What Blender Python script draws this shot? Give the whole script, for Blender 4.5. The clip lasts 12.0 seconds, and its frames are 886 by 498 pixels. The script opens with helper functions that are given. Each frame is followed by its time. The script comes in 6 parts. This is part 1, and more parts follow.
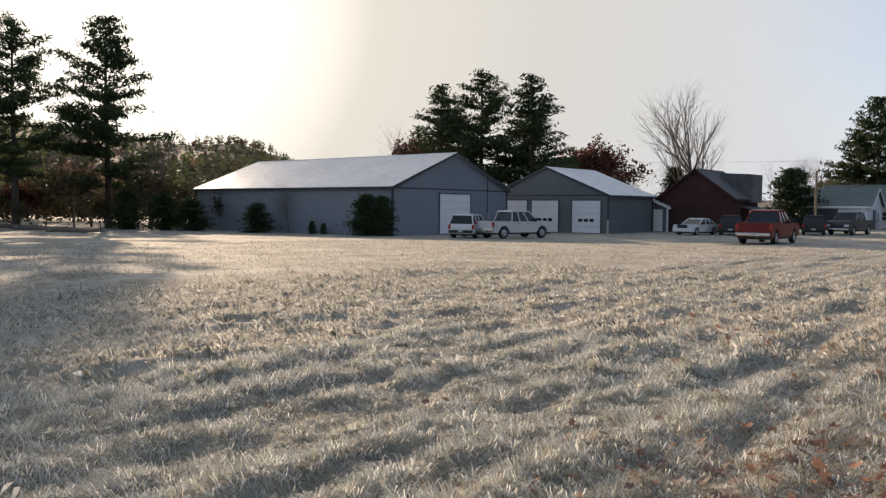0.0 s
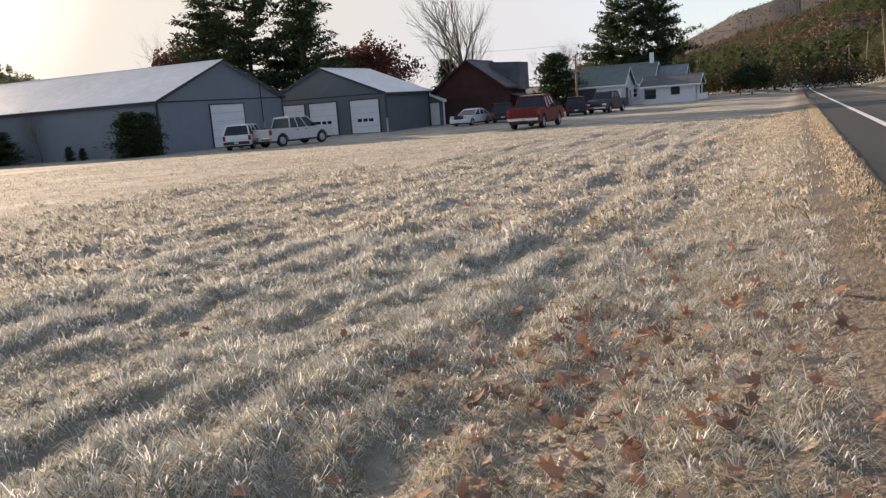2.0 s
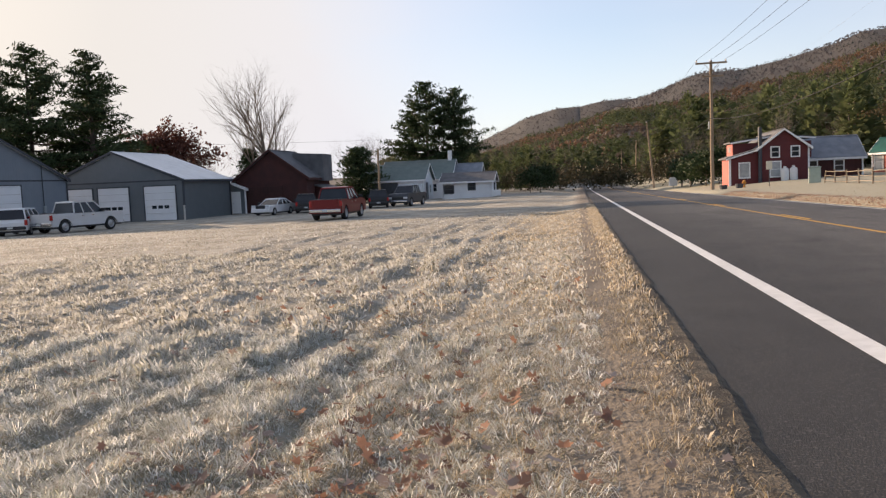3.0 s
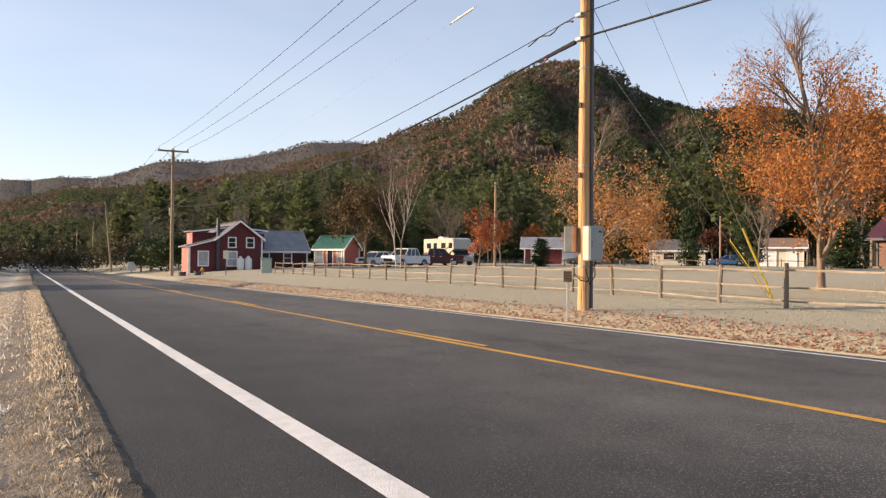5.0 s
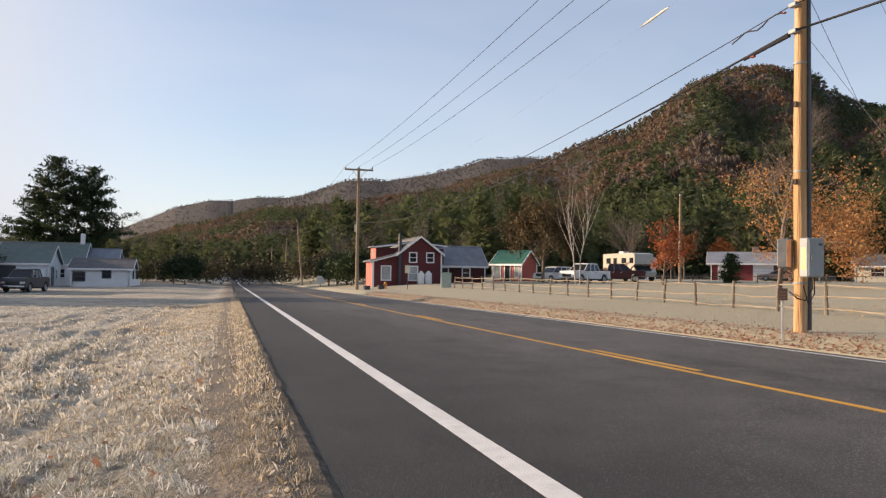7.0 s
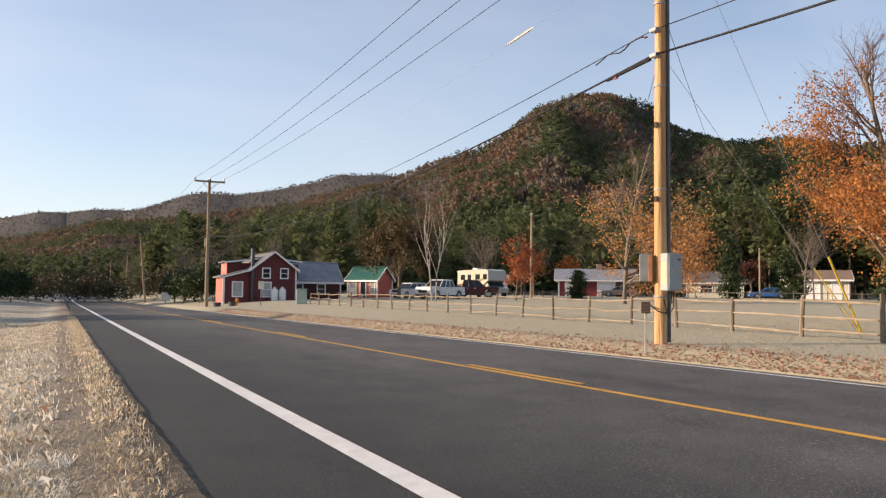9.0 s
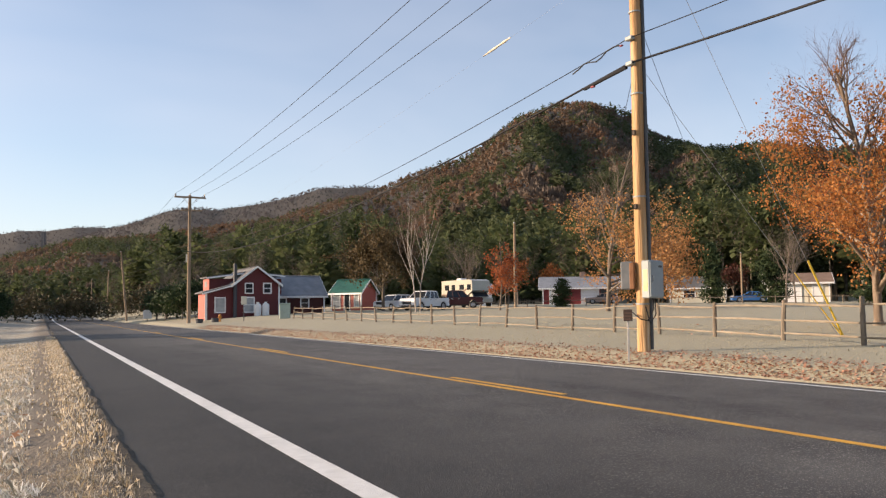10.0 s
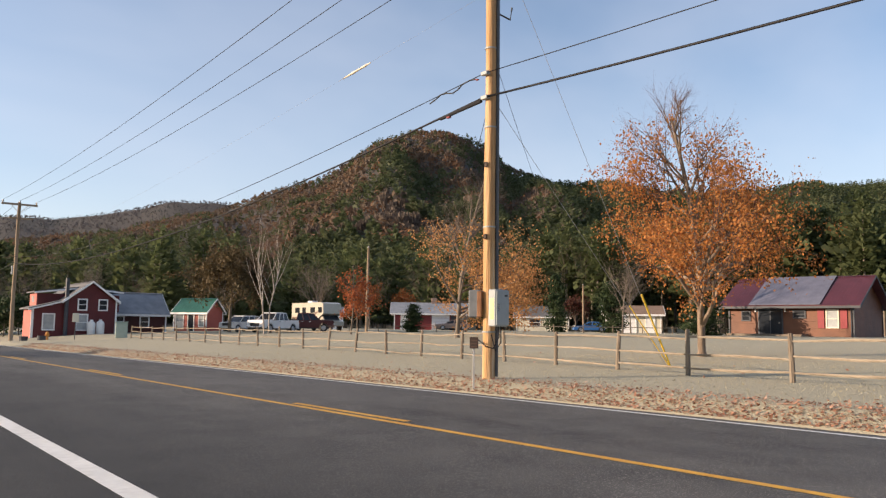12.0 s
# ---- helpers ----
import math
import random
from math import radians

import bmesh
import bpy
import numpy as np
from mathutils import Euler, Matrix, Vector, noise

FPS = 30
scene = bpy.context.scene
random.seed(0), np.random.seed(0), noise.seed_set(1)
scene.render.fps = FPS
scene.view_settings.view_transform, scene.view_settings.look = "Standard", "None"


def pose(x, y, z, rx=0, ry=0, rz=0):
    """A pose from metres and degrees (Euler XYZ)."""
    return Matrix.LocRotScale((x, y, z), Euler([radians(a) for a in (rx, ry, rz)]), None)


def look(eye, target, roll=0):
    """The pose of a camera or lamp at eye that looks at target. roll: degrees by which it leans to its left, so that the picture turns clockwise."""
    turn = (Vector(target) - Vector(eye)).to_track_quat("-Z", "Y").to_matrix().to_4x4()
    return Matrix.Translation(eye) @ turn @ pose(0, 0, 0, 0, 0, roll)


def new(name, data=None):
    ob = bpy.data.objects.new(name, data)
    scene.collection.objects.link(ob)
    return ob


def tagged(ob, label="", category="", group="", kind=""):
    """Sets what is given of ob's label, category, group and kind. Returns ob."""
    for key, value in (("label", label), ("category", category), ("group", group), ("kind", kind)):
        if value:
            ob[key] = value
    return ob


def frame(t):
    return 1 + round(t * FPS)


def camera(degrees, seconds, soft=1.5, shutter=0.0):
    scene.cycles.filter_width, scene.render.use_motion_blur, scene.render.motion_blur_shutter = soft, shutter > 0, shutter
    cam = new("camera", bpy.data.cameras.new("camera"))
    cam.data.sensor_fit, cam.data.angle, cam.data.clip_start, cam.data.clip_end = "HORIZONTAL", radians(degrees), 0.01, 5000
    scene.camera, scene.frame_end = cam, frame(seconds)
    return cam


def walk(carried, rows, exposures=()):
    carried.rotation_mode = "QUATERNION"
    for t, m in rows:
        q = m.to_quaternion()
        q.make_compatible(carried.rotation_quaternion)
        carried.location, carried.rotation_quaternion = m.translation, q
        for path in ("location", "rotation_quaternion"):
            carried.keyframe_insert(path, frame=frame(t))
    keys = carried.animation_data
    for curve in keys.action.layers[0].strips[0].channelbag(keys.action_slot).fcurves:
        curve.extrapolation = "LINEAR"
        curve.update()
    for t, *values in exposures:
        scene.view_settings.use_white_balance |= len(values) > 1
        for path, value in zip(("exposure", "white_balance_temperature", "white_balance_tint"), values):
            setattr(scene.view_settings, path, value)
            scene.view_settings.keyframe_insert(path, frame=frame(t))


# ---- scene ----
cam = camera(58.4, 12.0, soft=1.3)
PATH = [
    (0, (-0.003, -0.797, 1.204), (-1.269, 0.748, 1.099), 0.5),
    (0.5, (-0.087, -0.666, 1.187), (-1.366, 0.86, 1.003), -1.5),
    (1, (-0.136, -0.565, 1.165), (-1.358, 0.991, 0.873), -3.3),
    (1.5, (-0.117, -0.431, 1.149), (-1.215, 1.199, 0.777), -4.3),
    (2, (-0.031, -0.342, 1.163), (-0.846, 1.448, 0.801), -4.3),
    (2.5, (0.028, -0.222, 1.188), (-0.501, 1.689, 0.924), -3.1),
    (2.7, (0.047, -0.195, 1.203), (-0.415, 1.739, 0.992), -2.7),
    (4.3, (0.282, -0.303, 1.067), (0.782, 1.631, 0.971), -0.5),
    (4.5, (0.33, -0.238, 1.114), (0.986, 1.65, 1.062), 0.2),
    (5, (0.34, 0.045, 1.12), (1.268, 1.817, 1.15), 0.5),
    (5.5, (0.372, 0.287, 1.08), (1.206, 2.105, 1.109), 1.0),
    (6, (0.335, 0.428, 1.13), (0.915, 2.341, 1.165), 1.9),
    (6.5, (0.283, 0.505, 1.122), (0.796, 2.438, 1.174), 1.4),
    (6.7, (0.294, 0.604, 1.119), (0.805, 2.537, 1.178), 1.0),
    (8.3, (0.294, 1.213, 1.064), (0.873, 3.126, 1.138), 0.6),
    (8.5, (0.245, 1.257, 1.086), (0.954, 3.125, 1.177), 0.2),
    (9, (0.11, 1.296, 1.058), (0.974, 3.096, 1.168), 0.7),
    (9.5, (0.12, 1.29, 1.086), (0.977, 3.094, 1.193), 1.0),
    (10, (0.199, 1.338, 1.085), (1.099, 3.119, 1.222), -0.6),
    (10.5, (0.183, 1.318, 1.081), (1.095, 3.094, 1.209), -0.7),
    (11, (0.223, 1.309, 1.069), (1.242, 3.026, 1.192), -0.3),
    (11.5, (0.211, 1.296, 1.079), (1.336, 2.943, 1.233), -0.0),
    (12, (0.278, 1.354, 1.101), (1.485, 2.936, 1.299), 0.8),
]
EXPOSURES = [(0, 0.56, 6600, 14), (0.5, 0.46, 6600, 15), (1.0, 0.42, 6700, 16), (1.5, 0.64, 6600, 17), (2.0, 0.74, 6700, 17), (2.5, 0.78, 6700, 18), (4.5, 0.96, 6750, 18), (5.5, 0.86, 6650, 17), (6.5, 0.70, 6600, 17), (9.0, 0.80, 6550, 16), (12, 0.77, 6400, 15)]
walk(cam, [(t, look(eye, target, roll)) for t, eye, target, roll in PATH], EXPOSURES)

# ---- light ----
SUN_AZ, SUN_EL = 61.0, 13.3          # degrees left of the road's direction, and above the horizon
world = bpy.data.worlds.new("sky")
scene.world = world
world.use_nodes = True
sky = world.node_tree.nodes.new("ShaderNodeTexSky")
sky.sky_type, sky.sun_disc = "NISHITA", False
sky.sun_elevation, sky.sun_rotation = radians(SUN_EL), radians(-SUN_AZ)
sky.air_density, sky.dust_density, sky.ozone_density = 1.0, 0.35, 2.2
bg = world.node_tree.nodes["Background"]
bg.inputs["Strength"].default_value = 0.115
wn, wl = world.node_tree.nodes, world.node_tree.links
veil, wtc, wmap, wmix, wrng = wn.new("ShaderNodeTexNoise"), wn.new("ShaderNodeTexCoord"), wn.new("ShaderNodeMapping"), wn.new("ShaderNodeMix"), wn.new("ShaderNodeMapRange")
wmap.inputs["Scale"].default_value, wmap.inputs["Rotation"].default_value = (0.9, 3.2, 4.0), (0.3, 0.5, 0.7)
veil.inputs["Scale"].default_value, veil.inputs["Detail"].default_value = 1.3, 4
wrng.inputs["From Min"].default_value, wrng.inputs["From Max"].default_value = 0.35, 0.75
wrng.inputs["To Min"].default_value, wrng.inputs["To Max"].default_value = 0.10, 0.34
wmix.data_type = "RGBA"
wl.new(wtc.outputs["Generated"], wmap.inputs["Vector"]); wl.new(wmap.outputs["Vector"], veil.inputs["Vector"])
wsep, wlow, wadd = wn.new("ShaderNodeSeparateXYZ"), wn.new("ShaderNodeMapRange"), wn.new("ShaderNodeMath")
wlow.inputs["From Min"].default_value, wlow.inputs["From Max"].default_value = 0.0, 0.30
wlow.inputs["To Min"].default_value, wlow.inputs["To Max"].default_value = 0.50, 0.0
wl.new(wtc.outputs["Generated"], wsep.inputs[0]); wl.new(wsep.outputs["Z"], wlow.inputs["Value"])
wl.new(veil.outputs["Fac"], wrng.inputs["Value"]); wl.new(wrng.outputs["Result"], wadd.inputs[0]); wl.new(wlow.outputs["Result"], wadd.inputs[1])
# grey haze on the sun's side, bright and warm close to it
wdot, wau, wsum, wwarm = wn.new("ShaderNodeVectorMath"), wn.new("ShaderNodeMapRange"), wn.new("ShaderNodeMath"), wn.new("ShaderNodeValToRGB")
wdot.operation = "DOT_PRODUCT"
wdot.inputs[1].default_value = (-math.sin(radians(SUN_AZ)) * math.cos(radians(SUN_EL)), math.cos(radians(SUN_AZ)) * math.cos(radians(SUN_EL)), math.sin(radians(SUN_EL)))
wl.new(wtc.outputs["Generated"], wdot.inputs[0]); wl.new(wdot.outputs["Value"], wau.inputs["Value"]); wl.new(wdot.outputs["Value"], wwarm.inputs["Fac"])
wau.inputs["From Min"].default_value, wau.inputs["From Max"].default_value = 0.45, 0.90
wau.interpolation_type = "SMOOTHSTEP"
while len(wwarm.color_ramp.elements) < 5:
    wwarm.color_ramp.elements.new(0.5)
for e, (at, col) in zip(wwarm.color_ramp.elements, ((0.40, (4.7, 4.85, 5.1)), (0.65, (4.0, 4.25, 4.55)), (0.88, (4.15, 4.15, 3.85)), (0.96, (4.8, 4.6, 4.0)), (1.0, (9.0, 8.5, 7.2)))):
    e.position, e.color = at, (*col, 1)
wsum.operation, wsum.use_clamp = "MULTIPLY_ADD", True
wsum.inputs[1].default_value = 0.85
wl.new(wau.outputs["Result"], wsum.inputs[0]); wl.new(wadd.outputs[0], wsum.inputs[2])
wl.new(wsum.outputs[0], wmix.inputs["Factor"])
wl.new(sky.outputs["Color"], wmix.inputs["A"]); wl.new(wwarm.outputs["Color"], wmix.inputs["B"])
wl.new(wmix.outputs["Result"], bg.inputs["Color"])
sun_data = bpy.data.lights.new("sun", "SUN")
sun_data.energy, sun_data.angle, sun_data.color = 5.0, radians(0.6), (1.0, 0.78, 0.55)
sun = new("sun", sun_data)
sun.matrix_world = look((-math.sin(radians(SUN_AZ)) * 300, math.cos(radians(SUN_AZ)) * 300, math.tan(radians(SUN_EL)) * 300), (0, 0, 0))

# ---- materials ----
def surf(name, c1, c2, scale=4.0, rough=0.8, bump=0.0, bscale=None, metal=0.0, spread=0.5, island=0.0, stretch=(1, 1, 1), coat=0.0, c3=None, spec=0.5):
    """A procedural surface: two colours mixed by broad and fine noise, with grain relief; island varies loose pieces, c3 adds stains."""
    m = bpy.data.materials.new(name)
    m.use_nodes = True
    nt = m.node_tree
    n, l = nt.nodes, nt.links
    b = n["Principled BSDF"]
    tc = n.new("ShaderNodeTexCoord")
    mp = n.new("ShaderNodeMapping")
    mp.inputs["Scale"].default_value = stretch
    l.new(tc.outputs["Object"], mp.inputs["Vector"])
    n1, n2 = n.new("ShaderNodeTexNoise"), n.new("ShaderNodeTexNoise")
    n1.inputs["Scale"].default_value, n1.inputs["Detail"].default_value = scale, 5
    n2.inputs["Scale"].default_value, n2.inputs["Detail"].default_value = scale * 0.13, 3
    for q in (n1, n2):
        l.new(mp.outputs["Vector"], q.inputs["Vector"])
    add = n.new("ShaderNodeMath"); add.operation = "ADD"
    l.new(n1.outputs["Fac"], add.inputs[0]); l.new(n2.outputs["Fac"], add.inputs[1])
    rng = n.new("ShaderNodeMapRange")
    rng.inputs["From Min"].default_value, rng.inputs["From Max"].default_value = 1 - spread * 0.6, 1 + spread * 0.6
    l.new(add.outputs[0], rng.inputs["Value"])
    fac = rng.outputs["Result"]
    if island:
        geo = n.new("ShaderNodeNewGeometry")
        mixf = n.new("ShaderNodeMix")
        mixf.inputs["Factor"].default_value = island
        l.new(fac, mixf.inputs["A"]); l.new(geo.outputs["Random Per Island"], mixf.inputs["B"])
        fac = mixf.outputs["Result"]
    ramp = n.new("ShaderNodeValToRGB")
    ramp.color_ramp.elements[0].color, ramp.color_ramp.elements[1].color = (*c1, 1), (*c2, 1)
    if c3:
        e = ramp.color_ramp.elements.new(0.5); e.color = (*c3, 1)
    l.new(fac, ramp.inputs["Fac"])
    l.new(ramp.outputs["Color"], b.inputs["Base Color"])
    b.inputs["Roughness"].default_value, b.inputs["Metallic"].default_value = rough, metal
    b.inputs["Coat Weight"].default_value = coat
    b.inputs["Specular IOR Level"].default_value = spec
    if bump:
        n3 = n.new("ShaderNodeTexNoise")
        n3.inputs["Scale"].default_value, n3.inputs["Detail"].default_value = bscale or scale * 4, 4
        l.new(mp.outputs["Vector"], n3.inputs["Vector"])
        bp = n.new("ShaderNodeBump")
        bp.inputs["Strength"].default_value, bp.inputs["Distance"].default_value = min(1, bump), 0.03
        l.new(n3.outputs["Fac"], bp.inputs["Height"]); l.new(bp.outputs["Normal"], b.inputs["Normal"])
    return m


def leafy(name, stops, through_light=0.35, rough=0.7):
    """Thin blades and leaves: colours chosen piece by piece, some light passing through."""
    m = bpy.data.materials.new(name)
    m.use_nodes = True
    nt = m.node_tree
    n, l = nt.nodes, nt.links
    b, out = n["Principled BSDF"], n["Material Output"]
    geo, ramp = n.new("ShaderNodeNewGeometry"), n.new("ShaderNodeValToRGB")
    while len(ramp.color_ramp.elements) < len(stops):
        ramp.color_ramp.elements.new(0.5)
    for i, c in enumerate(stops):
        ramp.color_ramp.elements[i].position = i / max(1, len(stops) - 1)
        ramp.color_ramp.elements[i].color = (*c, 1)
    l.new(geo.outputs["Random Per Island"], ramp.inputs["Fac"])
    l.new(ramp.outputs["Color"], b.inputs["Base Color"])
    b.inputs["Roughness"].default_value = rough
    b.inputs["Specular IOR Level"].default_value = 0.25
    tr, mx = n.new("ShaderNodeBsdfTranslucent"), n.new("ShaderNodeMixShader")
    l.new(ramp.outputs["Color"], tr.inputs["Color"])
    mx.inputs["Fac"].default_value = through_light
    l.new(b.outputs[0], mx.inputs[1]); l.new(tr.outputs[0], mx.inputs[2]); l.new(mx.outputs[0], out.inputs["Surface"])
    return m


def woodland(name, stops, patch=0.1, through_light=0.25):
    """Far foliage: colour drifting from tree to tree, with a little change from tuft to tuft."""
    m = leafy(name, stops, through_light)
    n, l = m.node_tree.nodes, m.node_tree.links
    ramp = next(q for q in n if q.type == "VALTORGB")
    geo = next(q for q in n if q.type == "NEW_GEOMETRY")
    tc, nz, rg, mx = n.new("ShaderNodeTexCoord"), n.new("ShaderNodeTexNoise"), n.new("ShaderNodeMapRange"), n.new("ShaderNodeMix")
    nz.inputs["Scale"].default_value, nz.inputs["Detail"].default_value = patch, 3
    rg.inputs["From Min"].default_value, rg.inputs["From Max"].default_value = 0.28, 0.72
    mx.inputs["Factor"].default_value = 0.30
    l.new(tc.outputs["Object"], nz.inputs["Vector"]); l.new(nz.outputs["Fac"], rg.inputs["Value"])
    l.new(rg.outputs["Result"], mx.inputs["A"]); l.new(geo.outputs["Random Per Island"], mx.inputs["B"])
    l.new(mx.outputs["Result"], ramp.inputs["Fac"])
    return m


def striped(name, c1, c2, gap, axis="z", rough=0.6, metal=0.0, depth=0.02):
    """Clapboard, ribbed sheet or shingle courses: colour noise with evenly spaced relief lines."""
    m = surf(name, c1, c2, 1.5, rough, 0, metal=metal)
    n, l = m.node_tree.nodes, m.node_tree.links
    tc, sep = n.new("ShaderNodeTexCoord"), n.new("ShaderNodeSeparateXYZ")
    l.new(tc.outputs["Object"], sep.inputs[0])
    div, fr = n.new("ShaderNodeMath"), n.new("ShaderNodeMath")
    div.operation, fr.operation = "DIVIDE", "FRACT"
    div.inputs[1].default_value = gap
    if axis == "xy":
        s = n.new("ShaderNodeMath"); s.operation = "ADD"
        l.new(sep.outputs["X"], s.inputs[0]); l.new(sep.outputs["Y"], s.inputs[1]); l.new(s.outputs[0], div.inputs[0])
    else:
        l.new(sep.outputs[axis.upper()], div.inputs[0])
    l.new(div.outputs[0], fr.inputs[0])
    bp = n.new("ShaderNodeBump")
    bp.inputs["Distance"].default_value = depth
    bp.inputs["Strength"].default_value = 0.8
    bp.invert = True
    l.new(fr.outputs[0], bp.inputs["Height"]); l.new(bp.outputs["Normal"], n["Principled BSDF"].inputs["Normal"])
    return m


M_FIELD = surf("field_soil", (0.14, 0.125, 0.085), (0.50, 0.475, 0.41), 4.0, 0.9, 0.9, 24, spread=0.6, c3=(0.33, 0.30, 0.24))
# leaf litter takes over from grass where the ground climbs into the woods
_n, _l = M_FIELD.node_tree.nodes, M_FIELD.node_tree.links
_tc, _sep, _mr, _mx = _n.new("ShaderNodeTexCoord"), _n.new("ShaderNodeSeparateXYZ"), _n.new("ShaderNodeMapRange"), _n.new("ShaderNodeMix")
_l.new(_tc.outputs["Object"], _sep.inputs[0]); _l.new(_sep.outputs["Z"], _mr.inputs["Value"])
_mr.inputs["From Min"].default_value, _mr.inputs["From Max"].default_value = 1.2, 3.0
_mx.data_type = "RGBA"
_col = _n["Principled BSDF"].inputs["Base Color"].links[0].from_socket
_l.new(_mr.outputs["Result"], _mx.inputs["Factor"]); _l.new(_col, _mx.inputs["A"])
_mx.inputs["B"].default_value = (0.055, 0.042, 0.026, 1)
_l.new(_mx.outputs["Result"], _n["Principled BSDF"].inputs["Base Color"])
# bare dirt along the road's edge, mown lawn beyond the road
_nz = _n.new("ShaderNodeTexNoise"); _nz.inputs["Scale"].default_value = 2.2; _nz.inputs["Detail"].default_value = 5
_l.new(_tc.outputs["Object"], _nz.inputs["Vector"])
_last = _mx.outputs["Result"]
# dark thatch between the separate blades near the road's bend, deepened as gap shade
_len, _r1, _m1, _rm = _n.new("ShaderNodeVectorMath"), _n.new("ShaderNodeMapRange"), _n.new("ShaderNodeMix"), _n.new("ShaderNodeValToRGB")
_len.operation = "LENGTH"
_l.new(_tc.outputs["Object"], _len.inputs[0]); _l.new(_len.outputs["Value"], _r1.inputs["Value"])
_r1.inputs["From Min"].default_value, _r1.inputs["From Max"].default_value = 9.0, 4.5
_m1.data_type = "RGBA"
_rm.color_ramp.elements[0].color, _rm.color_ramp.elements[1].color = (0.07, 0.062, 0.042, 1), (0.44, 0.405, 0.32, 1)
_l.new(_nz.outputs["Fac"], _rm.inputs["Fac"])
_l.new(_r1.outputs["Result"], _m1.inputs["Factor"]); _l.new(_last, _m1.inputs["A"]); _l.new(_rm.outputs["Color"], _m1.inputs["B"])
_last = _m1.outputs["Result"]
for _lo, _hi, _wob, _colour in ((-0.5, 0.15, 0.9, (0.165, 0.138, 0.105, 1)), (9.6, 10.0, 0.2, (0.365, 0.335, 0.24, 1))):
    _ma, _r2, _m2 = _n.new("ShaderNodeMath"), _n.new("ShaderNodeMapRange"), _n.new("ShaderNodeMix")
    _ma.operation = "MULTIPLY_ADD"; _ma.inputs[1].default_value = _wob
    _l.new(_nz.outputs["Fac"], _ma.inputs[0]); _l.new(_sep.outputs["X"], _ma.inputs[2])
    _r2.inputs["From Min"].default_value, _r2.inputs["From Max"].default_value = _lo + _wob * 0.5, _hi + _wob * 0.5
    _l.new(_ma.outputs[0], _r2.inputs["Value"])
    _m2.data_type = "RGBA"
    _l.new(_r2.outputs["Result"], _m2.inputs["Factor"]); _l.new(_last, _m2.inputs["A"])
    _m2.inputs["B"].default_value = _colour
    _last = _m2.outputs["Result"]
_m3 = _n.new("ShaderNodeMix"); _m3.data_type = "RGBA"
_l.new(_mr.outputs["Result"], _m3.inputs["Factor"]); _l.new(_last, _m3.inputs["A"])
_m3.inputs["B"].default_value = (0.058, 0.051, 0.045, 1)
_l.new(_m3.outputs["Result"], _n["Principled BSDF"].inputs["Base Color"])
# broad noise gives worn patches and stands in for soft shadow bands
M_ASPHALT = surf("asphalt", (0.018, 0.0175, 0.0175), (0.090, 0.086, 0.079), 1.9, 0.74, 0.35, 130, spread=0.42, stretch=(0.8, 0.7, 1), spec=0.40)
# pale stones showing in the binder
_n, _l = M_ASPHALT.node_tree.nodes, M_ASPHALT.node_tree.links
_vo, _tc, _mr, _mx = _n.new("ShaderNodeTexNoise"), _n.new("ShaderNodeTexCoord"), _n.new("ShaderNodeMapRange"), _n.new("ShaderNodeMix")
_vo.inputs["Scale"].default_value, _vo.inputs["Detail"].default_value = 75, 3
_l.new(_tc.outputs["Object"], _vo.inputs["Vector"]); _l.new(_vo.outputs["Fac"], _mr.inputs["Value"])
_mr.inputs["From Min"].default_value, _mr.inputs["From Max"].default_value = 0.57, 0.64
_mx.data_type = "RGBA"
_col = _n["Principled BSDF"].inputs["Base Color"].links[0].from_socket
_l.new(_mr.outputs["Result"], _mx.inputs["Factor"]); _l.new(_col, _mx.inputs["A"])
_mx.inputs["B"].default_value = (0.25, 0.235, 0.21, 1)
# wheel-worn streaks along the lanes
_st, _sm, _sr, _sb = _n.new("ShaderNodeTexNoise"), _n.new("ShaderNodeMapping"), _n.new("ShaderNodeMapRange"), _n.new("ShaderNodeMix")
_sm.inputs["Scale"].default_value = (1.15, 0.10, 1.0)
_st.inputs["Scale"].default_value, _st.inputs["Detail"].default_value = 1.0, 6
_l.new(_tc.outputs["Object"], _sm.inputs["Vector"]); _l.new(_sm.outputs["Vector"], _st.inputs["Vector"]); _l.new(_st.outputs["Fac"], _sr.inputs["Value"])
_sr.inputs["From Min"].default_value, _sr.inputs["From Max"].default_value = 0.35, 0.65
_sr.inputs["To Min"].default_value, _sr.inputs["To Max"].default_value = 0.0, 0.45
_sb.data_type = "RGBA"
_l.new(_sr.outputs["Result"], _sb.inputs["Factor"]); _l.new(_col, _sb.inputs["A"])
_sb.inputs["B"].default_value = (0.10, 0.096, 0.09, 1)
_l.new(_sb.outputs["Result"], _mx.inputs["A"])
_l.new(_mx.outputs["Result"], _n["Principled BSDF"].inputs["Base Color"])
# asphalt darker along the near edge, back to full tone by x = 5
_sx, _rx, _mu = _n.new("ShaderNodeSeparateXYZ"), _n.new("ShaderNodeMapRange"), _n.new("ShaderNodeMix")
_l.new(_tc.outputs["Object"], _sx.inputs[0]); _l.new(_sx.outputs["X"], _rx.inputs["Value"])
_rx.inputs["From Min"].default_value, _rx.inputs["From Max"].default_value = 2.2, 5.0
_rx.inputs["To Min"].default_value, _rx.inputs["To Max"].default_value = 0.70, 0.0
_mu.data_type, _mu.blend_type = "RGBA", "MIX"
_l.new(_rx.outputs["Result"], _mu.inputs["Factor"]); _l.new(_mx.outputs["Result"], _mu.inputs["A"])
_mu.inputs["B"].default_value = (0.012, 0.012, 0.012, 1)
_l.new(_mu.outputs["Result"], _n["Principled BSDF"].inputs["Base Color"])
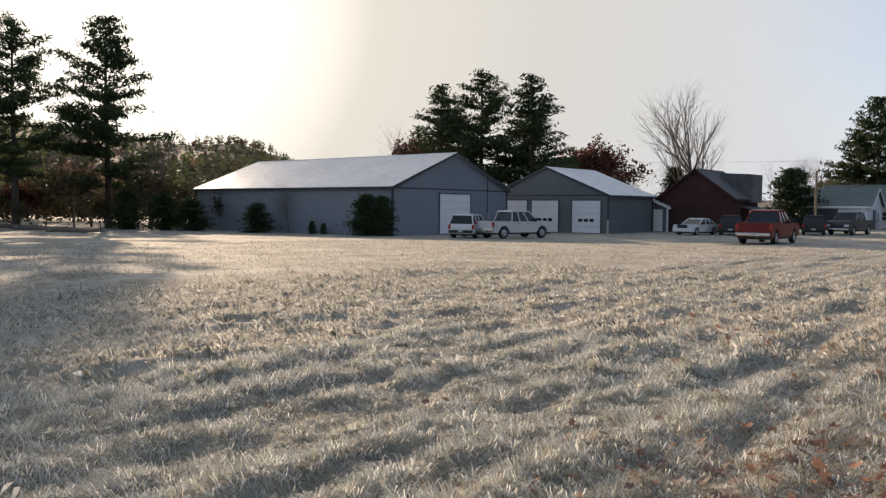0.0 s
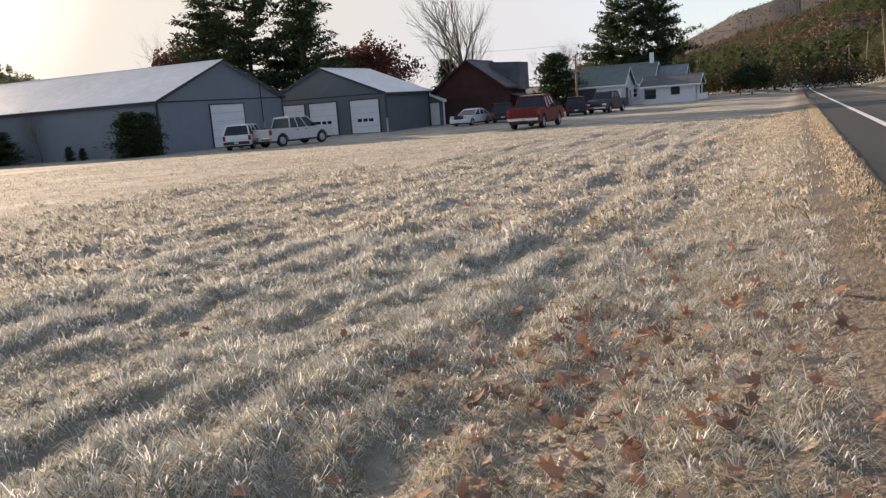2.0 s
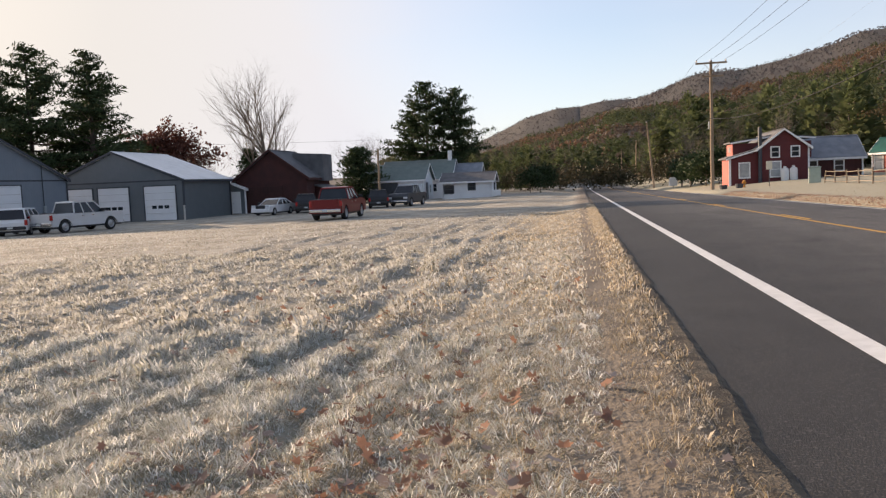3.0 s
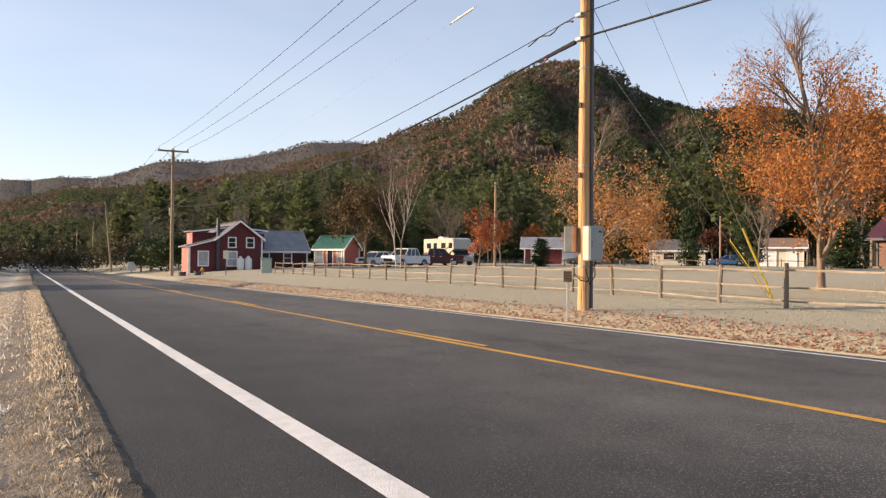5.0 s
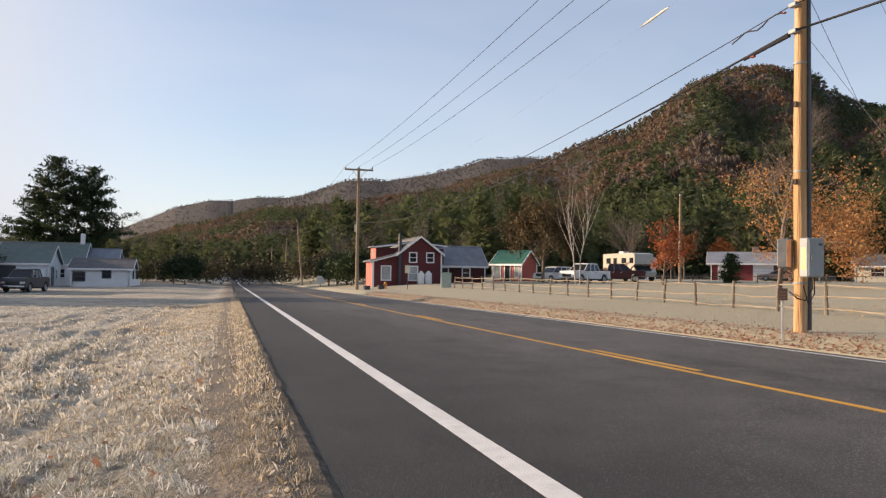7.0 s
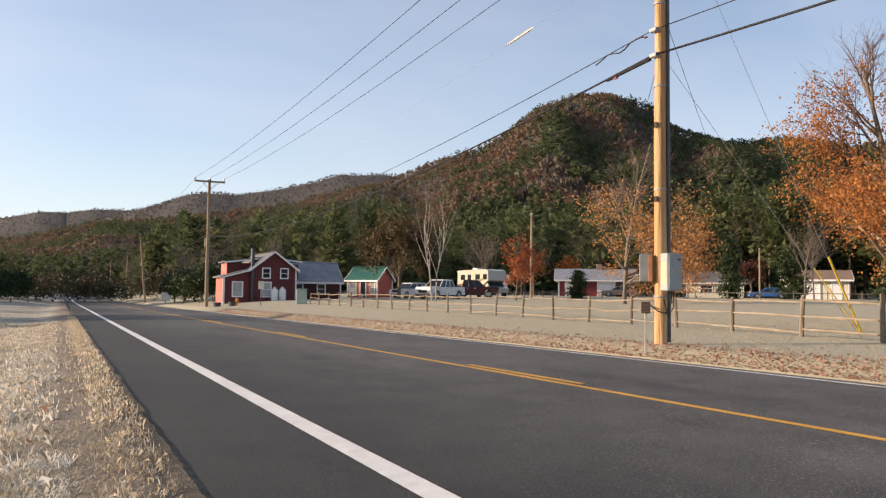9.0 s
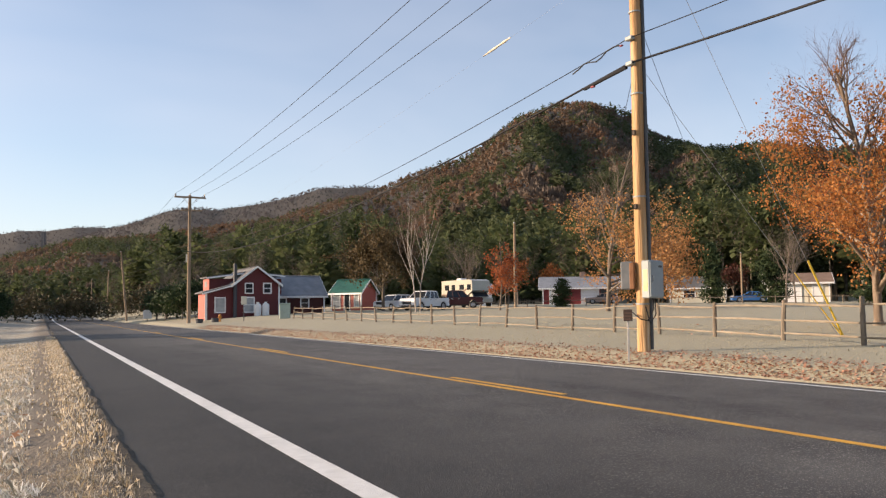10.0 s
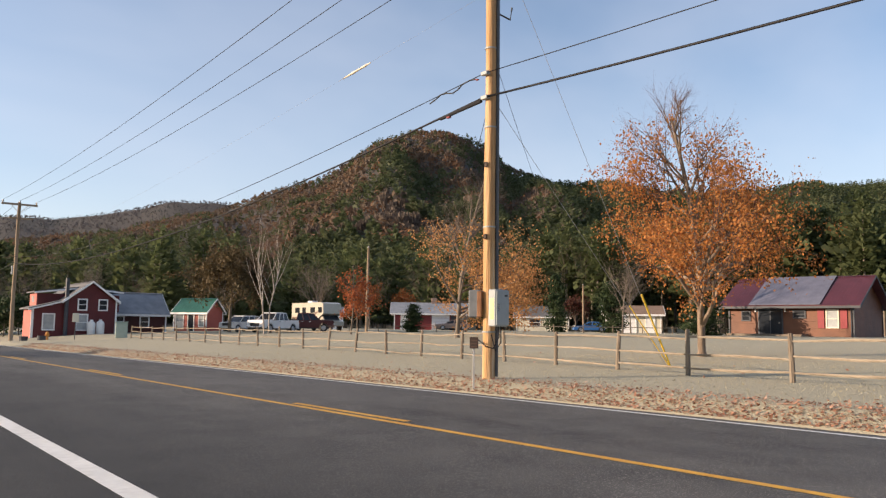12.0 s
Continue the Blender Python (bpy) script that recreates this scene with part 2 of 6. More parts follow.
M_SHOULDER = surf("crumbled_edge", (0.05, 0.042, 0.032), (0.17, 0.14, 0.10), 14, 0.95, 1.0, 60)
M_WHITELINE = surf("white_road_paint", (0.60, 0.60, 0.58), (0.78, 0.78, 0.76), 9, 0.65, 0.4, 120)
M_YELLOWLINE = surf("yellow_road_paint", (0.52, 0.27, 0.03), (0.70, 0.40, 0.05), 9, 0.65, 0.4, 120)
M_FROSTGRASS = leafy("frosted_grass", [(0.24, 0.24, 0.16), (0.80, 0.79, 0.73), (0.92, 0.92, 0.91), (0.50, 0.52, 0.40), (0.95, 0.95, 0.95), (0.80, 0.76, 0.66)], 0.66, 0.9)
M_TANGRASS = leafy("dry_grass", [(0.22, 0.17, 0.10), (0.62, 0.49, 0.31), (0.80, 0.71, 0.57), (0.15, 0.125, 0.07), (0.86, 0.82, 0.74)], 0.5, 0.9)
# unfrosted blades, their dark tones also painting shade between tussocks
M_HOLLOWGRASS = leafy("unfrosted_shade_toned_grass", [(0.10, 0.10, 0.06), (0.26, 0.26, 0.18), (0.50, 0.49, 0.43), (0.80, 0.79, 0.76)], 0.5, 0.9)
M_MIDGRASS = leafy("pale_field_grass", [(0.18, 0.17, 0.125), (0.44, 0.425, 0.37), (0.68, 0.665, 0.63), (0.30, 0.30, 0.24), (0.78, 0.775, 0.76)], 0.45, 0.9)
M_LAWN = leafy("frosted_lawn", [(0.30, 0.27, 0.17), (0.38, 0.345, 0.235), (0.44, 0.405, 0.29)], 0.3)
M_LITTER = leafy("fallen_leaves", [(0.18, 0.09, 0.06), (0.40, 0.21, 0.13), (0.50, 0.31, 0.22), (0.32, 0.14, 0.08), (0.54, 0.39, 0.30)], 0.2)
M_OAKLITTER = leafy("frosted_oak_leaves", [(0.14, 0.085, 0.065), (0.28, 0.165, 0.115), (0.42, 0.22, 0.13), (0.20, 0.125, 0.10), (0.46, 0.38, 0.33), (0.34, 0.25, 0.20)], 0.35)
M_UNDER = leafy("dull_undergrowth", [(0.045, 0.042, 0.022), (0.085, 0.065, 0.035), (0.035, 0.045, 0.02)], 0.2)
M_RUSTOAK = leafy("rust_oak_leaves", [(0.20, 0.07, 0.022), (0.30, 0.11, 0.032), (0.24, 0.10, 0.04)], 0.35)
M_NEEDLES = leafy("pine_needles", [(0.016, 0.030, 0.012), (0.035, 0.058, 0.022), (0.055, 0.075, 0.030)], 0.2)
# lighter copies of the needles, with sunlight on the front-lit pines painted in
M_NEEDLES_LIT = woodland("sun_lightened_hill_needles", [(0.042, 0.060, 0.027), (0.070, 0.090, 0.039), (0.104, 0.120, 0.060), (0.080, 0.092, 0.052)], 0.09, 0.42)
M_PINEWOODS = woodland("sun_lightened_pine_needles", [(0.062, 0.082, 0.034), (0.105, 0.128, 0.054), (0.155, 0.170, 0.082)], 0.12, 0.48)
M_RUST = woodland("russet_foliage", [(0.115, 0.088, 0.062), (0.150, 0.094, 0.058), (0.125, 0.096, 0.068), (0.190, 0.092, 0.046), (0.105, 0.088, 0.064)], 0.07, 0.35)
M_GREYTWIG = woodland("bare_twig_haze", [(0.095, 0.074, 0.058), (0.140, 0.106, 0.082), (0.115, 0.090, 0.072)], 0.08, 0.2)
# far ridges: aerial haze is put into these grey-blue base colours
M_FARTWIG = woodland("haze_tinted_bare_woods", [(0.078, 0.074, 0.080), (0.105, 0.095, 0.098), (0.094, 0.080, 0.076)], 0.012, 0.2)
M_FARPINE = woodland("haze_tinted_ridge_pines", [(0.036, 0.046, 0.048), (0.052, 0.062, 0.062)], 0.03, 0.3)
M_ORANGE = leafy("orange_leaves", [(0.36, 0.125, 0.030), (0.50, 0.20, 0.050), (0.44, 0.22, 0.075), (0.27, 0.080, 0.026)], 0.4)
M_TANLEAF = leafy("tan_beech_leaves", [(0.42, 0.20, 0.07), (0.54, 0.30, 0.12), (0.34, 0.15, 0.06)], 0.45)
M_REDLEAF = leafy("red_brown_leaves", [(0.34, 0.105, 0.040), (0.44, 0.15, 0.055), (0.24, 0.070, 0.038)], 0.4)
M_DARKRED = leafy("dark_oak_leaves", [(0.075, 0.030, 0.022), (0.12, 0.045, 0.030), (0.06, 0.028, 0.020)], 0.3)
M_BROWNLEAF = leafy("brown_leaves", [(0.085, 0.062, 0.030), (0.125, 0.088, 0.042), (0.065, 0.055, 0.028)], 0.3)
M_BARK = surf("grey_bark", (0.10, 0.08, 0.06), (0.22, 0.18, 0.14), 6, 0.9, 1.0, 25, stretch=(1, 1, 0.25))
M_PALEBARK = surf("pale_maple_bark", (0.12, 0.085, 0.06), (0.30, 0.23, 0.165), 6, 0.9, 0.8, 25, stretch=(1, 1, 0.25))
M_BIRCH = surf("white_birch_bark", (0.28, 0.24, 0.20), (0.48, 0.43, 0.38), 5, 0.8, 0.5, 20, stretch=(1, 1, 2))
M_DARKBARK = surf("dark_pine_bark", (0.035, 0.026, 0.02), (0.09, 0.07, 0.055), 6, 0.95, 1.0, 20, stretch=(1, 1, 0.3))
M_POLE = surf("weathered_orange_pole_wood", (0.24, 0.115, 0.045), (0.70, 0.54, 0.36), 14, 0.78, 1.0, 40, stretch=(1, 1, 0.05), spread=0.75, c3=(0.50, 0.29, 0.125))
M_POLEGREY = surf("grey_pole_wood", (0.20, 0.14, 0.09), (0.36, 0.27, 0.18), 9, 0.85, 0.8, 40, stretch=(1, 1, 0.06))
M_RAIL = surf("split_cedar", (0.13, 0.10, 0.072), (0.27, 0.22, 0.165), 10, 0.9, 1.0, 50, stretch=(1, 1, 0.2))
M_RAILPALE = surf("pale_split_rail", (0.18, 0.145, 0.10), (0.34, 0.285, 0.215), 10, 0.9, 1.0, 50, stretch=(1, 0.2, 1))
M_GALV = surf("galvanised_grey_steel", (0.25, 0.28, 0.285), (0.33, 0.36, 0.36), 6, 0.55, 0.1)
# grey steel darkened for the meter box: its face's shade is in the colour
M_GREYBOX = surf("shade_darkened_grey_enamel", (0.12, 0.13, 0.135), (0.18, 0.19, 0.195), 6, 0.6)
M_DEEPRED = striped("deep_red_clapboard", (0.17, 0.022, 0.022), (0.23, 0.034, 0.034), 0.14, "z", 0.65)
M_RUSTBOX = surf("rust_stained_steel", (0.18, 0.075, 0.030), (0.40, 0.19, 0.085), 7, 0.7, 0.4, spread=0.8)
M_CONDUIT = surf("dark_grey_conduit", (0.045, 0.048, 0.055), (0.08, 0.085, 0.09), 8, 0.5)
M_CABLE = surf("black_cable_sheath", (0.010, 0.010, 0.012), (0.02, 0.02, 0.022), 20, 0.6, spec=0.2)
M_STRAND = surf("steel_strand", (0.20, 0.20, 0.20), (0.34, 0.33, 0.32), 20, 0.45, metal=0.6)
M_GUYGUARD = surf("yellow_plastic_guard", (0.72, 0.46, 0.02), (0.82, 0.56, 0.05), 6, 0.45)
M_INSUL = surf("brown_porcelain", (0.10, 0.06, 0.045), (0.18, 0.11, 0.08), 10, 0.25)
M_SPLICE = surf("pale_wrapped_sleeve", (0.48, 0.42, 0.32), (0.68, 0.62, 0.50), 14, 0.7, 0.6, 40)
M_SIGN = surf("brown_sign_plate", (0.05, 0.032, 0.022), (0.10, 0.06, 0.04), 20, 0.6)
M_SIGNBAR = surf("faded_sign_print", (0.11, 0.065, 0.042), (0.16, 0.095, 0.06), 20, 0.6)
M_STICKER = surf("yellow_label", (0.62, 0.56, 0.14), (0.74, 0.68, 0.24), 10, 0.5)
M_METALWALL = striped("grey_blue_ribbed_steel", (0.185, 0.215, 0.25), (0.215, 0.245, 0.28), 0.3, "xy", 0.5, 0.1, 0.012)
M_METALWALL2 = striped("slate_grey_ribbed_steel", (0.12, 0.138, 0.148), (0.145, 0.162, 0.172), 0.3, "xy", 0.5, 0.1, 0.012)
M_METALROOF = striped("frosted_steel_roof", (0.62, 0.63, 0.64), (0.78, 0.79, 0.80), 0.4, "x", 0.45, 0.1, 0.02)
M_METALROOFY = striped("frosted_steel_roof_panels", (0.62, 0.63, 0.64), (0.78, 0.79, 0.80), 0.4, "x", 0.45, 0.1, 0.02)
M_DARKTRIM = surf("dark_trim", (0.035, 0.04, 0.05), (0.06, 0.065, 0.075), 5, 0.6)
M_WHITE = surf("white_paint", (0.74, 0.74, 0.73), (0.82, 0.82, 0.81), 4, 0.55)
M_WHITECLAP = striped("white_clapboard", (0.70, 0.71, 0.71), (0.80, 0.80, 0.80), 0.14, "z", 0.6)
M_DOORWHITE = striped("white_sectional_door", (0.74, 0.74, 0.74), (0.80, 0.80, 0.80), 0.55, "z", 0.5, 0, 0.03)
M_REDBARN = striped("dark_red_boards", (0.042, 0.012, 0.010), (0.075, 0.019, 0.015), 0.22, "xy", 0.8)
# one house red in two tones: shade painted into the first, sun into second
M_SHADEDRED = striped("shaded_barn_red_clapboard", (0.092, 0.011, 0.011), (0.125, 0.017, 0.016), 0.14, "z", 0.65)
M_SUNLITRED = striped("sunlit_salmon_red_clapboard", (0.34, 0.075, 0.055), (0.42, 0.105, 0.075), 0.14, "z", 0.65)
M_SHINGLE = striped("grey_asphalt_shingle", (0.09, 0.09, 0.095), (0.16, 0.16, 0.165), 0.15, "y", 0.9)
M_SLATEROOF = striped("frosted_blue_grey_shingle", (0.17, 0.19, 0.22), (0.28, 0.30, 0.33), 0.15, "y", 0.85)
M_GREENROOF = striped("green_metal_roof", (0.012, 0.085, 0.062), (0.022, 0.125, 0.09), 0.4, "x", 0.45)
M_DULLGREENROOF = striped("dull_green_shingle_roof", (0.11, 0.15, 0.14), (0.16, 0.20, 0.19), 0.15, "y", 0.85)
M_REDROOF = striped("dark_red_metal_roof", (0.085, 0.022, 0.028), (0.13, 0.034, 0.042), 0.3, "x", 0.35, 0.3, 0.03)
M_FROSTPANEL = striped("frosted_blue_roof_panels", (0.14, 0.14, 0.18), (0.22, 0.22, 0.27), 0.3, "x", 0.4, 0.3, 0.03)
M_LOG = striped("orange_brown_log_siding", (0.095, 0.033, 0.013), (0.17, 0.060, 0.023), 0.2, "z", 0.6, 0, 0.06)
M_CREAM = striped("cream_siding", (0.60, 0.55, 0.42), (0.70, 0.65, 0.52), 0.14, "z", 0.65)
M_SHUTTER = surf("red_shutter", (0.20, 0.022, 0.028), (0.26, 0.03, 0.035), 8, 0.6)
M_PANE = surf("dark_window_glass", (0.015, 0.018, 0.023), (0.03, 0.035, 0.042), 1.0, 0.10, spec=0.45)
M_CURTAINED = surf("curtained_window_glass", (0.30, 0.32, 0.33), (0.44, 0.46, 0.46), 3.0, 0.12, spec=0.7)
M_BRICK = surf("chimney_brick", (0.20, 0.13, 0.10), (0.34, 0.25, 0.21), 12, 0.9, 0.6)
M_CONCRETE = surf("pale_concrete", (0.40, 0.38, 0.35), (0.54, 0.52, 0.48), 5, 0.85, 0.4)
M_TYRE = surf("black_rubber", (0.014, 0.014, 0.015), (0.03, 0.03, 0.03), 12, 0.85, 0.3)
M_RIM = surf("alloy_rim", (0.35, 0.35, 0.36), (0.5, 0.5, 0.51), 8, 0.35, metal=0.8)
M_TAIL = surf("red_lamp_lens", (0.30, 0.008, 0.010), (0.42, 0.016, 0.018), 8, 0.2, coat=0.5)
M_HEAD = surf("clear_lamp_lens", (0.55, 0.56, 0.58), (0.75, 0.76, 0.78), 8, 0.15, coat=0.5)
M_CHROME = surf("chrome", (0.5, 0.5, 0.52), (0.65, 0.65, 0.67), 8, 0.2, metal=1.0)
M_BLACKPLASTIC = surf("black_plastic", (0.018, 0.018, 0.02), (0.035, 0.035, 0.038), 12, 0.6)
M_PLATE = surf("plate_white", (0.5, 0.52, 0.5), (0.6, 0.62, 0.6), 20, 0.5)
M_TANK = surf("white_gas_tank_paint", (0.70, 0.70, 0.68), (0.80, 0.80, 0.78), 5, 0.45)
M_CABINETGREEN = surf("pale_green_enamel", (0.30, 0.38, 0.32), (0.38, 0.45, 0.39), 5, 0.5)
M_HYDRANT = surf("orange_yellow_enamel", (0.58, 0.22, 0.03), (0.68, 0.30, 0.05), 8, 0.45)
M_ROCK = surf("bare_ledge_rock", (0.16, 0.14, 0.125), (0.30, 0.27, 0.245), 0.5, 0.9, 0.8, 2)
M_RVBEIGE = surf("rv_beige_gelcoat", (0.40, 0.37, 0.30), (0.48, 0.45, 0.37), 3, 0.35, coat=0.3)
M_RVBROWN = surf("rv_brown_stripe", (0.14, 0.09, 0.06), (0.2, 0.13, 0.09), 3, 0.35)


def paint(name, c):
    return surf(name, tuple(v * 0.92 for v in c), c, 2.0, 0.42, coat=0.15, spec=0.35)


# ---- mesh helpers ----
class MB:
    """Collects vertices and faces of one mesh."""
    def __init__(self):
        self.v, self.f = [], []

    def add(self, verts, faces):
        k = len(self.v)
        self.v.extend([tuple(p) for p in verts])
        self.f.extend([tuple(i + k for i in q) for q in faces])
        return self

    def box(self, x0, x1, y0, y1, z0, z1, c=0.0):
        if c <= 0:
            return self.add([(x, y, z) for x in (x0, x1) for y in (y0, y1) for z in (z0, z1)],
                            [(0, 1, 3, 2), (4, 6, 7, 5), (0, 4, 5, 1), (2, 3, 7, 6), (0, 2, 6, 4), (1, 5, 7, 3)])
        mid, half = ((x0 + x1) / 2, (y0 + y1) / 2, (z0 + z1) / 2), ((x1 - x0) / 2, (y1 - y0) / 2, (z1 - z0) / 2)
        signs = [(a, b, d) for a in (-1, 1) for b in (-1, 1) for d in (-1, 1)]
        ids, verts, faces = {}, [], []
        for s in signs:
            for ax in range(3):
                ids[s, ax] = len(verts)
                verts.append(tuple(mid[k] + s[k] * (half[k] - (0 if k == ax else c)) for k in range(3)))
        for ax in range(3):
            o1, o2 = (ax + 1) % 3, (ax + 2) % 3
            for sg in (-1, 1):
                ring = []
                for a, b in ((-1, -1), (1, -1), (1, 1), (-1, 1)):
                    s = [0, 0, 0]; s[ax], s[o1], s[o2] = sg, a, b
                    ring.append(ids[tuple(s), ax])
                faces.append(ring if sg > 0 else ring[::-1])
            for a in (-1, 1):
                for b in (-1, 1):
                    lo, hi = [0, 0, 0], [0, 0, 0]
                    lo[o1] = hi[o1] = a; lo[o2] = hi[o2] = b; lo[ax], hi[ax] = -1, 1
                    faces.append((ids[tuple(lo), o1], ids[tuple(hi), o1], ids[tuple(hi), o2], ids[tuple(lo), o2]))
        for s in signs:
            faces.append([ids[s, ax] for ax in range(3)])
        return self.add(verts, faces)

    def tube(self, pts, radii, n=6, cap=True):
        pts = [Vector(p) for p in pts]
        k, rings = len(self.v), len(pts)
        for i, p in enumerate(pts):
            d = (pts[min(i + 1, rings - 1)] - pts[max(i - 1, 0)]).normalized()
            a = d.cross(Vector((0, 0, 1)) if abs(d.z) < 0.9 else Vector((1, 0, 0))).normalized()
            b = d.cross(a)
            r = radii[i] if hasattr(radii, "__len__") else radii
            for j in range(n):
                w = 2 * math.pi * j / n
                q = p + a * (math.cos(w) * r) + b * (math.sin(w) * r)
                self.v.append((q.x, q.y, q.z))
        for i in range(rings - 1):
            for j in range(n):
                self.f.append((k + i * n + j, k + i * n + (j + 1) % n, k + (i + 1) * n + (j + 1) % n, k + (i + 1) * n + j))
        if cap:
            self.f.append(tuple(k + j for j in range(n)))
            self.f.append(tuple(k + (rings - 1) * n + j for j in range(n))[::-1])
        return self

    def prism(self, poly, axis, c0, c1, top=None):
        """A polygon swept along an axis; poly in the other two axes, in order; top: another outline at c1."""
        top = top or poly
        n = len(poly)

        def at3(a, b, c):
            return {"x": (c, a, b), "y": (a, c, b), "z": (a, b, c)}[axis]
        verts = [at3(a, b, c0) for a, b in poly] + [at3(a, b, c1) for a, b in top]
        return self.add(verts, [tuple(range(n)), tuple(range(n, 2 * n))[::-1]] + [(i, (i + 1) % n, n + (i + 1) % n, n + i) for i in range(n)])

    def lathe(self, prof, n=20, axis="y", at=(0, 0, 0)):
        """A profile of (radius, along) turned round an axis."""
        k = len(self.v)
        for r, s in prof:
            for j in range(n):
                w = 2 * math.pi * j / n
                c, d = r * math.cos(w), r * math.sin(w)
                q = {"y": (c, s, d), "x": (s, c, d), "z": (c, d, s)}[axis]
                self.v.append((q[0] + at[0], q[1] + at[1], q[2] + at[2]))
        for i in range(len(prof) - 1):
            for j in range(n):
                self.f.append((k + i * n + j, k + i * n + (j + 1) % n, k + (i + 1) * n + (j + 1) % n, k + (i + 1) * n + j))
        return self

    def mesh(self, name, mat, smooth=False):
        me = bpy.data.meshes.new(name)
        me.from_pydata(self.v, [], self.f)
        me.materials.append(mat)
        if smooth:
            me.polygons.foreach_set("use_smooth", [True] * len(me.polygons))
        return me


def soup(name, V, F, mat):
    """A mesh straight from arrays: V (n, 3), F (m, 3 or 4)."""
    me = bpy.data.meshes.new(name)
    V, F = np.asarray(V, np.float32), np.asarray(F, np.int32)
    k = F.shape[1]
    me.vertices.add(len(V)); me.vertices.foreach_set("co", V.ravel())
    me.loops.add(F.size); me.loops.foreach_set("vertex_index", F.ravel())
    me.polygons.add(len(F)); me.polygons.foreach_set("loop_start", np.arange(0, F.size, k, dtype=np.int32))
    me.update(calc_edges=True)
    me.materials.append(mat)
    return me


def part(name, mb, mat, parent, label="", smooth=False):
    ob = new(name, mb.mesh(name, mat, smooth) if isinstance(mb, MB) else mb)
    ob.parent = parent
    return tagged(ob, label)


def thing(name, label, category, x, y, z, rz=0, group="", kind=""):
    ob = new(name)
    ob.empty_display_size = 0.2
    ob.matrix_basis = pose(x, y, z, 0, 0, rz)
    return tagged(ob, label, category, group, kind)


def S(a, b, x):
    u = np.clip((x - a) / (b - a), 0, 1)
    return u * u * (3 - 2 * u)


# ---- the lie of the land ----
def fall(y, stop):
    return -0.0085 * np.clip(y, -80, stop)


def land(x, y):
    """Height of the open ground: a road on a slight fall, a lower field on one side and a rising lawn on the other."""
    x, y = np.asarray(x, float), np.asarray(y, float)
    p = fall(y, 140)
    w = S(0.75, -6, x)
    left = p * (1 - w) + w * fall(y, 60) - 0.20 * S(0.7, -1.4, x) - 0.012 * np.clip(-x - 3, 0, 50)
    w = S(10, 20, x)
    right = p * (1 - w) + w * fall(y, 25) + 0.2 * S(9.9, 10.8, x) + 0.018 * np.clip(x - 11, 0, 45)
    return np.where(x < 0.75, left, np.where(x > 9.9, right, p))


def gz(x, y):
    return float(land(x, y))


NEAR_RIDGE = [(-110, 7.0), (-75, 9.0), (-62, 9.1), (-56, 9.2), (-51, 9.6), (-48, 9.9), (-45.3, 10.1), (-42, 11.3), (-40, 13.0), (-37, 13.8), (-35, 13.7), (-33.5, 13.2), (-30.5, 11.5), (-28, 10.05), (-25, 9.3), (-23.7, 8.8), (-21, 7.6), (-18.5, 7.0), (-16, 6.4), (-15, 5.9),
              (-12, 5.6), (-9.8, 5.2), (-6.7, 4.6), (-3, 4.3), (0, 3.8), (3.6, 2.9), (6.7, 1.9), (10, 0.9), (18, 0.7), (44, 0.7), (47, 1.4), (49.5, 2.7), (51.9, 4.1), (54, 4.6), (58, 4.2), (62, 4.8), (68, 5.2), (80, 5.0), (95, 3.0), (120, 1.0)]
MID_RIDGE = [(-40, 5.35), (-28, 7.75), (-22, 8.45), (-19, 8.4), (-17.6, 8.25), (-16.3, 7.75), (-14, 7.25), (-12, 6.85), (-10.8, 6.65), (-9.8, 6.75), (-8, 6.65), (-6.9, 6.25), (-5.7, 5.75), (-4, 5.25), (-2.3, 4.65), (0, 3.75), (5, 1.85), (12, 0.75)]
FAR_RIDGE = [(-20, 4.3), (-8, 5.2), (-3.7, 5.3), (-1.8, 5.25), (-0.3, 5.0), (1.5, 4.95), (3.7, 4.4), (6, 3.3), (8.5, 2.3), (12, 1.0), (18, 0.5)]


def rise(r, az, line, near, far, power):
    """A slope climbing from near to its crest at far, seen at the given heights in degrees, and easing off behind."""
    el = np.interp(az, [a for a, e in line], [e for a, e in line])
    u = np.clip((r - near) / (far - near), 0, 1)
    return far * np.tan(np.radians(el)) * u ** power * (1 - 0.55 * np.clip((r - far) / 900, 0, 1)), u


def hill(x, y):
    """Height that the hills add: a wooded hill by the valley and two farther ridges behind it."""
    r = np.hypot(x, y)
    az = np.degrees(np.arctan2(-x, y))
    far = np.where(az > 30, 620, 820.0)
    near = np.where(az > 30, 240, np.interp(az, [-60, -30, -5, 10], [190, 200, 290, 330]))
    h, u = rise(r, az, NEAR_RIDGE, near, far, 1.15)
    spur = np.sin(az * 0.42 + r * 0.004) + 0.6 * np.sin(az * 1.05 + 1.7 - r * 0.006)
    h = h * (1 + np.where(az < 20, 0.42, 0.0) * u * (1 - u) * spur)
    front = np.where(az < 30, 1.0, 0.0)
    h = np.maximum(h, front * rise(r, az, MID_RIDGE, 900, 1500, 0.8)[0])
    return np.maximum(h, front * rise(r, az, FAR_RIDGE, 1600, 2300, 0.8)[0])


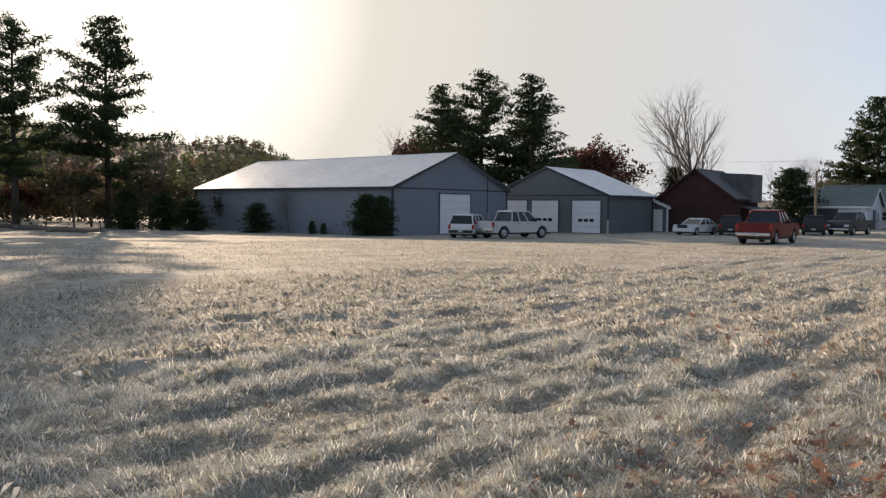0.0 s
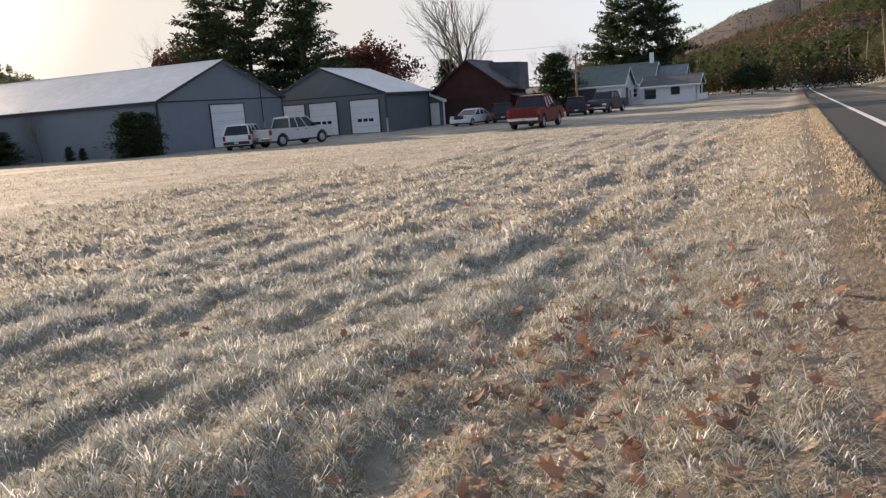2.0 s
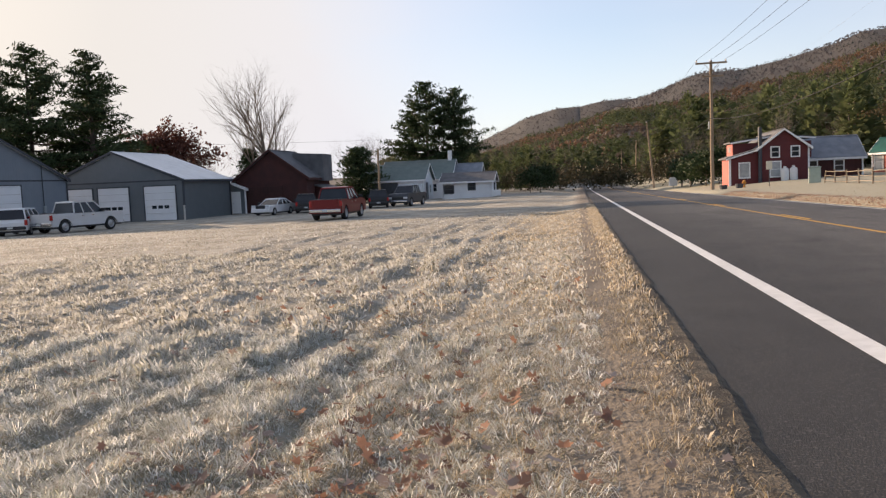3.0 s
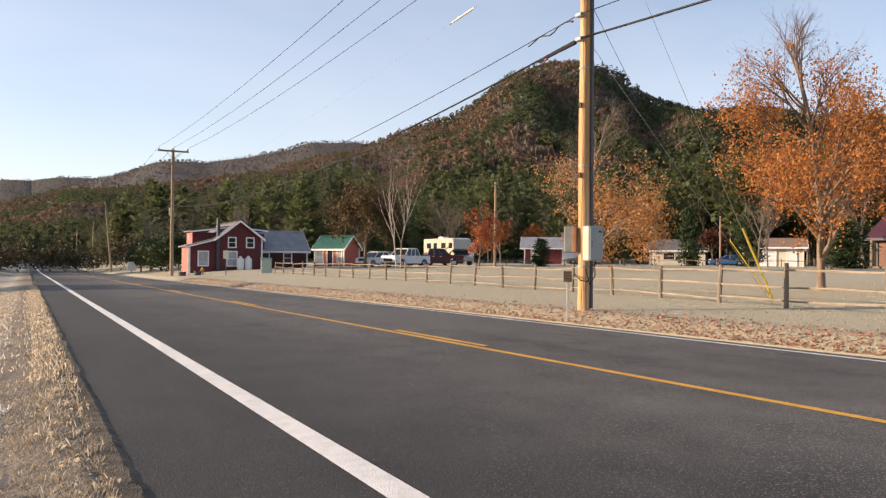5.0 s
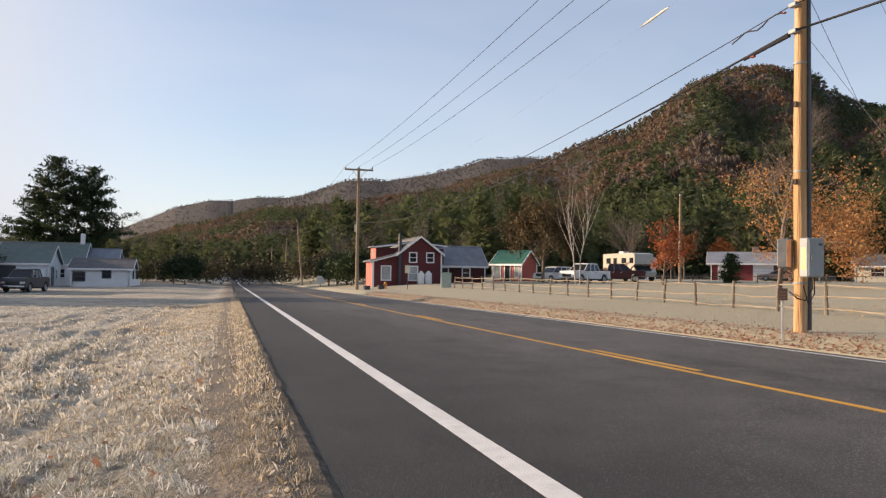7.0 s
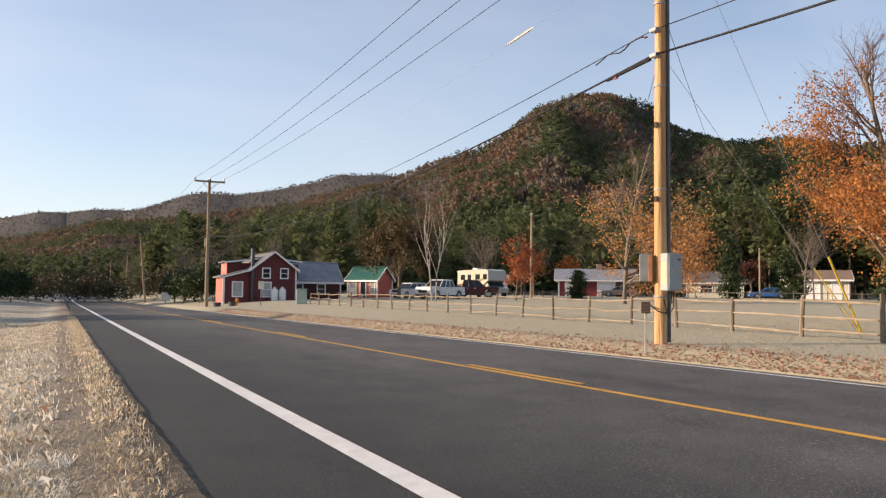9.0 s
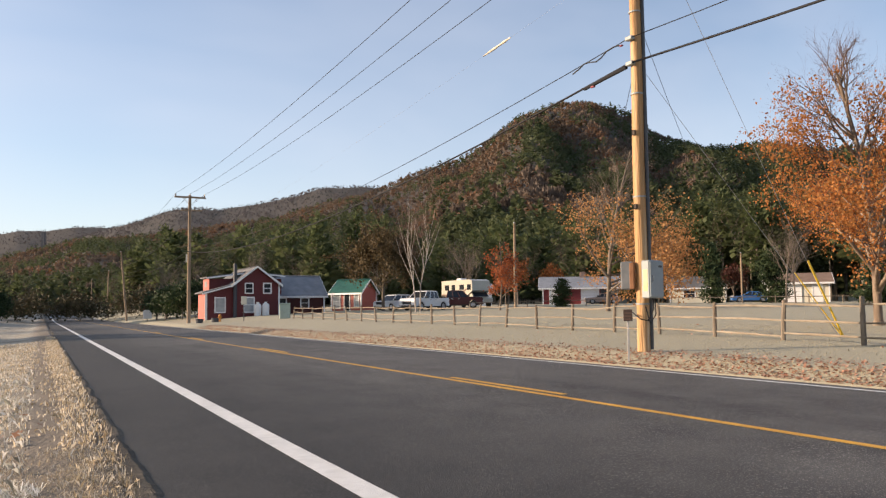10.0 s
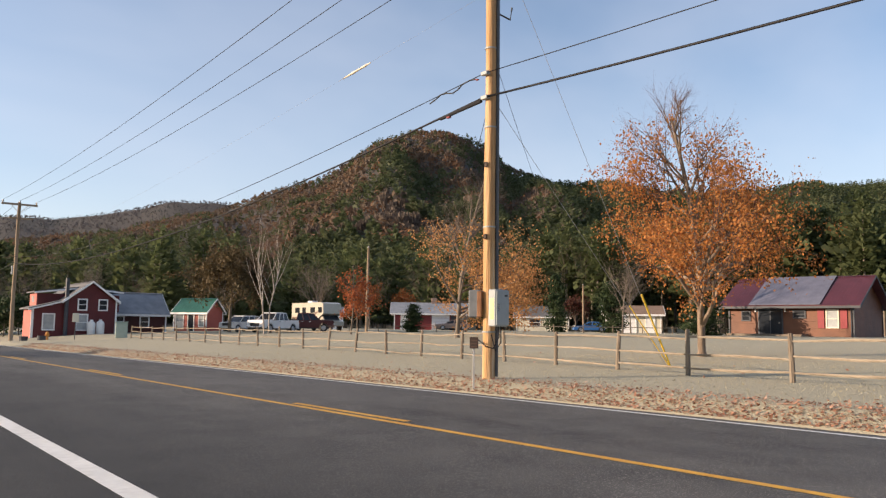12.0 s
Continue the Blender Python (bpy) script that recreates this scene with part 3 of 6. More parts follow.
def rough(x, y):
    """Mown rows and tussocks in the field."""
    x, y = np.asarray(x, float), np.asarray(y, float)
    bend = x + 0.10 * np.sin(y * 0.37) + 0.05 * np.sin(y * 1.1 + x)
    rows = np.abs(np.sin(bend * 4.1)) ** 0.8 * (0.6 + 0.4 * np.sin(y * 0.9 + 2.3 * np.sin(x * 1.3)))
    rows += 0.45 * np.sin(bend * 11.3 + 0.8 * np.sin(y * 0.7)) * (0.5 + 0.5 * np.sin(y * 1.7 + 3 * np.sin(x * 0.8)))
    lumps = np.sin(x * 3.9 + 2.0 * np.sin(y * 1.3)) * np.sin(y * 1.9 + 1.6 * np.sin(x * 2.1)) + 0.8 * np.sin(x * 9.3 + 2.2 * np.sin(y * 2.9)) * np.sin(y * 5.3 + 2.4 * np.sin(x * 3.3))
    w = S(-0.3, -2.0, x)
    return w * (0.066 * rows - 0.02 + 0.030 * lumps) + (1 - w) * 0.016 * lumps * S(0.75, 0.3, x)


# ---- ground, road ----
def axis(dense0, dense1, step, lo, hi):
    mid = list(np.arange(dense0, dense1, step))
    up, s = [dense1], step
    while up[-1] < hi:
        s = min(s * 1.14, 22); up.append(up[-1] + s)
    dn, s = [dense0], step
    while dn[-1] > lo:
        s = min(s * 1.14, 22); dn.append(dn[-1] - s)
    return np.array(sorted(set(dn[1:] + mid + up)))


xs = axis(-9.0, 0.9, 0.11, -1500, 1900)
xs = np.array(sorted(set(np.concatenate([xs[(xs < 0.9) | (xs > 9.8)], [0.72, 0.84, 9.8, 9.9, 10.1, 10.3, 10.6, 10.9, 11.5, 12.5, 13.5, 15, 17, 19, 22, 26]]).tolist())))
ys = axis(0.5, 16.0, 0.13, -700, 3200)
X, Y = np.meshgrid(xs, ys, indexing="ij")
Z = land(X, Y) + hill(X, Y) + np.where(X < 0.75, rough(X, Y) * S(60, 20, np.hypot(X, Y)), 0)
Z = np.where((X > 0.80) & (X < 9.85), Z - 0.14, Z)
Z = np.where((X >= 0.70) & (X <= 0.80), Z - 0.05, Z)
ni, nj = X.shape
idx = np.arange(ni * nj).reshape(ni, nj)
quads = np.stack([idx[:-1, :-1], idx[1:, :-1], idx[1:, 1:], idx[:-1, 1:]], -1).reshape(-1, 4)
ground_mesh = soup("ground", np.stack([X, Y, Z], -1).reshape(-1, 3), quads, M_FIELD)
ground_mesh.polygons.foreach_set("use_smooth", [True] * len(ground_mesh.polygons))
tagged(new("ground", ground_mesh), "frosted meadow and lawns running up to wooded hills", "ground", kind="structure")


def ribbon(name, x0, x1, y0, y1, lift, mat, n=5, step=2.0, wob=0.0):
    """A long strip that follows the road's crown and fall."""
    mb, rows = MB(), int((y1 - y0) / step) + 1
    for i in range(rows + 1):
        y = y0 + (y1 - y0) * i / rows
        for j in range(n):
            u = j / (n - 1)
            x = x0 + (x1 - x0) * u
            if wob and u == 0:
                x += wob * (noise.noise((y * 1.3, 0, 3)) + 0.5 * noise.noise((y * 5.0, 2, 3)))
            mb.v.append((x, y, float(fall(y, 140)) + 0.06 * max(0, 1 - ((x - 5.75) / 4.6) ** 2) - 0.02 + lift))
    for i in range(rows):
        for j in range(n - 1):
            k = i * n + j
            mb.f.append((k, k + 1, k + n + 1, k + n))
    return mb.mesh(name, mat, True)


road = tagged(new("road", ribbon("road", 0.84, 9.88, -60, 320, 0.0, M_ASPHALT, 15, 0.5, 0.05)), "dark worn asphalt two-lane country road", "road", kind="structure")
part("edge_line", ribbon("edge_line", 1.90, 2.08, -60, 320, 0.004, M_WHITELINE, 3, 1.0), None, road, "white painted edge line")
part("edge_line", ribbon("edge_line", 9.46, 9.58, -60, 320, 0.004, M_WHITELINE, 3, 1.0), None, road, "white painted edge line")
part("centre_line", ribbon("centre_line", 5.66, 5.77, -60, 320, 0.004, M_YELLOWLINE, 3, 1.0), None, road, "yellow painted centre line")
for k in range(8):
    part("dashed_line", ribbon("dashed_line", 5.86, 5.97, 9.4 + (k - 1) * 12.2, 12.4 + (k - 1) * 12.2, 0.004, M_YELLOWLINE, 3, 1.0), None, road, "broken yellow passing line")
verge = MB()
for i in range(900):
    y = -20 + i * 0.1
    x = 0.80 + 0.05 * (noise.noise((y * 1.3, 0, 3)) + 0.5 * noise.noise((y * 5.0, 2, 3)))
    z0 = gz(0.7, y)
    w = 0.19 + 0.09 * noise.noise((y * 2.1, 5, 1))
    for q, h in ((-w, -0.03), (-w * 0.4, 0.002 + 0.012 * noise.noise((y * 9, 1, 1))), (0.04, -0.004), (0.12, -0.03)):
        verge.v.append((x + q, y, z0 + h))
    if i:
        for j in range(3):
            verge.f.append((4 * i - 4 + j, 4 * i - 3 + j, 4 * i + 1 + j, 4 * i + j))
tagged(new("crumbled_road_edge", verge.mesh("crumbled_road_edge", M_SHOULDER, False)), "dark crumbled gravel edge beside the asphalt", "road edge", kind="structure")

# ---- buildings ----
def opening(parent, kind, side, u, z, w, h, L, W, trim=None, pane=None):
    """A window, door or garage door on a wall; u along the wall from its middle, z the sill. Sides: f (-y), b (+y), l (-x), r (+x)."""
    def put(name, par, a0, a1, z0, z1, d0, d1, mat, label="", c=0.0):
        if side == "f":
            mb = MB().box(a0, a1, -W / 2 - d1, -W / 2 - d0, z0, z1, c)
        elif side == "b":
            mb = MB().box(a0, a1, W / 2 + d0, W / 2 + d1, z0, z1, c)
        elif side == "l":
            mb = MB().box(-L / 2 - d1, -L / 2 - d0, a0, a1, z0, z1, c)
        else:
            mb = MB().box(L / 2 + d0, L / 2 + d1, a0, a1, z0, z1, c)
        return part(name, mb, mat, par, label)
    trim, t = trim or M_WHITE, 0.11
    if kind == "window":
        win = put("window", parent, u - w / 2, u + w / 2, z, z + h, 0.005, 0.03, pane or M_PANE, "dark glass window with a painted frame")
        for a0, a1, z0, z1 in ((u - w / 2 - t, u - w / 2, z - t, z + h + t), (u + w / 2, u + w / 2 + t, z - t, z + h + t), (u - w / 2, u + w / 2, z + h, z + h + t), (u - w / 2, u + w / 2, z - t, z)):
            put("frame", win, a0, a1, z0, z1, 0.003, 0.07, trim, "", 0.008)
        put("muntin", win, u - w / 2, u + w / 2, z + h / 2 - 0.025, z + h / 2 + 0.025, 0.031, 0.05, trim)
    elif kind == "garage":
        d = put("garage_door", parent, u - w / 2, u + w / 2, z, z + h, 0.005, 0.05, M_DOORWHITE, "white sectional overhead garage door")
        for i in range(1, 5):
            put("panel_joint", d, u - w / 2, u + w / 2, z + h * i / 5 - 0.012, z + h * i / 5 + 0.012, 0.051, 0.058, M_CONCRETE)
        for k in (-1, 0, 1) if pane is not None else ():
            put("pane", d, u + k * w * 0.2 - w * 0.075, u + k * w * 0.2 + w * 0.075, z + h * 0.34, z + h * 0.34 + 0.28, 0.051, 0.062, M_PANE, "small dark door window")
        for a0, a1, z0, z1 in ((u - w / 2 - 0.08, u - w / 2, z, z + h), (u + w / 2, u + w / 2 + 0.08, z, z + h), (u - w / 2 - 0.08, u + w / 2 + 0.08, z + h, z + h + 0.08)):
            put("frame", d, a0, a1, z0, z1, 0.003, 0.09, trim)
    else:
        d = put("door", parent, u - w / 2, u + w / 2, z, z + h, 0.005, 0.045, pane or M_WHITE, "plain hinged door")
        for a0, a1, z0, z1 in ((u - w / 2 - t, u - w / 2, z, z + h + t), (u + w / 2, u + w / 2 + t, z, z + h + t), (u - w / 2, u + w / 2, z + h, z + h + t)):
            put("frame", d, a0, a1, z0, z1, 0.003, 0.07, trim)
        put("door_handle", d, u + w * 0.36, u + w * 0.42, z + 0.98, z + 1.04, 0.046, 0.1, M_CHROME)


def building(name, label, category, x, y, rz, L, W, he, hr, wall, roof, trim, over=0.35, z=None, skip_roof=False, end_wall=None):
    """A gabled building, ridge along its own x; walls with thickness, roof slabs, barge boards and eaves."""
    z = gz(x, y) - 0.05 if z is None else z
    b = thing(name, label, category, x, y, z, rz)
    t = 0.15
    part("wall", MB().box(-L / 2, L / 2, -W / 2, -W / 2 + t, -0.6, he), wall, b)
    part("wall", MB().box(-L / 2, L / 2, W / 2 - t, W / 2, -0.6, he), wall, b)
    gable = [(-W / 2, -0.6), (W / 2, -0.6), (W / 2, he), (0, hr), (-W / 2, he)]
    part("gable_wall", MB().prism(gable, "x", -L / 2 - 0.004, -L / 2 + t), end_wall or wall, b)
    part("gable_wall", MB().prism(gable, "x", L / 2 - t, L / 2 + 0.004), end_wall or wall, b)
    slope = (hr - he) / (W / 2)
    for s in (-1, 1):
        e = (s * (W / 2 + over), he - over * slope)
        part("roof", MB().prism([(0, hr + 0.02), e, (e[0], e[1] + 0.14), (0, hr + 0.16)], "x", -L / 2 - over, L / 2 + over), roof, b)
        part("fascia", MB().box(-L / 2 - over, L / 2 + over, e[0] - 0.02, e[0] + 0.02, e[1] - 0.10, e[1] + 0.10), trim, b)
        for q in (-1, 1):
            c0 = q * (L / 2 + over + 0.003)
            part("barge_board", MB().prism([(0, hr + 0.0), (e[0], e[1] - 0.12), (e[0], e[1] + 0.15), (0, hr + 0.17)], "x", c0, c0 + q * 0.04), trim, b)
    part("ridge_cap", MB().prism([(-0.18, hr + 0.11), (0, hr + 0.19), (0.18, hr + 0.11), (0, hr + 0.16)], "x", -L / 2 - over, L / 2 + over), roof, b)
    for sx in (-1, 1):
        for sy in (-1, 1):
            part("corner_board", MB().box(sx * L / 2 - 0.07, sx * L / 2 + 0.07, sy * W / 2 - 0.07, sy * W / 2 + 0.07, -0.55, he - 0.02), trim, b)
    return b


# long grey barn with its gable towards the drive
barn = building("long_barn", "long grey steel barn with frosted roof", "barn", -56.0, 52.7, 0, 26.8, 15.6, 3.85, 6.80, M_METALWALL, M_METALROOF, M_DARKTRIM, 0.25, z=-1.06)
opening(barn, "garage", "r", 0.05, 0.05, 4.2, 3.35, 26.8, 15.6, M_DARKTRIM)
part("band", MB().box(13.405, 13.43, -7.8, 7.8, 3.72, 3.84), M_DARKTRIM, barn)
part("downpipe", MB().tube([(13.47, 4.7, 0), (13.47, 4.7, 5.2)], 0.035, 6), M_DARKTRIM, barn, "thin upright service mast on the gable")
part("meter_box", MB().box(13.42, 13.6, 4.6, 4.85, 1.2, 1.75, 0.02), M_GALV, barn)
# second barn with three garage doors in the gable
barn2 = building("garage_barn", "slate grey garage barn with three white doors", "barn", -41.0, 69.7, 90, 9.4, 13.2, 3.55, 6.15, M_METALWALL2, M_METALROOFY, M_DARKTRIM, 0.25, z=-1.10)
for u in (4.35, -0.15, -3.72):
    opening(barn2, "garage", "l", -u, 0.05, 3.0, 3.0, 9.4, 13.2, M_DARKTRIM, pane=M_PANE)
part("band", MB().box(-4.73, -4.706, -6.6, 6.6, 3.48, 3.6), M_DARKTRIM, barn2)
part("bollard", MB().tube([(-5.3, -6.9, -0.3), (-5.3, -6.9, 1.3)], 0.09, 8), M_CONCRETE, barn2, "pale concrete guard post")
annex = building("low_shed", "low grey shed with white posts and frosted roof", "shed", -36.2, 78.3, 90, 5.0, 5.6, 2.5, 3.6, M_METALWALL2, M_METALROOFY, M_WHITE, 0.3, z=-1.05)
for u in (-1.8, 0.0, 1.8):
    opening(annex, "door", "l", u, 0.02, 0.75, 2.1, 5.0, 5.6)
    opening(annex, "door", "f", u, 0.02, 0.75, 2.1, 5.0, 5.6)

red_barn = building("red_barn", "weathered dark red barn with steep gable roof", "barn", -30.6, 79.5, 90, 7.0, 7.4, 3.5, 6.15, M_REDBARN, M_SHINGLE, M_REDBARN, 0.4, z=-1.05)
part("barn_door", MB().box(-3.6, -3.52, -1.2, 2.6, 0.1, 2.6, 0.02), surf("dark_doorway_boards", (0.03, 0.012, 0.010), (0.06, 0.02, 0.016), 6, 0.9), red_barn, "dark sliding barn door")
part("lean_to", MB().prism([(-5.6, 2.0), (-3.6, 2.5), (-3.6, -0.4), (-5.5, -0.4)], "x", -1.0, 3.0), M_REDBARN, red_barn, "lean-to bay along the barn")
part("lean_to_roof", MB().prism([(-5.8, 2.0), (-3.4, 2.6), (-3.4, 2.72), (-5.8, 2.12)], "x", -1.3, 3.3), M_SHINGLE, red_barn)
part("dormer", MB().prism([(-4.3, 3.0), (-1.0, 3.0), (-1.0, 6.0), (-4.3, 5.8)], "x", 0.2, 3.2), M_SHINGLE, red_barn, "boxy grey dormer")

white_garage = building("white_outbuilding", "white outbuilding with dull green shingle roof", "garage", -23.2, 102.0, 0, 7.4, 6.4, 2.75, 4.6, M_WHITECLAP, M_DULLGREENROOF, M_WHITE, 0.35, z=-0.92)
opening(white_garage, "door", "r", -1.0, 0.05, 0.95, 2.1, 7.4, 6.4, M_DARKTRIM, M_PANE)
opening(white_garage, "window", "r", 1.2, 0.9, 0.7, 1.0, 7.4, 6.4)
# no bay is cut: a dark panel on the wall paints the carport's shade
part("carport_shade_panel", MB().box(-3.4, 0.4, -3.28, -3.205, 0.0, 2.35), M_DARKTRIM, white_garage, "flat dark panel standing in for a shaded carport bay")
part("shed_wall", MB().box(0.6, 3.6, -4.4, -3.22, 0, 2.0, 0.02), M_WHITECLAP, white_garage)
main_house = building("white_house", "white farmhouse with tall dull green roof", "house", -22.2, 111.0, 0, 9.5, 8.0, 2.8, 5.25, M_WHITECLAP, M_DULLGREENROOF, M_WHITE, 0.4, z=-0.92)
opening(main_house, "window", "f", 2.2, 1.0, 1.4, 1.0, 9.5, 8.0)
part("chimney", MB().box(4.0, 4.5, -0.3, 0.3, 4.5, 6.6, 0.02), M_WHITE, main_house)
back_wing = building("house_back_wing", "small grey-roofed wing behind the white house", "house", -15.6, 112.0, 0, 3.8, 6.0, 2.7, 4.6, M_WHITECLAP, M_SLATEROOF, M_WHITE, 0.3, z=-0.92)
low_house = building("white_cottage", "low white cottage with grey shingle roof", "house", -13.9, 101.0, 0, 6.2, 5.0, 2.15, 3.1, M_WHITECLAP, M_SHINGLE, M_WHITE, 0.4, z=-0.85)
opening(low_house, "window", "f", -2.3, 0.7, 1.1, 0.9, 6.2, 5.0, M_DARKTRIM)
opening(low_house, "window", "f", 0.6, 1.05, 0.8, 0.8, 6.2, 5.0, M_DARKTRIM)
opening(low_house, "window", "r", 0.5, 0.8, 0.8, 1.0, 6.2, 5.0, M_DARKTRIM)
part("porch_rail", MB().box(3.2, 4.2, -2.5, -2.42, 0.2, 0.9), M_WHITE, low_house)

# red house beside the road
red_house = building("red_house", "barn red clapboard cottage with white trim", "house", 18.6, 82.0, 90, 9.0, 4.3, 3.2, 4.75, M_SHADEDRED, M_SHINGLE, M_WHITE, 0.3, z=-0.05)
for u in (-0.75, 1.0):
    opening(red_house, "window", "l", -u, 2.35, 0.62, 0.85, 9.0, 4.3, pane=M_PANE)
opening(red_house, "window", "l", 0.75, 0.55, 0.85, 1.3, 9.0, 4.3, pane=M_CURTAINED)
part("lean_to_wall", MB().prism([(2.15, -0.5), (4.75, -0.5), (4.75, 2.3), (2.15, 3.0)], "x", -4.3, -0.6), M_SHADEDRED, red_house, "red lean-to along the cottage")
# the cottage's red again, lightened for the side that faces the sun
part("lean_to_end", MB().box(-4.25, -0.65, 4.752, 4.80, -0.5, 2.28), M_SUNLITRED, red_house, "red end wall, sunlight put into its salmon colour")
part("lean_to_roof", MB().prism([(2.1, 3.12), (5.1, 2.28), (5.1, 2.40), (2.1, 3.24)], "x", -4.65, -0.3), M_SHINGLE, red_house)
part("lean_to_fascia", MB().prism([(2.1, 3.02), (5.12, 2.18), (5.12, 2.32), (2.1, 3.16)], "x", -4.69, -4.652), M_WHITE, red_house)
lw = part("window", MB().box(-4.33, -4.302, 3.0, 3.85, 0.55, 1.85), M_CURTAINED, red_house)
for q in ((2.9, 3.0, 0.45, 1.95), (3.85, 3.95, 0.45, 1.95), (3.0, 3.85, 1.85, 1.95), (3.0, 3.85, 0.45, 0.55)):
    part("frame", MB().box(-4.37, -4.304, *q), M_WHITE, lw)
part("corner_board", MB().box(-4.35, -4.302, 4.62, 4.82, -0.4, 2.3), M_WHITE, red_house)
part("upper_storey", MB().box(-2.6, 0.6, -2.9, 4.1, 2.2, 3.75), M_SHADEDRED, red_house, "red shed-roofed upper storey")
part("upper_roof", MB().prism([(-3.2, 4.0), (0.3, 4.35), (4.4, 3.8), (4.4, 3.92), (0.3, 4.5), (-3.2, 4.12)], "x", -2.9, 0.9), M_SHINGLE, red_house)
part("upper_fascia", MB().prism([(-3.2, 3.92), (0.3, 4.25), (4.4, 3.72), (4.4, 3.86), (0.3, 4.40), (-3.2, 4.06)], "x", -2.95, -2.902), M_WHITE, red_house)
dw = part("dormer_end", MB().box(-2.55, 0.5, 4.102, 4.15, 2.6, 3.72), M_SUNLITRED, red_house, "dormer end, sunlight put into its salmon colour")
part("window", MB().box(-1.6, -0.6, 4.152, 4.18, 2.95, 3.5), M_CURTAINED, dw)
part("chimney_pipe", MB().tube([(-4.65, 2.1, -0.2), (-4.65, 2.1, 5.1)], 0.17, 8), M_DARKTRIM, red_house, "dark outside flue pipe")
# wing walls use a near-black red that holds their shade
wing = building("red_house_wing", "red wing with shade-darkened walls and frosted blue-grey roof", "house", 23.9, 84.5, 0, 5.8, 5.0, 2.1, 4.0, M_REDBARN, M_SLATEROOF, M_WHITE, 0.3, z=0.05)
for u in (-1.6, 0.8):
    opening(wing, "window", "f", u, 0.75, 0.75, 0.95, 5.8, 5.0)

# outbuilding walls reuse the red with sunlight in its colour
green_building = building("green_roofed_outbuilding", "red outbuilding with sunlight in its salmon walls, green metal roof", "outbuilding", 33.3, 90.5, -60, 4.5, 2.8, 2.3, 3.6, M_SUNLITRED, M_GREENROOF, M_WHITE, 0.3, z=0.30)
opening(green_building, "window", "f", -1.45, 0.35, 1.0, 1.6, 4.5, 2.8, pane=M_CURTAINED)
opening(green_building, "door", "f", 0.15, 0.02, 0.75, 2.0, 4.5, 2.8, pane=M_PANE)
opening(green_building, "window", "f", 1.6, 0.6, 0.6, 1.3, 4.5, 2.8, pane=M_CURTAINED)

ranch = building("ranch_house", "red ranch house with frosted grey roof", "house", 68.3, 93.4, -35, 10.0, 8.0, 2.4, 3.75, M_DEEPRED, M_SLATEROOF, M_WHITE, 0.6, z=0.75)
opening(ranch, "garage", "f", 1.4, 0.02, 2.3, 2.05, 10.0, 8.0)
opening(ranch, "door", "f", -3.6, 0.02, 0.9, 2.05, 10.0, 8.0)
part("chimney", MB().box(0.2, 1.0, -0.4, 0.4, 3.2, 4.6, 0.03), M_BRICK, ranch)
# porch shade as a dark sheet on the flat front, without a recess
part("porch_shade_panel", MB().box(2.8, 4.9, -4.08, -4.004, 0.0, 2.2), M_DARKTRIM, ranch, "flat dark panel standing in for a porch's shade")
white_shed = building("white_shed", "small white garden shed", "shed", 52.3, 93.5, -25, 2.6, 2.6, 1.9, 2.8, M_WHITECLAP, M_SLATEROOF, M_WHITE, 0.2)
cream_house = building("cream_house", "cream bungalow with grey roof", "house", 90.5, 93.0, -45, 8.0, 7.0, 2.4, 3.9, M_CREAM, M_SHINGLE, M_WHITE, 0.5, z=0.75)
opening(cream_house, "window", "f", -1.2, 0.9, 1.6, 1.0, 8.0, 7.0)
opening(cream_house, "window", "f", 2.2, 0.9, 1.0, 1.0, 8.0, 7.0)
white_garage2 = building("cream_garage", "cream garage with brown roof", "garage", 78.8, 65.4, -49, 6.4, 6.0, 2.3, 3.2, M_CREAM, surf("brown_shingle", (0.16, 0.10, 0.07), (0.25, 0.17, 0.12), 8, 0.9), M_WHITE, 0.5, z=0.80)
opening(white_garage2, "door", "f", 2.0, 0.02, 0.9, 2.0, 6.4, 6.0)
opening(white_garage2, "garage", "f", -1.0, 0.02, 2.6, 2.0, 6.4, 6.0)

cabin = building("log_cabin", "orange log cabin with dark red metal roof", "cabin", 68.75, 37.9, -80, 10.2, 8.5, 2.75, 5.0, M_LOG, M_REDROOF, M_DARKTRIM, 0.7, z=0.86)
part("roof_patch", MB().prism([(-0.15, 5.19), (-4.95, 2.58), (-4.95, 2.62), (-0.15, 5.23)], "x", -3.1, 2.75), M_FROSTPANEL, cabin, "frosted blue-grey roof panels")
opening(cabin, "window", "f", 3.5, 0.75, 0.8, 1.35, 10.2, 8.5, M_CREAM, M_CURTAINED)
for u in (2.62, 4.38):
    part("shutter", MB().box(u - 0.26, u + 0.26, -4.33, -4.255, 0.65, 2.2, 0.01), M_SHUTTER, cabin, "red shutter")
opening(cabin, "door", "f", -1.5, 0.05, 1.9, 2.1, 10.2, 8.5, M_DARKTRIM, M_PANE)
part("door_post", MB().box(-1.54, -1.46, -4.32, -4.296, 0.05, 2.15), M_DARKTRIM, cabin)
opening(cabin, "window", "f", 0.9, 1.55, 0.85, 0.5, 10.2, 8.5, M_DARKTRIM)
opening(cabin, "window", "f", -3.6, 1.3, 0.6, 0.7, 10.2, 8.5, M_DARKTRIM)
for u in (-2.75, -0.25):
    part("wall_lamp", MB().box(u - 0.06, u + 0.06, -4.38, -4.256, 2.0, 2.3, 0.02), M_WHITE, cabin, "small white wall lamp")
part("downpipe", MB().tube([(4.95, -4.95, 2.55), (4.95, -4.36, 2.3), (4.95, -4.36, -0.2)], 0.05, 6), M_DARKTRIM, cabin)
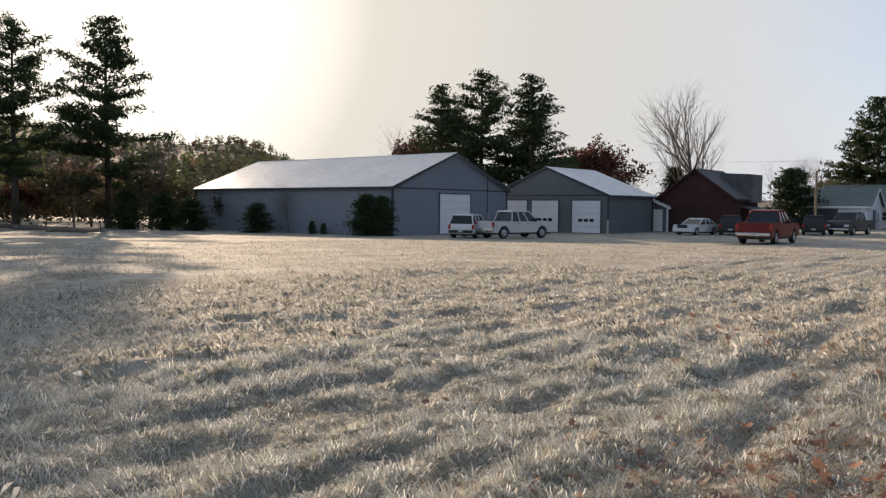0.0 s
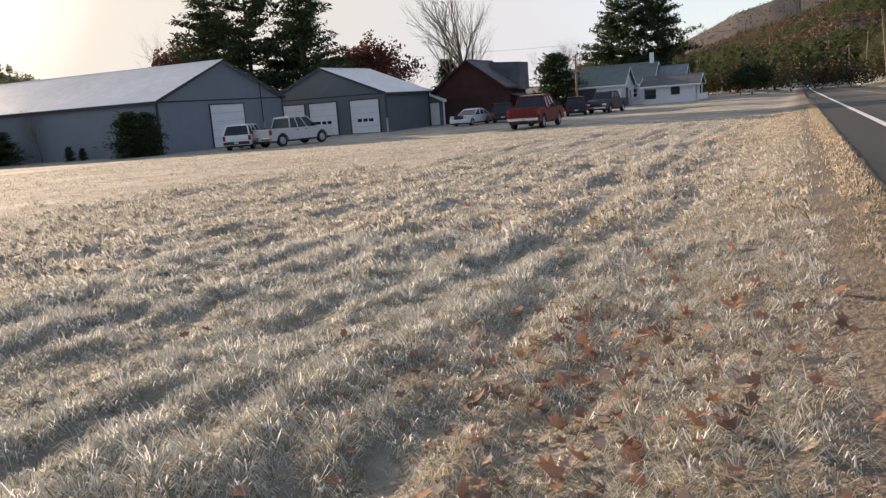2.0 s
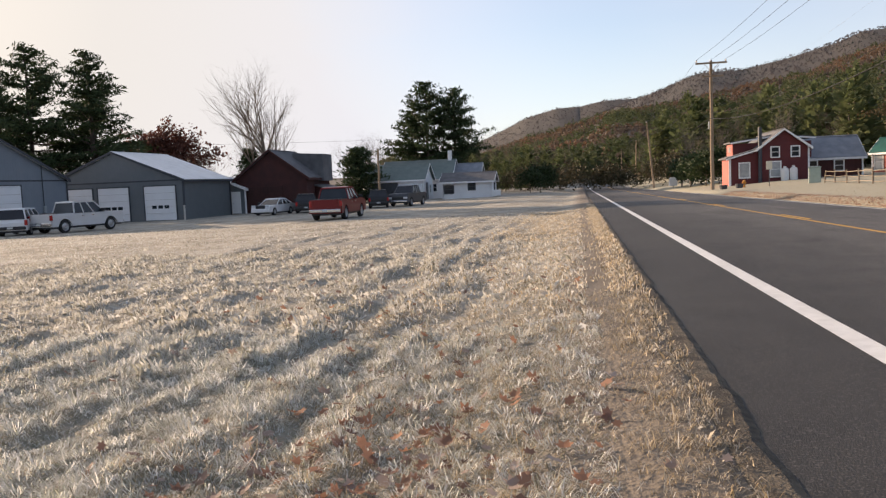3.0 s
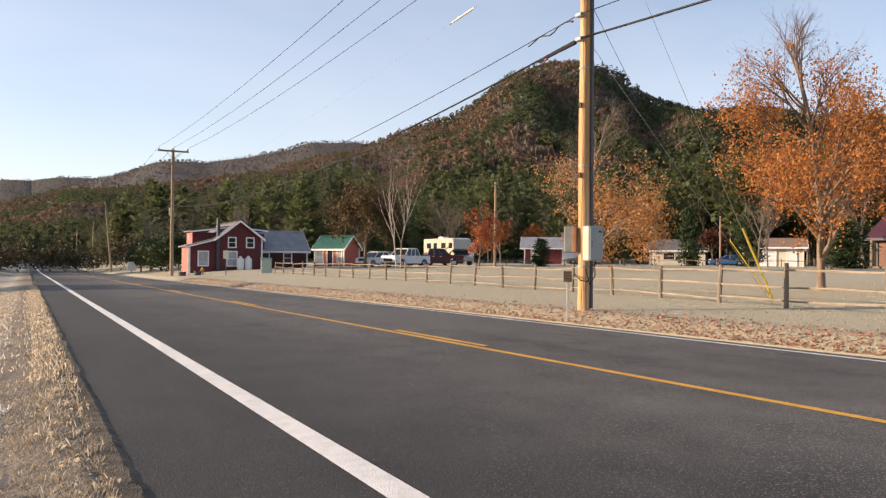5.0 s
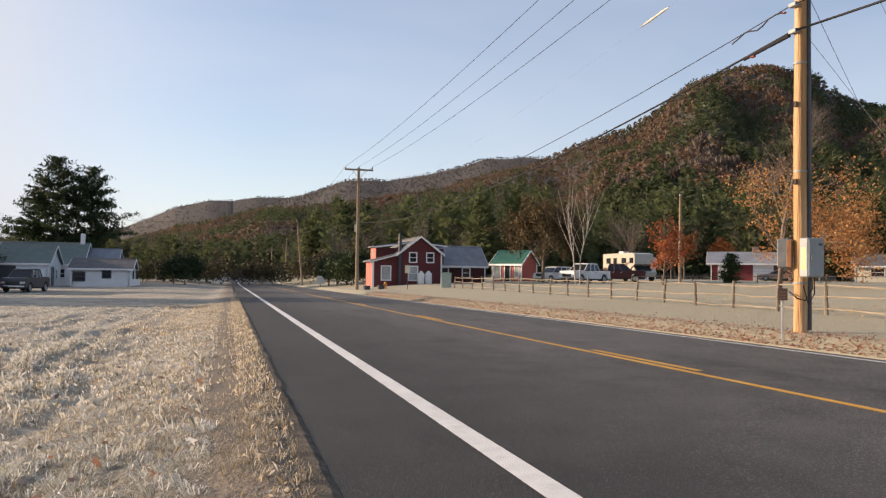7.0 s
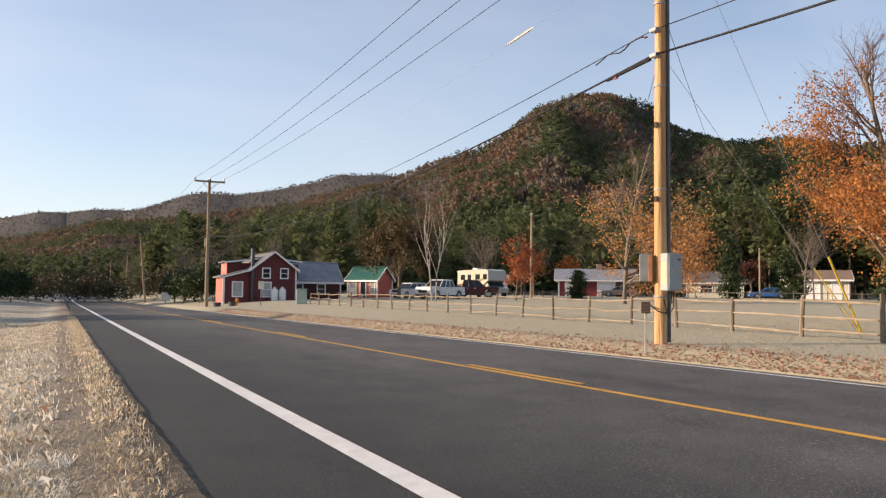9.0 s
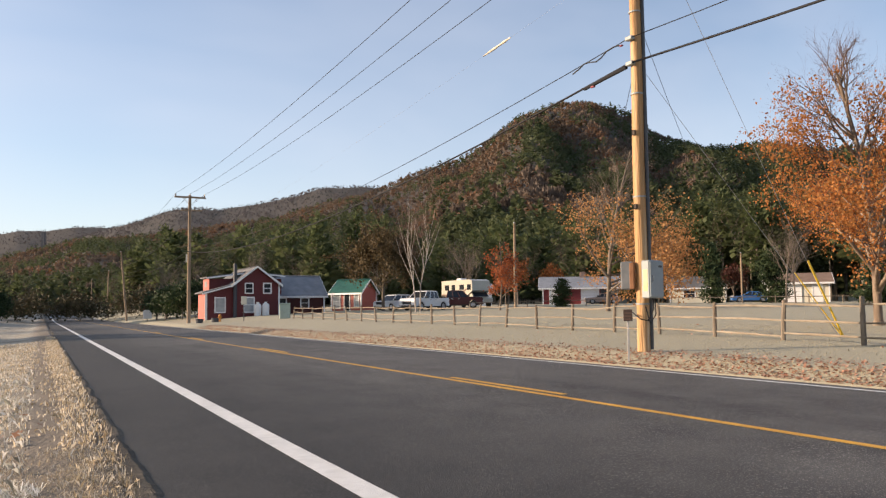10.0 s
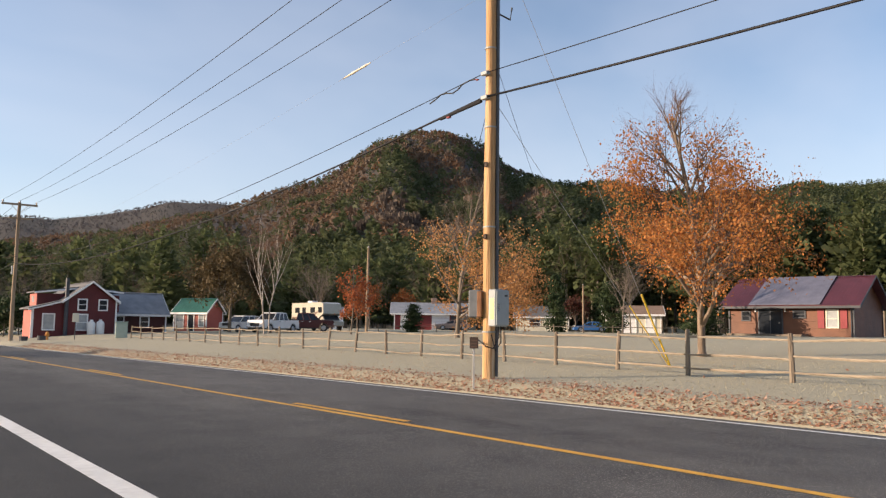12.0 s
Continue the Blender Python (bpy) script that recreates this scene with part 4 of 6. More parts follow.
part("deck", MB().box(-4.8, 1.6, -6.0, -4.26, -0.4, 0.12, 0.02), M_RAIL, cabin, "low weathered plank deck")

# ---- vehicles ----
def arch(cx, r, z0, n=8):
    return [(cx + r * math.cos(math.pi * (1 - i / n)), z0 + r * math.sin(math.pi * (1 - i / n))) for i in range(n + 1)]


def vehicle(name, label, style, colour, x, y, rz, z=None):
    """Pickup, suv or sedan; its own x points forward."""
    v = thing(name, label, "pickup truck" if style == "pickup" else "car", x, y, gz(x, y) + 0.01 if z is None else z, rz, "parked vehicles")
    if style == "pickup":
        L, W, H, sh, wr, ax0, ax1, low = 5.75, 2.0, 1.95, 1.20, 0.41, -1.85, 1.75, 0.42
        top = [(L / 2 - 0.02, 1.02), (L / 2 - 0.14, 1.18), (1.35, sh + 0.05), (-0.95, sh + 0.02), (-L / 2 + 0.02, sh + 0.02)]
        cab = [(1.35, sh), (0.60, H), (-0.95, H), (-1.12, sh)]
    elif style == "suv":
        L, W, H, sh, wr, ax0, ax1, low = 4.65, 1.86, 1.70, 1.02, 0.36, -1.38, 1.42, 0.34
        top = [(L / 2 - 0.02, 0.78), (L / 2 - 0.18, 0.95), (0.95, sh + 0.02), (-L / 2 + 0.10, sh), (-L / 2, 0.8)]
        cab = [(1.15, sh), (0.35, H - 0.02), (-1.85, H), (-2.25, sh)]
    else:
        L, W, H, sh, wr, ax0, ax1, low = 4.7, 1.82, 1.44, 0.90, 0.33, -1.40, 1.45, 0.28
        top = [(L / 2 - 0.02, 0.66), (L / 2 - 0.2, 0.80), (0.95, sh), (-1.7, sh + 0.04), (-L / 2 + 0.03, sh)]
        cab = [(1.0, sh), (0.15, H), (-0.9, H), (-1.85, sh)]
    outline = [(-L / 2, low)] + arch(ax0, wr + 0.07, low) + arch(ax1, wr + 0.07, low) + [(L / 2, low)] + top
    bm = bmesh.new()
    lo = [bm.verts.new((a, -W / 2, b)) for a, b in outline]
    hi = [bm.verts.new((a, W / 2, b)) for a, b in outline]
    bm.faces.new(lo); bm.faces.new(hi[::-1])
    n = len(outline)
    for i in range(n):
        bm.faces.new((lo[i], hi[i], hi[(i + 1) % n], lo[(i + 1) % n]))
    bmesh.ops.recalc_face_normals(bm, faces=bm.faces)
    edges = [e for e in bm.edges if abs(e.verts[0].co.y) == W / 2 and e.verts[0].co.y == e.verts[1].co.y and max(q.co.z for q in e.verts) > low + 0.05 and not (low < min(q.co.z for q in e.verts) < low + wr + 0.06 and abs(e.verts[0].co.x - e.verts[1].co.x) < 0.2)]
    bmesh.ops.bevel(bm, geom=edges, offset=0.07, segments=2, affect="EDGES")
    me = bpy.data.meshes.new("body"); bm.to_mesh(me); bm.free(); me.materials.append(colour)
    part("body", me, None, v)
    part("underbody", MB().box(-L / 2 + 0.15, L / 2 - 0.15, -W / 2 + 0.12, W / 2 - 0.12, low - 0.12, low + 0.25), M_BLACKPLASTIC, v)
    w0, w1 = W / 2 - 0.05, W / 2 - 0.24
    (f0, z0), (f1, z1), (b1, z2), (b0, z3) = cab
    gl = MB().add([(f0, -w0, z0), (f0, w0, z0), (f1, w1, z1 - 0.05), (f1, -w1, z1 - 0.05), (b1, -w1, z2 - 0.05), (b1, w1, z2 - 0.05), (b0, w0, z3), (b0, -w0, z3)],
                  [(0, 1, 2, 3), (3, 2, 5, 4), (4, 5, 6, 7), (0, 3, 4, 7), (1, 6, 5, 2), (0, 7, 6, 1)])
    part("cabin_glass", gl, M_PANE, v, "dark tinted window glass")
    part("roof", MB().prism([(f1 + 0.10, z1 - 0.10), (f1, z1 - 0.02), ((f1 + b1) / 2, z1 + 0.02), (b1, z2 - 0.02), (b1 - 0.08, z2 - 0.10)], "y", -w1 - 0.03, w1 + 0.03), colour, v)
    for s in (-1, 1):
        for (a, za), (b, zb) in (((f0, z0), (f1, z1 - 0.05)), ((b0, z3), (b1, z2 - 0.05)), ((f0 * 0.3 + b0 * 0.7, z0), (f1 * 0.3 + b1 * 0.7, z1 - 0.05)), ((f0 * 0.62 + b0 * 0.38, z0), (f1 * 0.62 + b1 * 0.38, z1 - 0.05))):
            part("pillar", MB().tube([(a, s * (w0 + 0.0), za - 0.03), (b, s * (w1 + 0.0), zb)], 0.045, 6), colour, v)
        part("mirror", MB().box(f0 - 0.35, f0 - 0.15, s * (W / 2 + 0.02), s * (W / 2 + 0.2), sh + 0.05, sh + 0.24, 0.03), M_BLACKPLASTIC, v)
        part("tail_lamp", MB().box(-L / 2 - 0.02, -L / 2 + 0.1, s * W / 2 - 0.14 - (s > 0) * 0.06 + 0.1 * (s < 0), s * W / 2 - 0.14 - (s > 0) * 0.06 + 0.1 * (s < 0) + 0.17, sh - 0.38, sh - 0.05, 0.015), M_TAIL, v, "red tail lamp")
        part("headlamp", MB().box(L / 2 - 0.16, L / 2 + 0.015, s * (W / 2 - 0.24) - 0.19, s * (W / 2 - 0.24) + 0.19, 0.72, 0.9, 0.02), M_HEAD, v, "clear headlamp")
        for dx in (f0 * 0.62 + b0 * 0.38 - 0.12, f0 * 0.3 + b0 * 0.7 - 0.12):
            part("door_handle", MB().box(dx - 0.1, dx + 0.1, s * W / 2 - 0.02, s * W / 2 + 0.03, sh - 0.18, sh - 0.13), M_CHROME if style == "pickup" else colour, v)
        for cx in (ax0, ax1):
            wheel = part("wheel", MB().lathe([(wr * 0.62, -0.11), (wr * 0.95, -0.12), (wr, -0.07), (wr, 0.07), (wr * 0.95, 0.12), (wr * 0.62, 0.11)], 20, "y", (cx, s * (W / 2 - 0.13), wr)), M_TYRE, v, "", True)
            rim = MB().lathe([(0.01, s * 0.09), (wr * 0.2, s * 0.1), (wr * 0.55, s * 0.07), (wr * 0.64, s * 0.115)], 16, "y", (cx, s * (W / 2 - 0.13), wr))
            part("rim", rim, M_RIM, wheel, "alloy rim")
    part("grille", MB().box(L / 2 - 0.1, L / 2 + 0.01, -W / 2 + 0.45, W / 2 - 0.45, 0.6, 0.9, 0.02), M_BLACKPLASTIC, v)
    part("front_bumper", MB().box(L / 2 - 0.15, L / 2 + 0.06, -W / 2 + 0.05, W / 2 - 0.05, low, 0.58, 0.04), M_CHROME if style == "pickup" else colour, v)
    part("rear_bumper", MB().box(-L / 2 - 0.10, -L / 2 + 0.1, -W / 2 + 0.05, W / 2 - 0.05, low + 0.05, low + 0.25, 0.04), M_CHROME if style == "pickup" else M_BLACKPLASTIC, v)
    part("number_plate", MB().box(-L / 2 - 0.115, -L / 2 - 0.09, -0.16, 0.16, low + 0.1, low + 0.22), M_PLATE, v)
    if style == "pickup":
        part("tailgate", MB().box(-L / 2 - 0.015, -L / 2 + 0.04, -W / 2 + 0.2, W / 2 - 0.2, low + 0.28, sh + 0.01, 0.02), colour, v)
        part("bed_floor", MB().box(-L / 2 + 0.1, -1.1, -W / 2 + 0.12, W / 2 - 0.12, sh + 0.02, sh + 0.045), M_BLACKPLASTIC, v, "black bed cover")
    return v


P_SILVER = paint("silver_white_paint", (0.62, 0.61, 0.60))
P_WHITE = paint("white_car_paint", (0.74, 0.74, 0.74))
P_RED = paint("red_car_paint", (0.17, 0.005, 0.007))
P_BLACK = paint("black_car_paint", (0.02, 0.021, 0.023))
P_CHARCOAL = paint("charcoal_car_paint", (0.055, 0.06, 0.07))
P_BLUE = paint("blue_car_paint", (0.03, 0.13, 0.36))
P_TAUPE = paint("taupe_car_paint", (0.30, 0.22, 0.19))

vehicle("pickup_truck", "silver-white crew pickup parked on the frosted grass", "pickup", P_SILVER, -31.9, 46.2, 76)
vehicle("suv", "white estate car parked behind the silver pickup", "suv", P_WHITE, -34.9, 44.8, 112)
vehicle("pickup_truck", "red crew pickup parked in the meadow", "pickup", P_RED, -14.7, 47.2, 91)
vehicle("suv", "white crossover facing out beside the red barn", "sedan", P_WHITE, -26.8, 66.8, -98)
vehicle("suv", "black boxy off-roader beside the red barn", "suv", P_BLACK, -24.4, 68.6, 108)
vehicle("suv", "black station wagon parked beside the drive", "suv", P_BLACK, -18.9, 73.4, 104)
vehicle("pickup_truck", "charcoal pickup facing the meadow", "pickup", P_CHARCOAL, -16.4, 75.0, -97)
vehicle("suv", "white hatchback parked beyond the fence", "suv", P_WHITE, 34.6, 81.5, 205)
vehicle("pickup_truck", "white pickup parked beside the birches", "pickup", P_WHITE, 34.4, 73.2, 207)
vehicle("pickup_truck", "dark red pickup parked by the motorhome", "pickup", paint("maroon_paint", (0.07, 0.016, 0.018)), 40.6, 78.0, -30)
vehicle("car", "taupe saloon beside the ranch house", "sedan", P_TAUPE, 68.2, 88.0, 150)
vehicle("car", "bright blue saloon parked on the lawn", "sedan", P_BLUE, 84.0, 77.0, 140)

# motorhome
rv = thing("motorhome", "beige motorhome with brown stripes", "motorhome", 43.4, 81.2, gz(43.4, 81.2), -88, "parked vehicles")
part("body", MB().prism([(-3.6, 0.7), (2.4, 0.7), (2.5, 1.5), (3.4, 1.9), (3.3, 3.0), (2.6, 3.15), (-3.6, 3.1)], "y", -1.15, 1.15), M_RVBEIGE, rv)
part("cab", MB().prism([(2.3, 0.55), (4.2, 0.55), (4.25, 1.05), (3.4, 1.2), (2.7, 1.85), (2.3, 1.85)], "y", -1.0, 1.0), M_RVBEIGE, rv)
part("windscreen", MB().prism([(3.38, 1.22), (3.46, 1.24), (2.84, 1.88), (2.74, 1.84)], "y", -0.9, 0.9), M_PANE, rv)
part("stripe", MB().prism([(-3.5, 1.3), (0.5, 1.2), (2.2, 2.0), (2.2, 2.2), (0.4, 1.5), (-3.5, 1.55)], "y", -1.17, 1.17), M_RVBROWN, rv, "brown swoosh stripe")
for a, b in ((-2.8, -1.8), (-1.2, -0.4), (0.6, 1.6), (2.3, 3.1)):
    part("window", MB().box(a, b, -1.165, 1.165, 2.0, 2.6), M_PANE, rv)
for a in (-2.2, 3.3):
    for s in (-1, 1):
        part("wheel", MB().lathe([(0.05, -0.12), (0.38, -0.13), (0.42, -0.08), (0.42, 0.08), (0.38, 0.13), (0.05, 0.12)], 16, "y", (a, s * 0.98, 0.42)), M_TYRE, rv)
part("roof_unit", MB().box(-1.4, -0.4, -0.4, 0.4, 3.1, 3.36, 0.06), M_WHITE, rv)


# ---- poles and wires ----
def pole_mesh(h, r0, r1, lean=(0, 0)):
    return MB().tube([(lean[0] * i / 8 + 0.012 * math.sin(i * 1.7), lean[1] * i / 8, -0.4 + (h + 0.4) * i / 8) for i in range(9)], [r0 + (r1 - r0) * i / 8 for i in range(9)], 16)


PX, PY = 10.90, 13.70
PZ = gz(PX, PY)
pole = thing("utility_pole", "tall orange-brown wooden utility pole carrying meter boxes", "utility pole", PX, PY, PZ, 0, "utility poles")
part("shaft", pole_mesh(10.9, 0.132, 0.098), M_POLE, pole, "weathered orange wood shaft", True)
for k, (w, z0, z1) in enumerate(((20, 0.05, 8.6), (6, 1.9, 8.4), (-8, 0.05, 7.8))):
    a = radians(-38 + w)
    part("conduit", MB().tube([(0.158 * math.cos(a), 0.158 * math.sin(a), z0), (0.145 * math.cos(a), 0.145 * math.sin(a), z1)], 0.034 if k else 0.05, 8), M_CONDUIT, pole, "dark conduit strapped to the pole")
for z in (0.95, 3.1, 5.2, 6.9):
    part("strap", MB().lathe([(0.134 - z * 0.002, z - 0.015), (0.142 - z * 0.002, z - 0.015), (0.142 - z * 0.002, z + 0.015), (0.134 - z * 0.002, z + 0.015)], 16, "z"), M_GALV, pole)
part("crossarm", MB().box(-1.2, 1.2, 0.11, 0.23, 10.0, 10.13, 0.01), M_POLEGREY, pole, "grey wooden crossarm")
for dx in (-1.1, 0.0, 1.1):
    part("insulator", MB().lathe([(0.0, 10.3), (0.045, 10.28), (0.06, 10.2), (0.03, 10.13)], 10, "z", (dx, 0.17, 0)), M_INSUL, pole)
part("bracket", MB().tube([(0.12, -0.05, 7.7), (0.45, -0.1, 7.62), (0.5, -0.1, 7.9)], 0.02, 6), M_BLACKPLASTIC, pole)
part("wire_clamp", MB().box(-0.2, -0.1, -0.1, 0.1, 5.78, 5.86, 0.01), M_GALV, pole)
part("wire_clamp", MB().box(-0.2, -0.1, -0.1, 0.1, 6.30, 6.38, 0.01), M_GALV, pole)
for dz in (2.9, 4.4):
    part("knot", MB().box(-0.152, -0.13, -0.08, 0.02, dz - 0.06, dz + 0.05, 0.02), M_DARKBARK, pole)
rightv, backv = Vector((math.cos(radians(-40)), math.sin(radians(-40)), 0)), Vector((math.cos(radians(50)), math.sin(radians(50)), 0))


def slab(c, hx, hy, z0, z1, deg, bev=0.02):
    mb = MB().box(-hx, hx, -hy, hy, z0, z1, bev)
    m = Matrix.Translation(c) @ Matrix.Rotation(radians(deg), 4, "Z")
    mb.v = [tuple(m @ Vector(p)) for p in mb.v]
    return mb


c = rightv * 0.19 - backv * 0.24
box = part("meter_cabinet", slab(c, 0.215, 0.10, 1.06, 1.80, 11), M_GALV, pole, "grey steel electric cabinet")
front, side = Vector((math.sin(radians(11)), -math.cos(radians(11)), 0)), Vector((-math.cos(radians(11)), -math.sin(radians(11)), 0))
part("cabinet_door", slab(c + front * 0.108, 0.20, 0.008, 1.09, 1.77, 11, 0.004), M_GALV, box)
part("label", slab(c + side * 0.217, 0.002, 0.05, 1.2, 1.62, 11, 0.0005), M_STICKER, box, "yellow warning label")
part("latch", slab(c + front * 0.122 - side * -0.15, 0.012, 0.012, 1.36, 1.5, 11, 0.003), M_CHROME, box)
part("nameplate", slab(c + front * 0.118 + side * -0.1, 0.05, 0.002, 1.66, 1.7, 11, 0.0005), M_DARKTRIM, box)
c2 = -rightv * 0.28 + backv * 0.02
box2 = part("meter_box", slab(c2, 0.12, 0.12, 1.24, 1.80, -50), M_GREYBOX, pole, "small grey meter box")
part("rusty_side", slab(c2 + rightv * 0.09 - backv * 0.07, 0.055, 0.075, 1.24, 1.78, -50), M_RUSTBOX, box2, "rust-streaked side of the meter box")
part("drop_cable", MB().tube([(c.x, c.y, 1.06), (c.x + 0.02, c.y, 0.85), (c.x - 0.12, c.y + 0.02, 0.62), (c.x - 0.3, c.y + 0.02, 0.66), (c2.x + 0.1, c2.y, 0.78)], 0.014, 6), M_CABLE, pole, "looped black cable")
part("drop_cable", MB().tube([(c.x + 0.06, c.y, 1.06), (c.x + 0.07, c.y, 0.75), (c.x - 0.02, c.y + 0.06, 0.55), (c.x - 0.1, c.y + 0.1, 0.9)], 0.012, 6), M_CABLE, pole)

sx0, sy0 = 10.18, 13.30
marker = thing("marker_sign", "small brown marker sign on a thin post", "sign", sx0, sy0, gz(sx0, sy0), -38)
part("post", MB().box(-0.02, 0.02, -0.02, 0.02, -0.3, 0.92, 0.004), M_CONCRETE, marker)
plate = part("plate", MB().box(-0.085, 0.085, -0.04, -0.022, 0.78, 1.0, 0.004), M_SIGN, marker)
for k in range(3):
    part("print_bar", MB().box(-0.065, 0.065, -0.045, -0.041, 0.80 + k * 0.06, 0.828 + k * 0.06), M_SIGNBAR, plate)

QX, QY = 11.4, 71.9
QZ = gz(QX, QY)
pole2 = thing("utility_pole", "brown wooden utility pole with two crossarms by the red house", "utility pole", QX, QY, QZ, 0, "utility poles")
part("shaft", pole_mesh(11.0, 0.17, 0.12), M_POLEGREY, pole2, "", True)
part("crossarm", MB().box(-1.3, 1.3, -0.22, -0.1, 10.75, 10.90, 0.01), M_POLEGREY, pole2)
part("crossarm", MB().box(-0.75, 1.0, -0.2, -0.1, 9.65, 9.78, 0.01), M_POLEGREY, pole2)
for dx in (-1.2, 0.0, 1.2):
    part("insulator", MB().lathe([(0.0, 11.12), (0.05, 11.09), (0.06, 11.0), (0.03, 10.9)], 8, "z", (dx, -0.16, 0)), M_INSUL, pole2)
for s in (-1, 1):
    part("brace", MB().tube([(s * 0.62, -0.2, 10.76), (0, -0.16, 10.1)], 0.02, 5), M_POLEGREY, pole2)
part("cutout", MB().box(-0.3, -0.2, -0.3, -0.1, 5.2, 5.9, 0.02), M_GALV, pole2)
for (x, y, h, lab, lean) in ((10.6, 118.0, 9.5, "leaning grey wooden utility pole", (-0.9, 0)), (11.2, 165.0, 9.0, "far grey wooden utility pole", (0.2, 0)), (11.0, 215.0, 9.0, "far grey wooden utility pole", (0, 0)),
                             (41.3, 67.2, 8.4, "lone weathered pole on the lawn", (0.05, 0)), (88.0, 82.0, 7.0, "far weathered pole beyond the lawns", (0, 0)), (10.8, -38.0, 10.9, "wooden utility pole farther along the road", (0, 0)),
                             (-23.5, 92.0, 6.5, "weathered pole beside the white outbuilding", (0, 0))):
    pp = thing("utility_pole", lab, "utility pole", x, y, gz(x, y), 0, "utility poles")
    part("shaft", pole_mesh(h, 0.15, 0.11, lean), M_POLEGREY, pp, "", True)
    part("pole_top", MB().lathe([(0.0, h + 0.06), (0.1, h + 0.02), (0.12, h - 0.1)], 10, "z", (lean[0], lean[1], 0)), M_GALV, pp)


def wire(label, a, b, sag, r, mat=M_CABLE, name="power_line", n=28):
    a, b = Vector(a), Vector(b)
    mb = MB().tube([a.lerp(b, i / n) - Vector((0, 0, sag * 4 * (i / n) * (1 - i / n))) for i in range(n + 1)], r, 5)
    return tagged(new(name, mb.mesh(name, mat, True)), label, "overhead wire", "overhead wires")


NTOP, FTOP = PZ + 10.32, QZ + 11.12
for dx in (-1.1, 0.0, 1.1):
    wire("thin overhead power wire between the wooden poles", (PX + dx, PY + 0.17, NTOP), (QX + dx * 1.1, QY - 0.16, FTOP), 0.55, 0.011)
    wire("thin overhead power wire between the wooden poles", (PX + dx, PY + 0.17, NTOP), (10.8 + dx, -38, gz(10.8, -38) + 10.9), 0.5, 0.011)
    wire("thin overhead power wire running on up the road", (QX + dx * 1.1, QY - 0.16, FTOP), (9.7 + dx * 0.3, 118, gz(10.6, 118) + 9.4), 0.4, 0.011)
for zn, zf, r, sag in ((5.82, 6.15, 0.024, 1.25), (6.34, 6.65, 0.010, 1.1)):
    m = M_CABLE
    wire("thick black communication cable strung between poles", (PX - 0.17, PY, PZ + zn), (QX - 0.17, QY, QZ + zf), sag, r, m)
    wire("thick black communication cable strung between poles", (PX - 0.17, PY, PZ + zn), (10.6, -38, gz(10.8, -38) + zn + (0.5 if zn > 6 else -0.25)), 0.9, r, m)
    wire("black communication cable running on up the road", (QX - 0.17, QY, QZ + zf), (10.0, 118, gz(10.6, 118) + 6.6 - 0.5 * (zn < 6.3)), 0.7, r * 0.8, m)
wire("sagging black cable running on up the road", (QX - 0.17, QY, QZ + 9.0), (10.0, 118, gz(10.6, 118) + 7.6), 0.9, 0.02)
wire("thin overhead wire crossing the meadow", (9.9, 118, gz(10.6, 118) + 8.9), (-60.0, 100.0, 8.0), 0.5, 0.012)
# cable wraps beside the near pole
wrap = thing("cable_splice", "tangled black cable splice with red tags", "cable splice", PX - 0.17, PY, PZ + 6.31)
pts = [(0.02 * math.sin(i * 2.1), 0.3 + i * 0.2, -0.03 - 0.018 * i + 0.05 * math.sin(i * 1.3)) for i in range(9)]
part("loop", MB().tube(pts, 0.016, 5), M_CABLE, wrap)
part("tag", MB().box(-0.03, 0.03, 0.20, 0.28, -0.07, -0.04, 0.01), M_SHUTTER, wrap, "faded red tag")
wrap2 = thing("cable_lashing", "black lashing with red tag on the thick cable", "cable splice", PX - 0.17, PY, PZ + 5.79)
part("sleeve", MB().tube([(0, 0.1, -0.03), (0, 1.5, -0.13)], 0.036, 8), M_CABLE, wrap2)
part("tag", MB().box(-0.03, 0.03, 1.15, 1.27, -0.17, -0.13, 0.01), M_SHUTTER, wrap2, "faded red tag")
# wrapped sleeve on a thin span
sa, sb = Vector((PX - 0.1, PY + 0.1, PZ + 8.1)), Vector((QX - 0.15, QY, QZ + 6.95))
wire("very thin span wire carrying a pale sleeve", sa, sb, 0.5, 0.0018, M_STRAND)
k0 = (18.3 - PY) / (QY - PY)
sp = [sa.lerp(sb, u) - Vector((0, 0, 0.5 * 4 * u * (1 - u))) for u in (k0, k0 + 0.005, k0 + 0.010, k0 + 0.015, k0 + 0.020, k0 + 0.025)]
splice = tagged(new("line_guard", MB().tube(sp, [0.012, 0.034, 0.026, 0.036, 0.026, 0.014], 8).mesh("line_guard", M_SPLICE, True)), "pale lumpy wrapped guard on a thin wire", "line guard")
# guys
ga = Vector((16.1, 13.1, gz(16.1, 13.1)))
for top, lab in ((9.7, "steel guy wire with a yellow guard"), (5.9, "lower steel guy wire with a yellow guard")):
    g = thing("guy_wire", lab, "guy wire", ga.x, ga.y, ga.z, 0, "guy wires")
    d = Vector((PX, PY, PZ + top)) - ga
    part("strand", MB().tube([(0, 0, -0.1), tuple(d)], 0.005, 5), M_STRAND, g)
    u = d.normalized()
    part("guard", MB().tube([tuple(u * 0.12), tuple(u * 2.0)], 0.022 if top > 8 else 0.013, 8), M_GUYGUARD, g, "yellow plastic guy guard")
for tgt, lab in (((67.0, 92.0, 4.6), "service drop wire to the ranch house"), ((88.0, 82.0, 7.4), "service drop wire crossing the lawns")):
    wire(lab, (PX + 0.1, PY, PZ + (6.2 if tgt[0] < 80 else 6.7)), tgt, 1.6, 0.006)

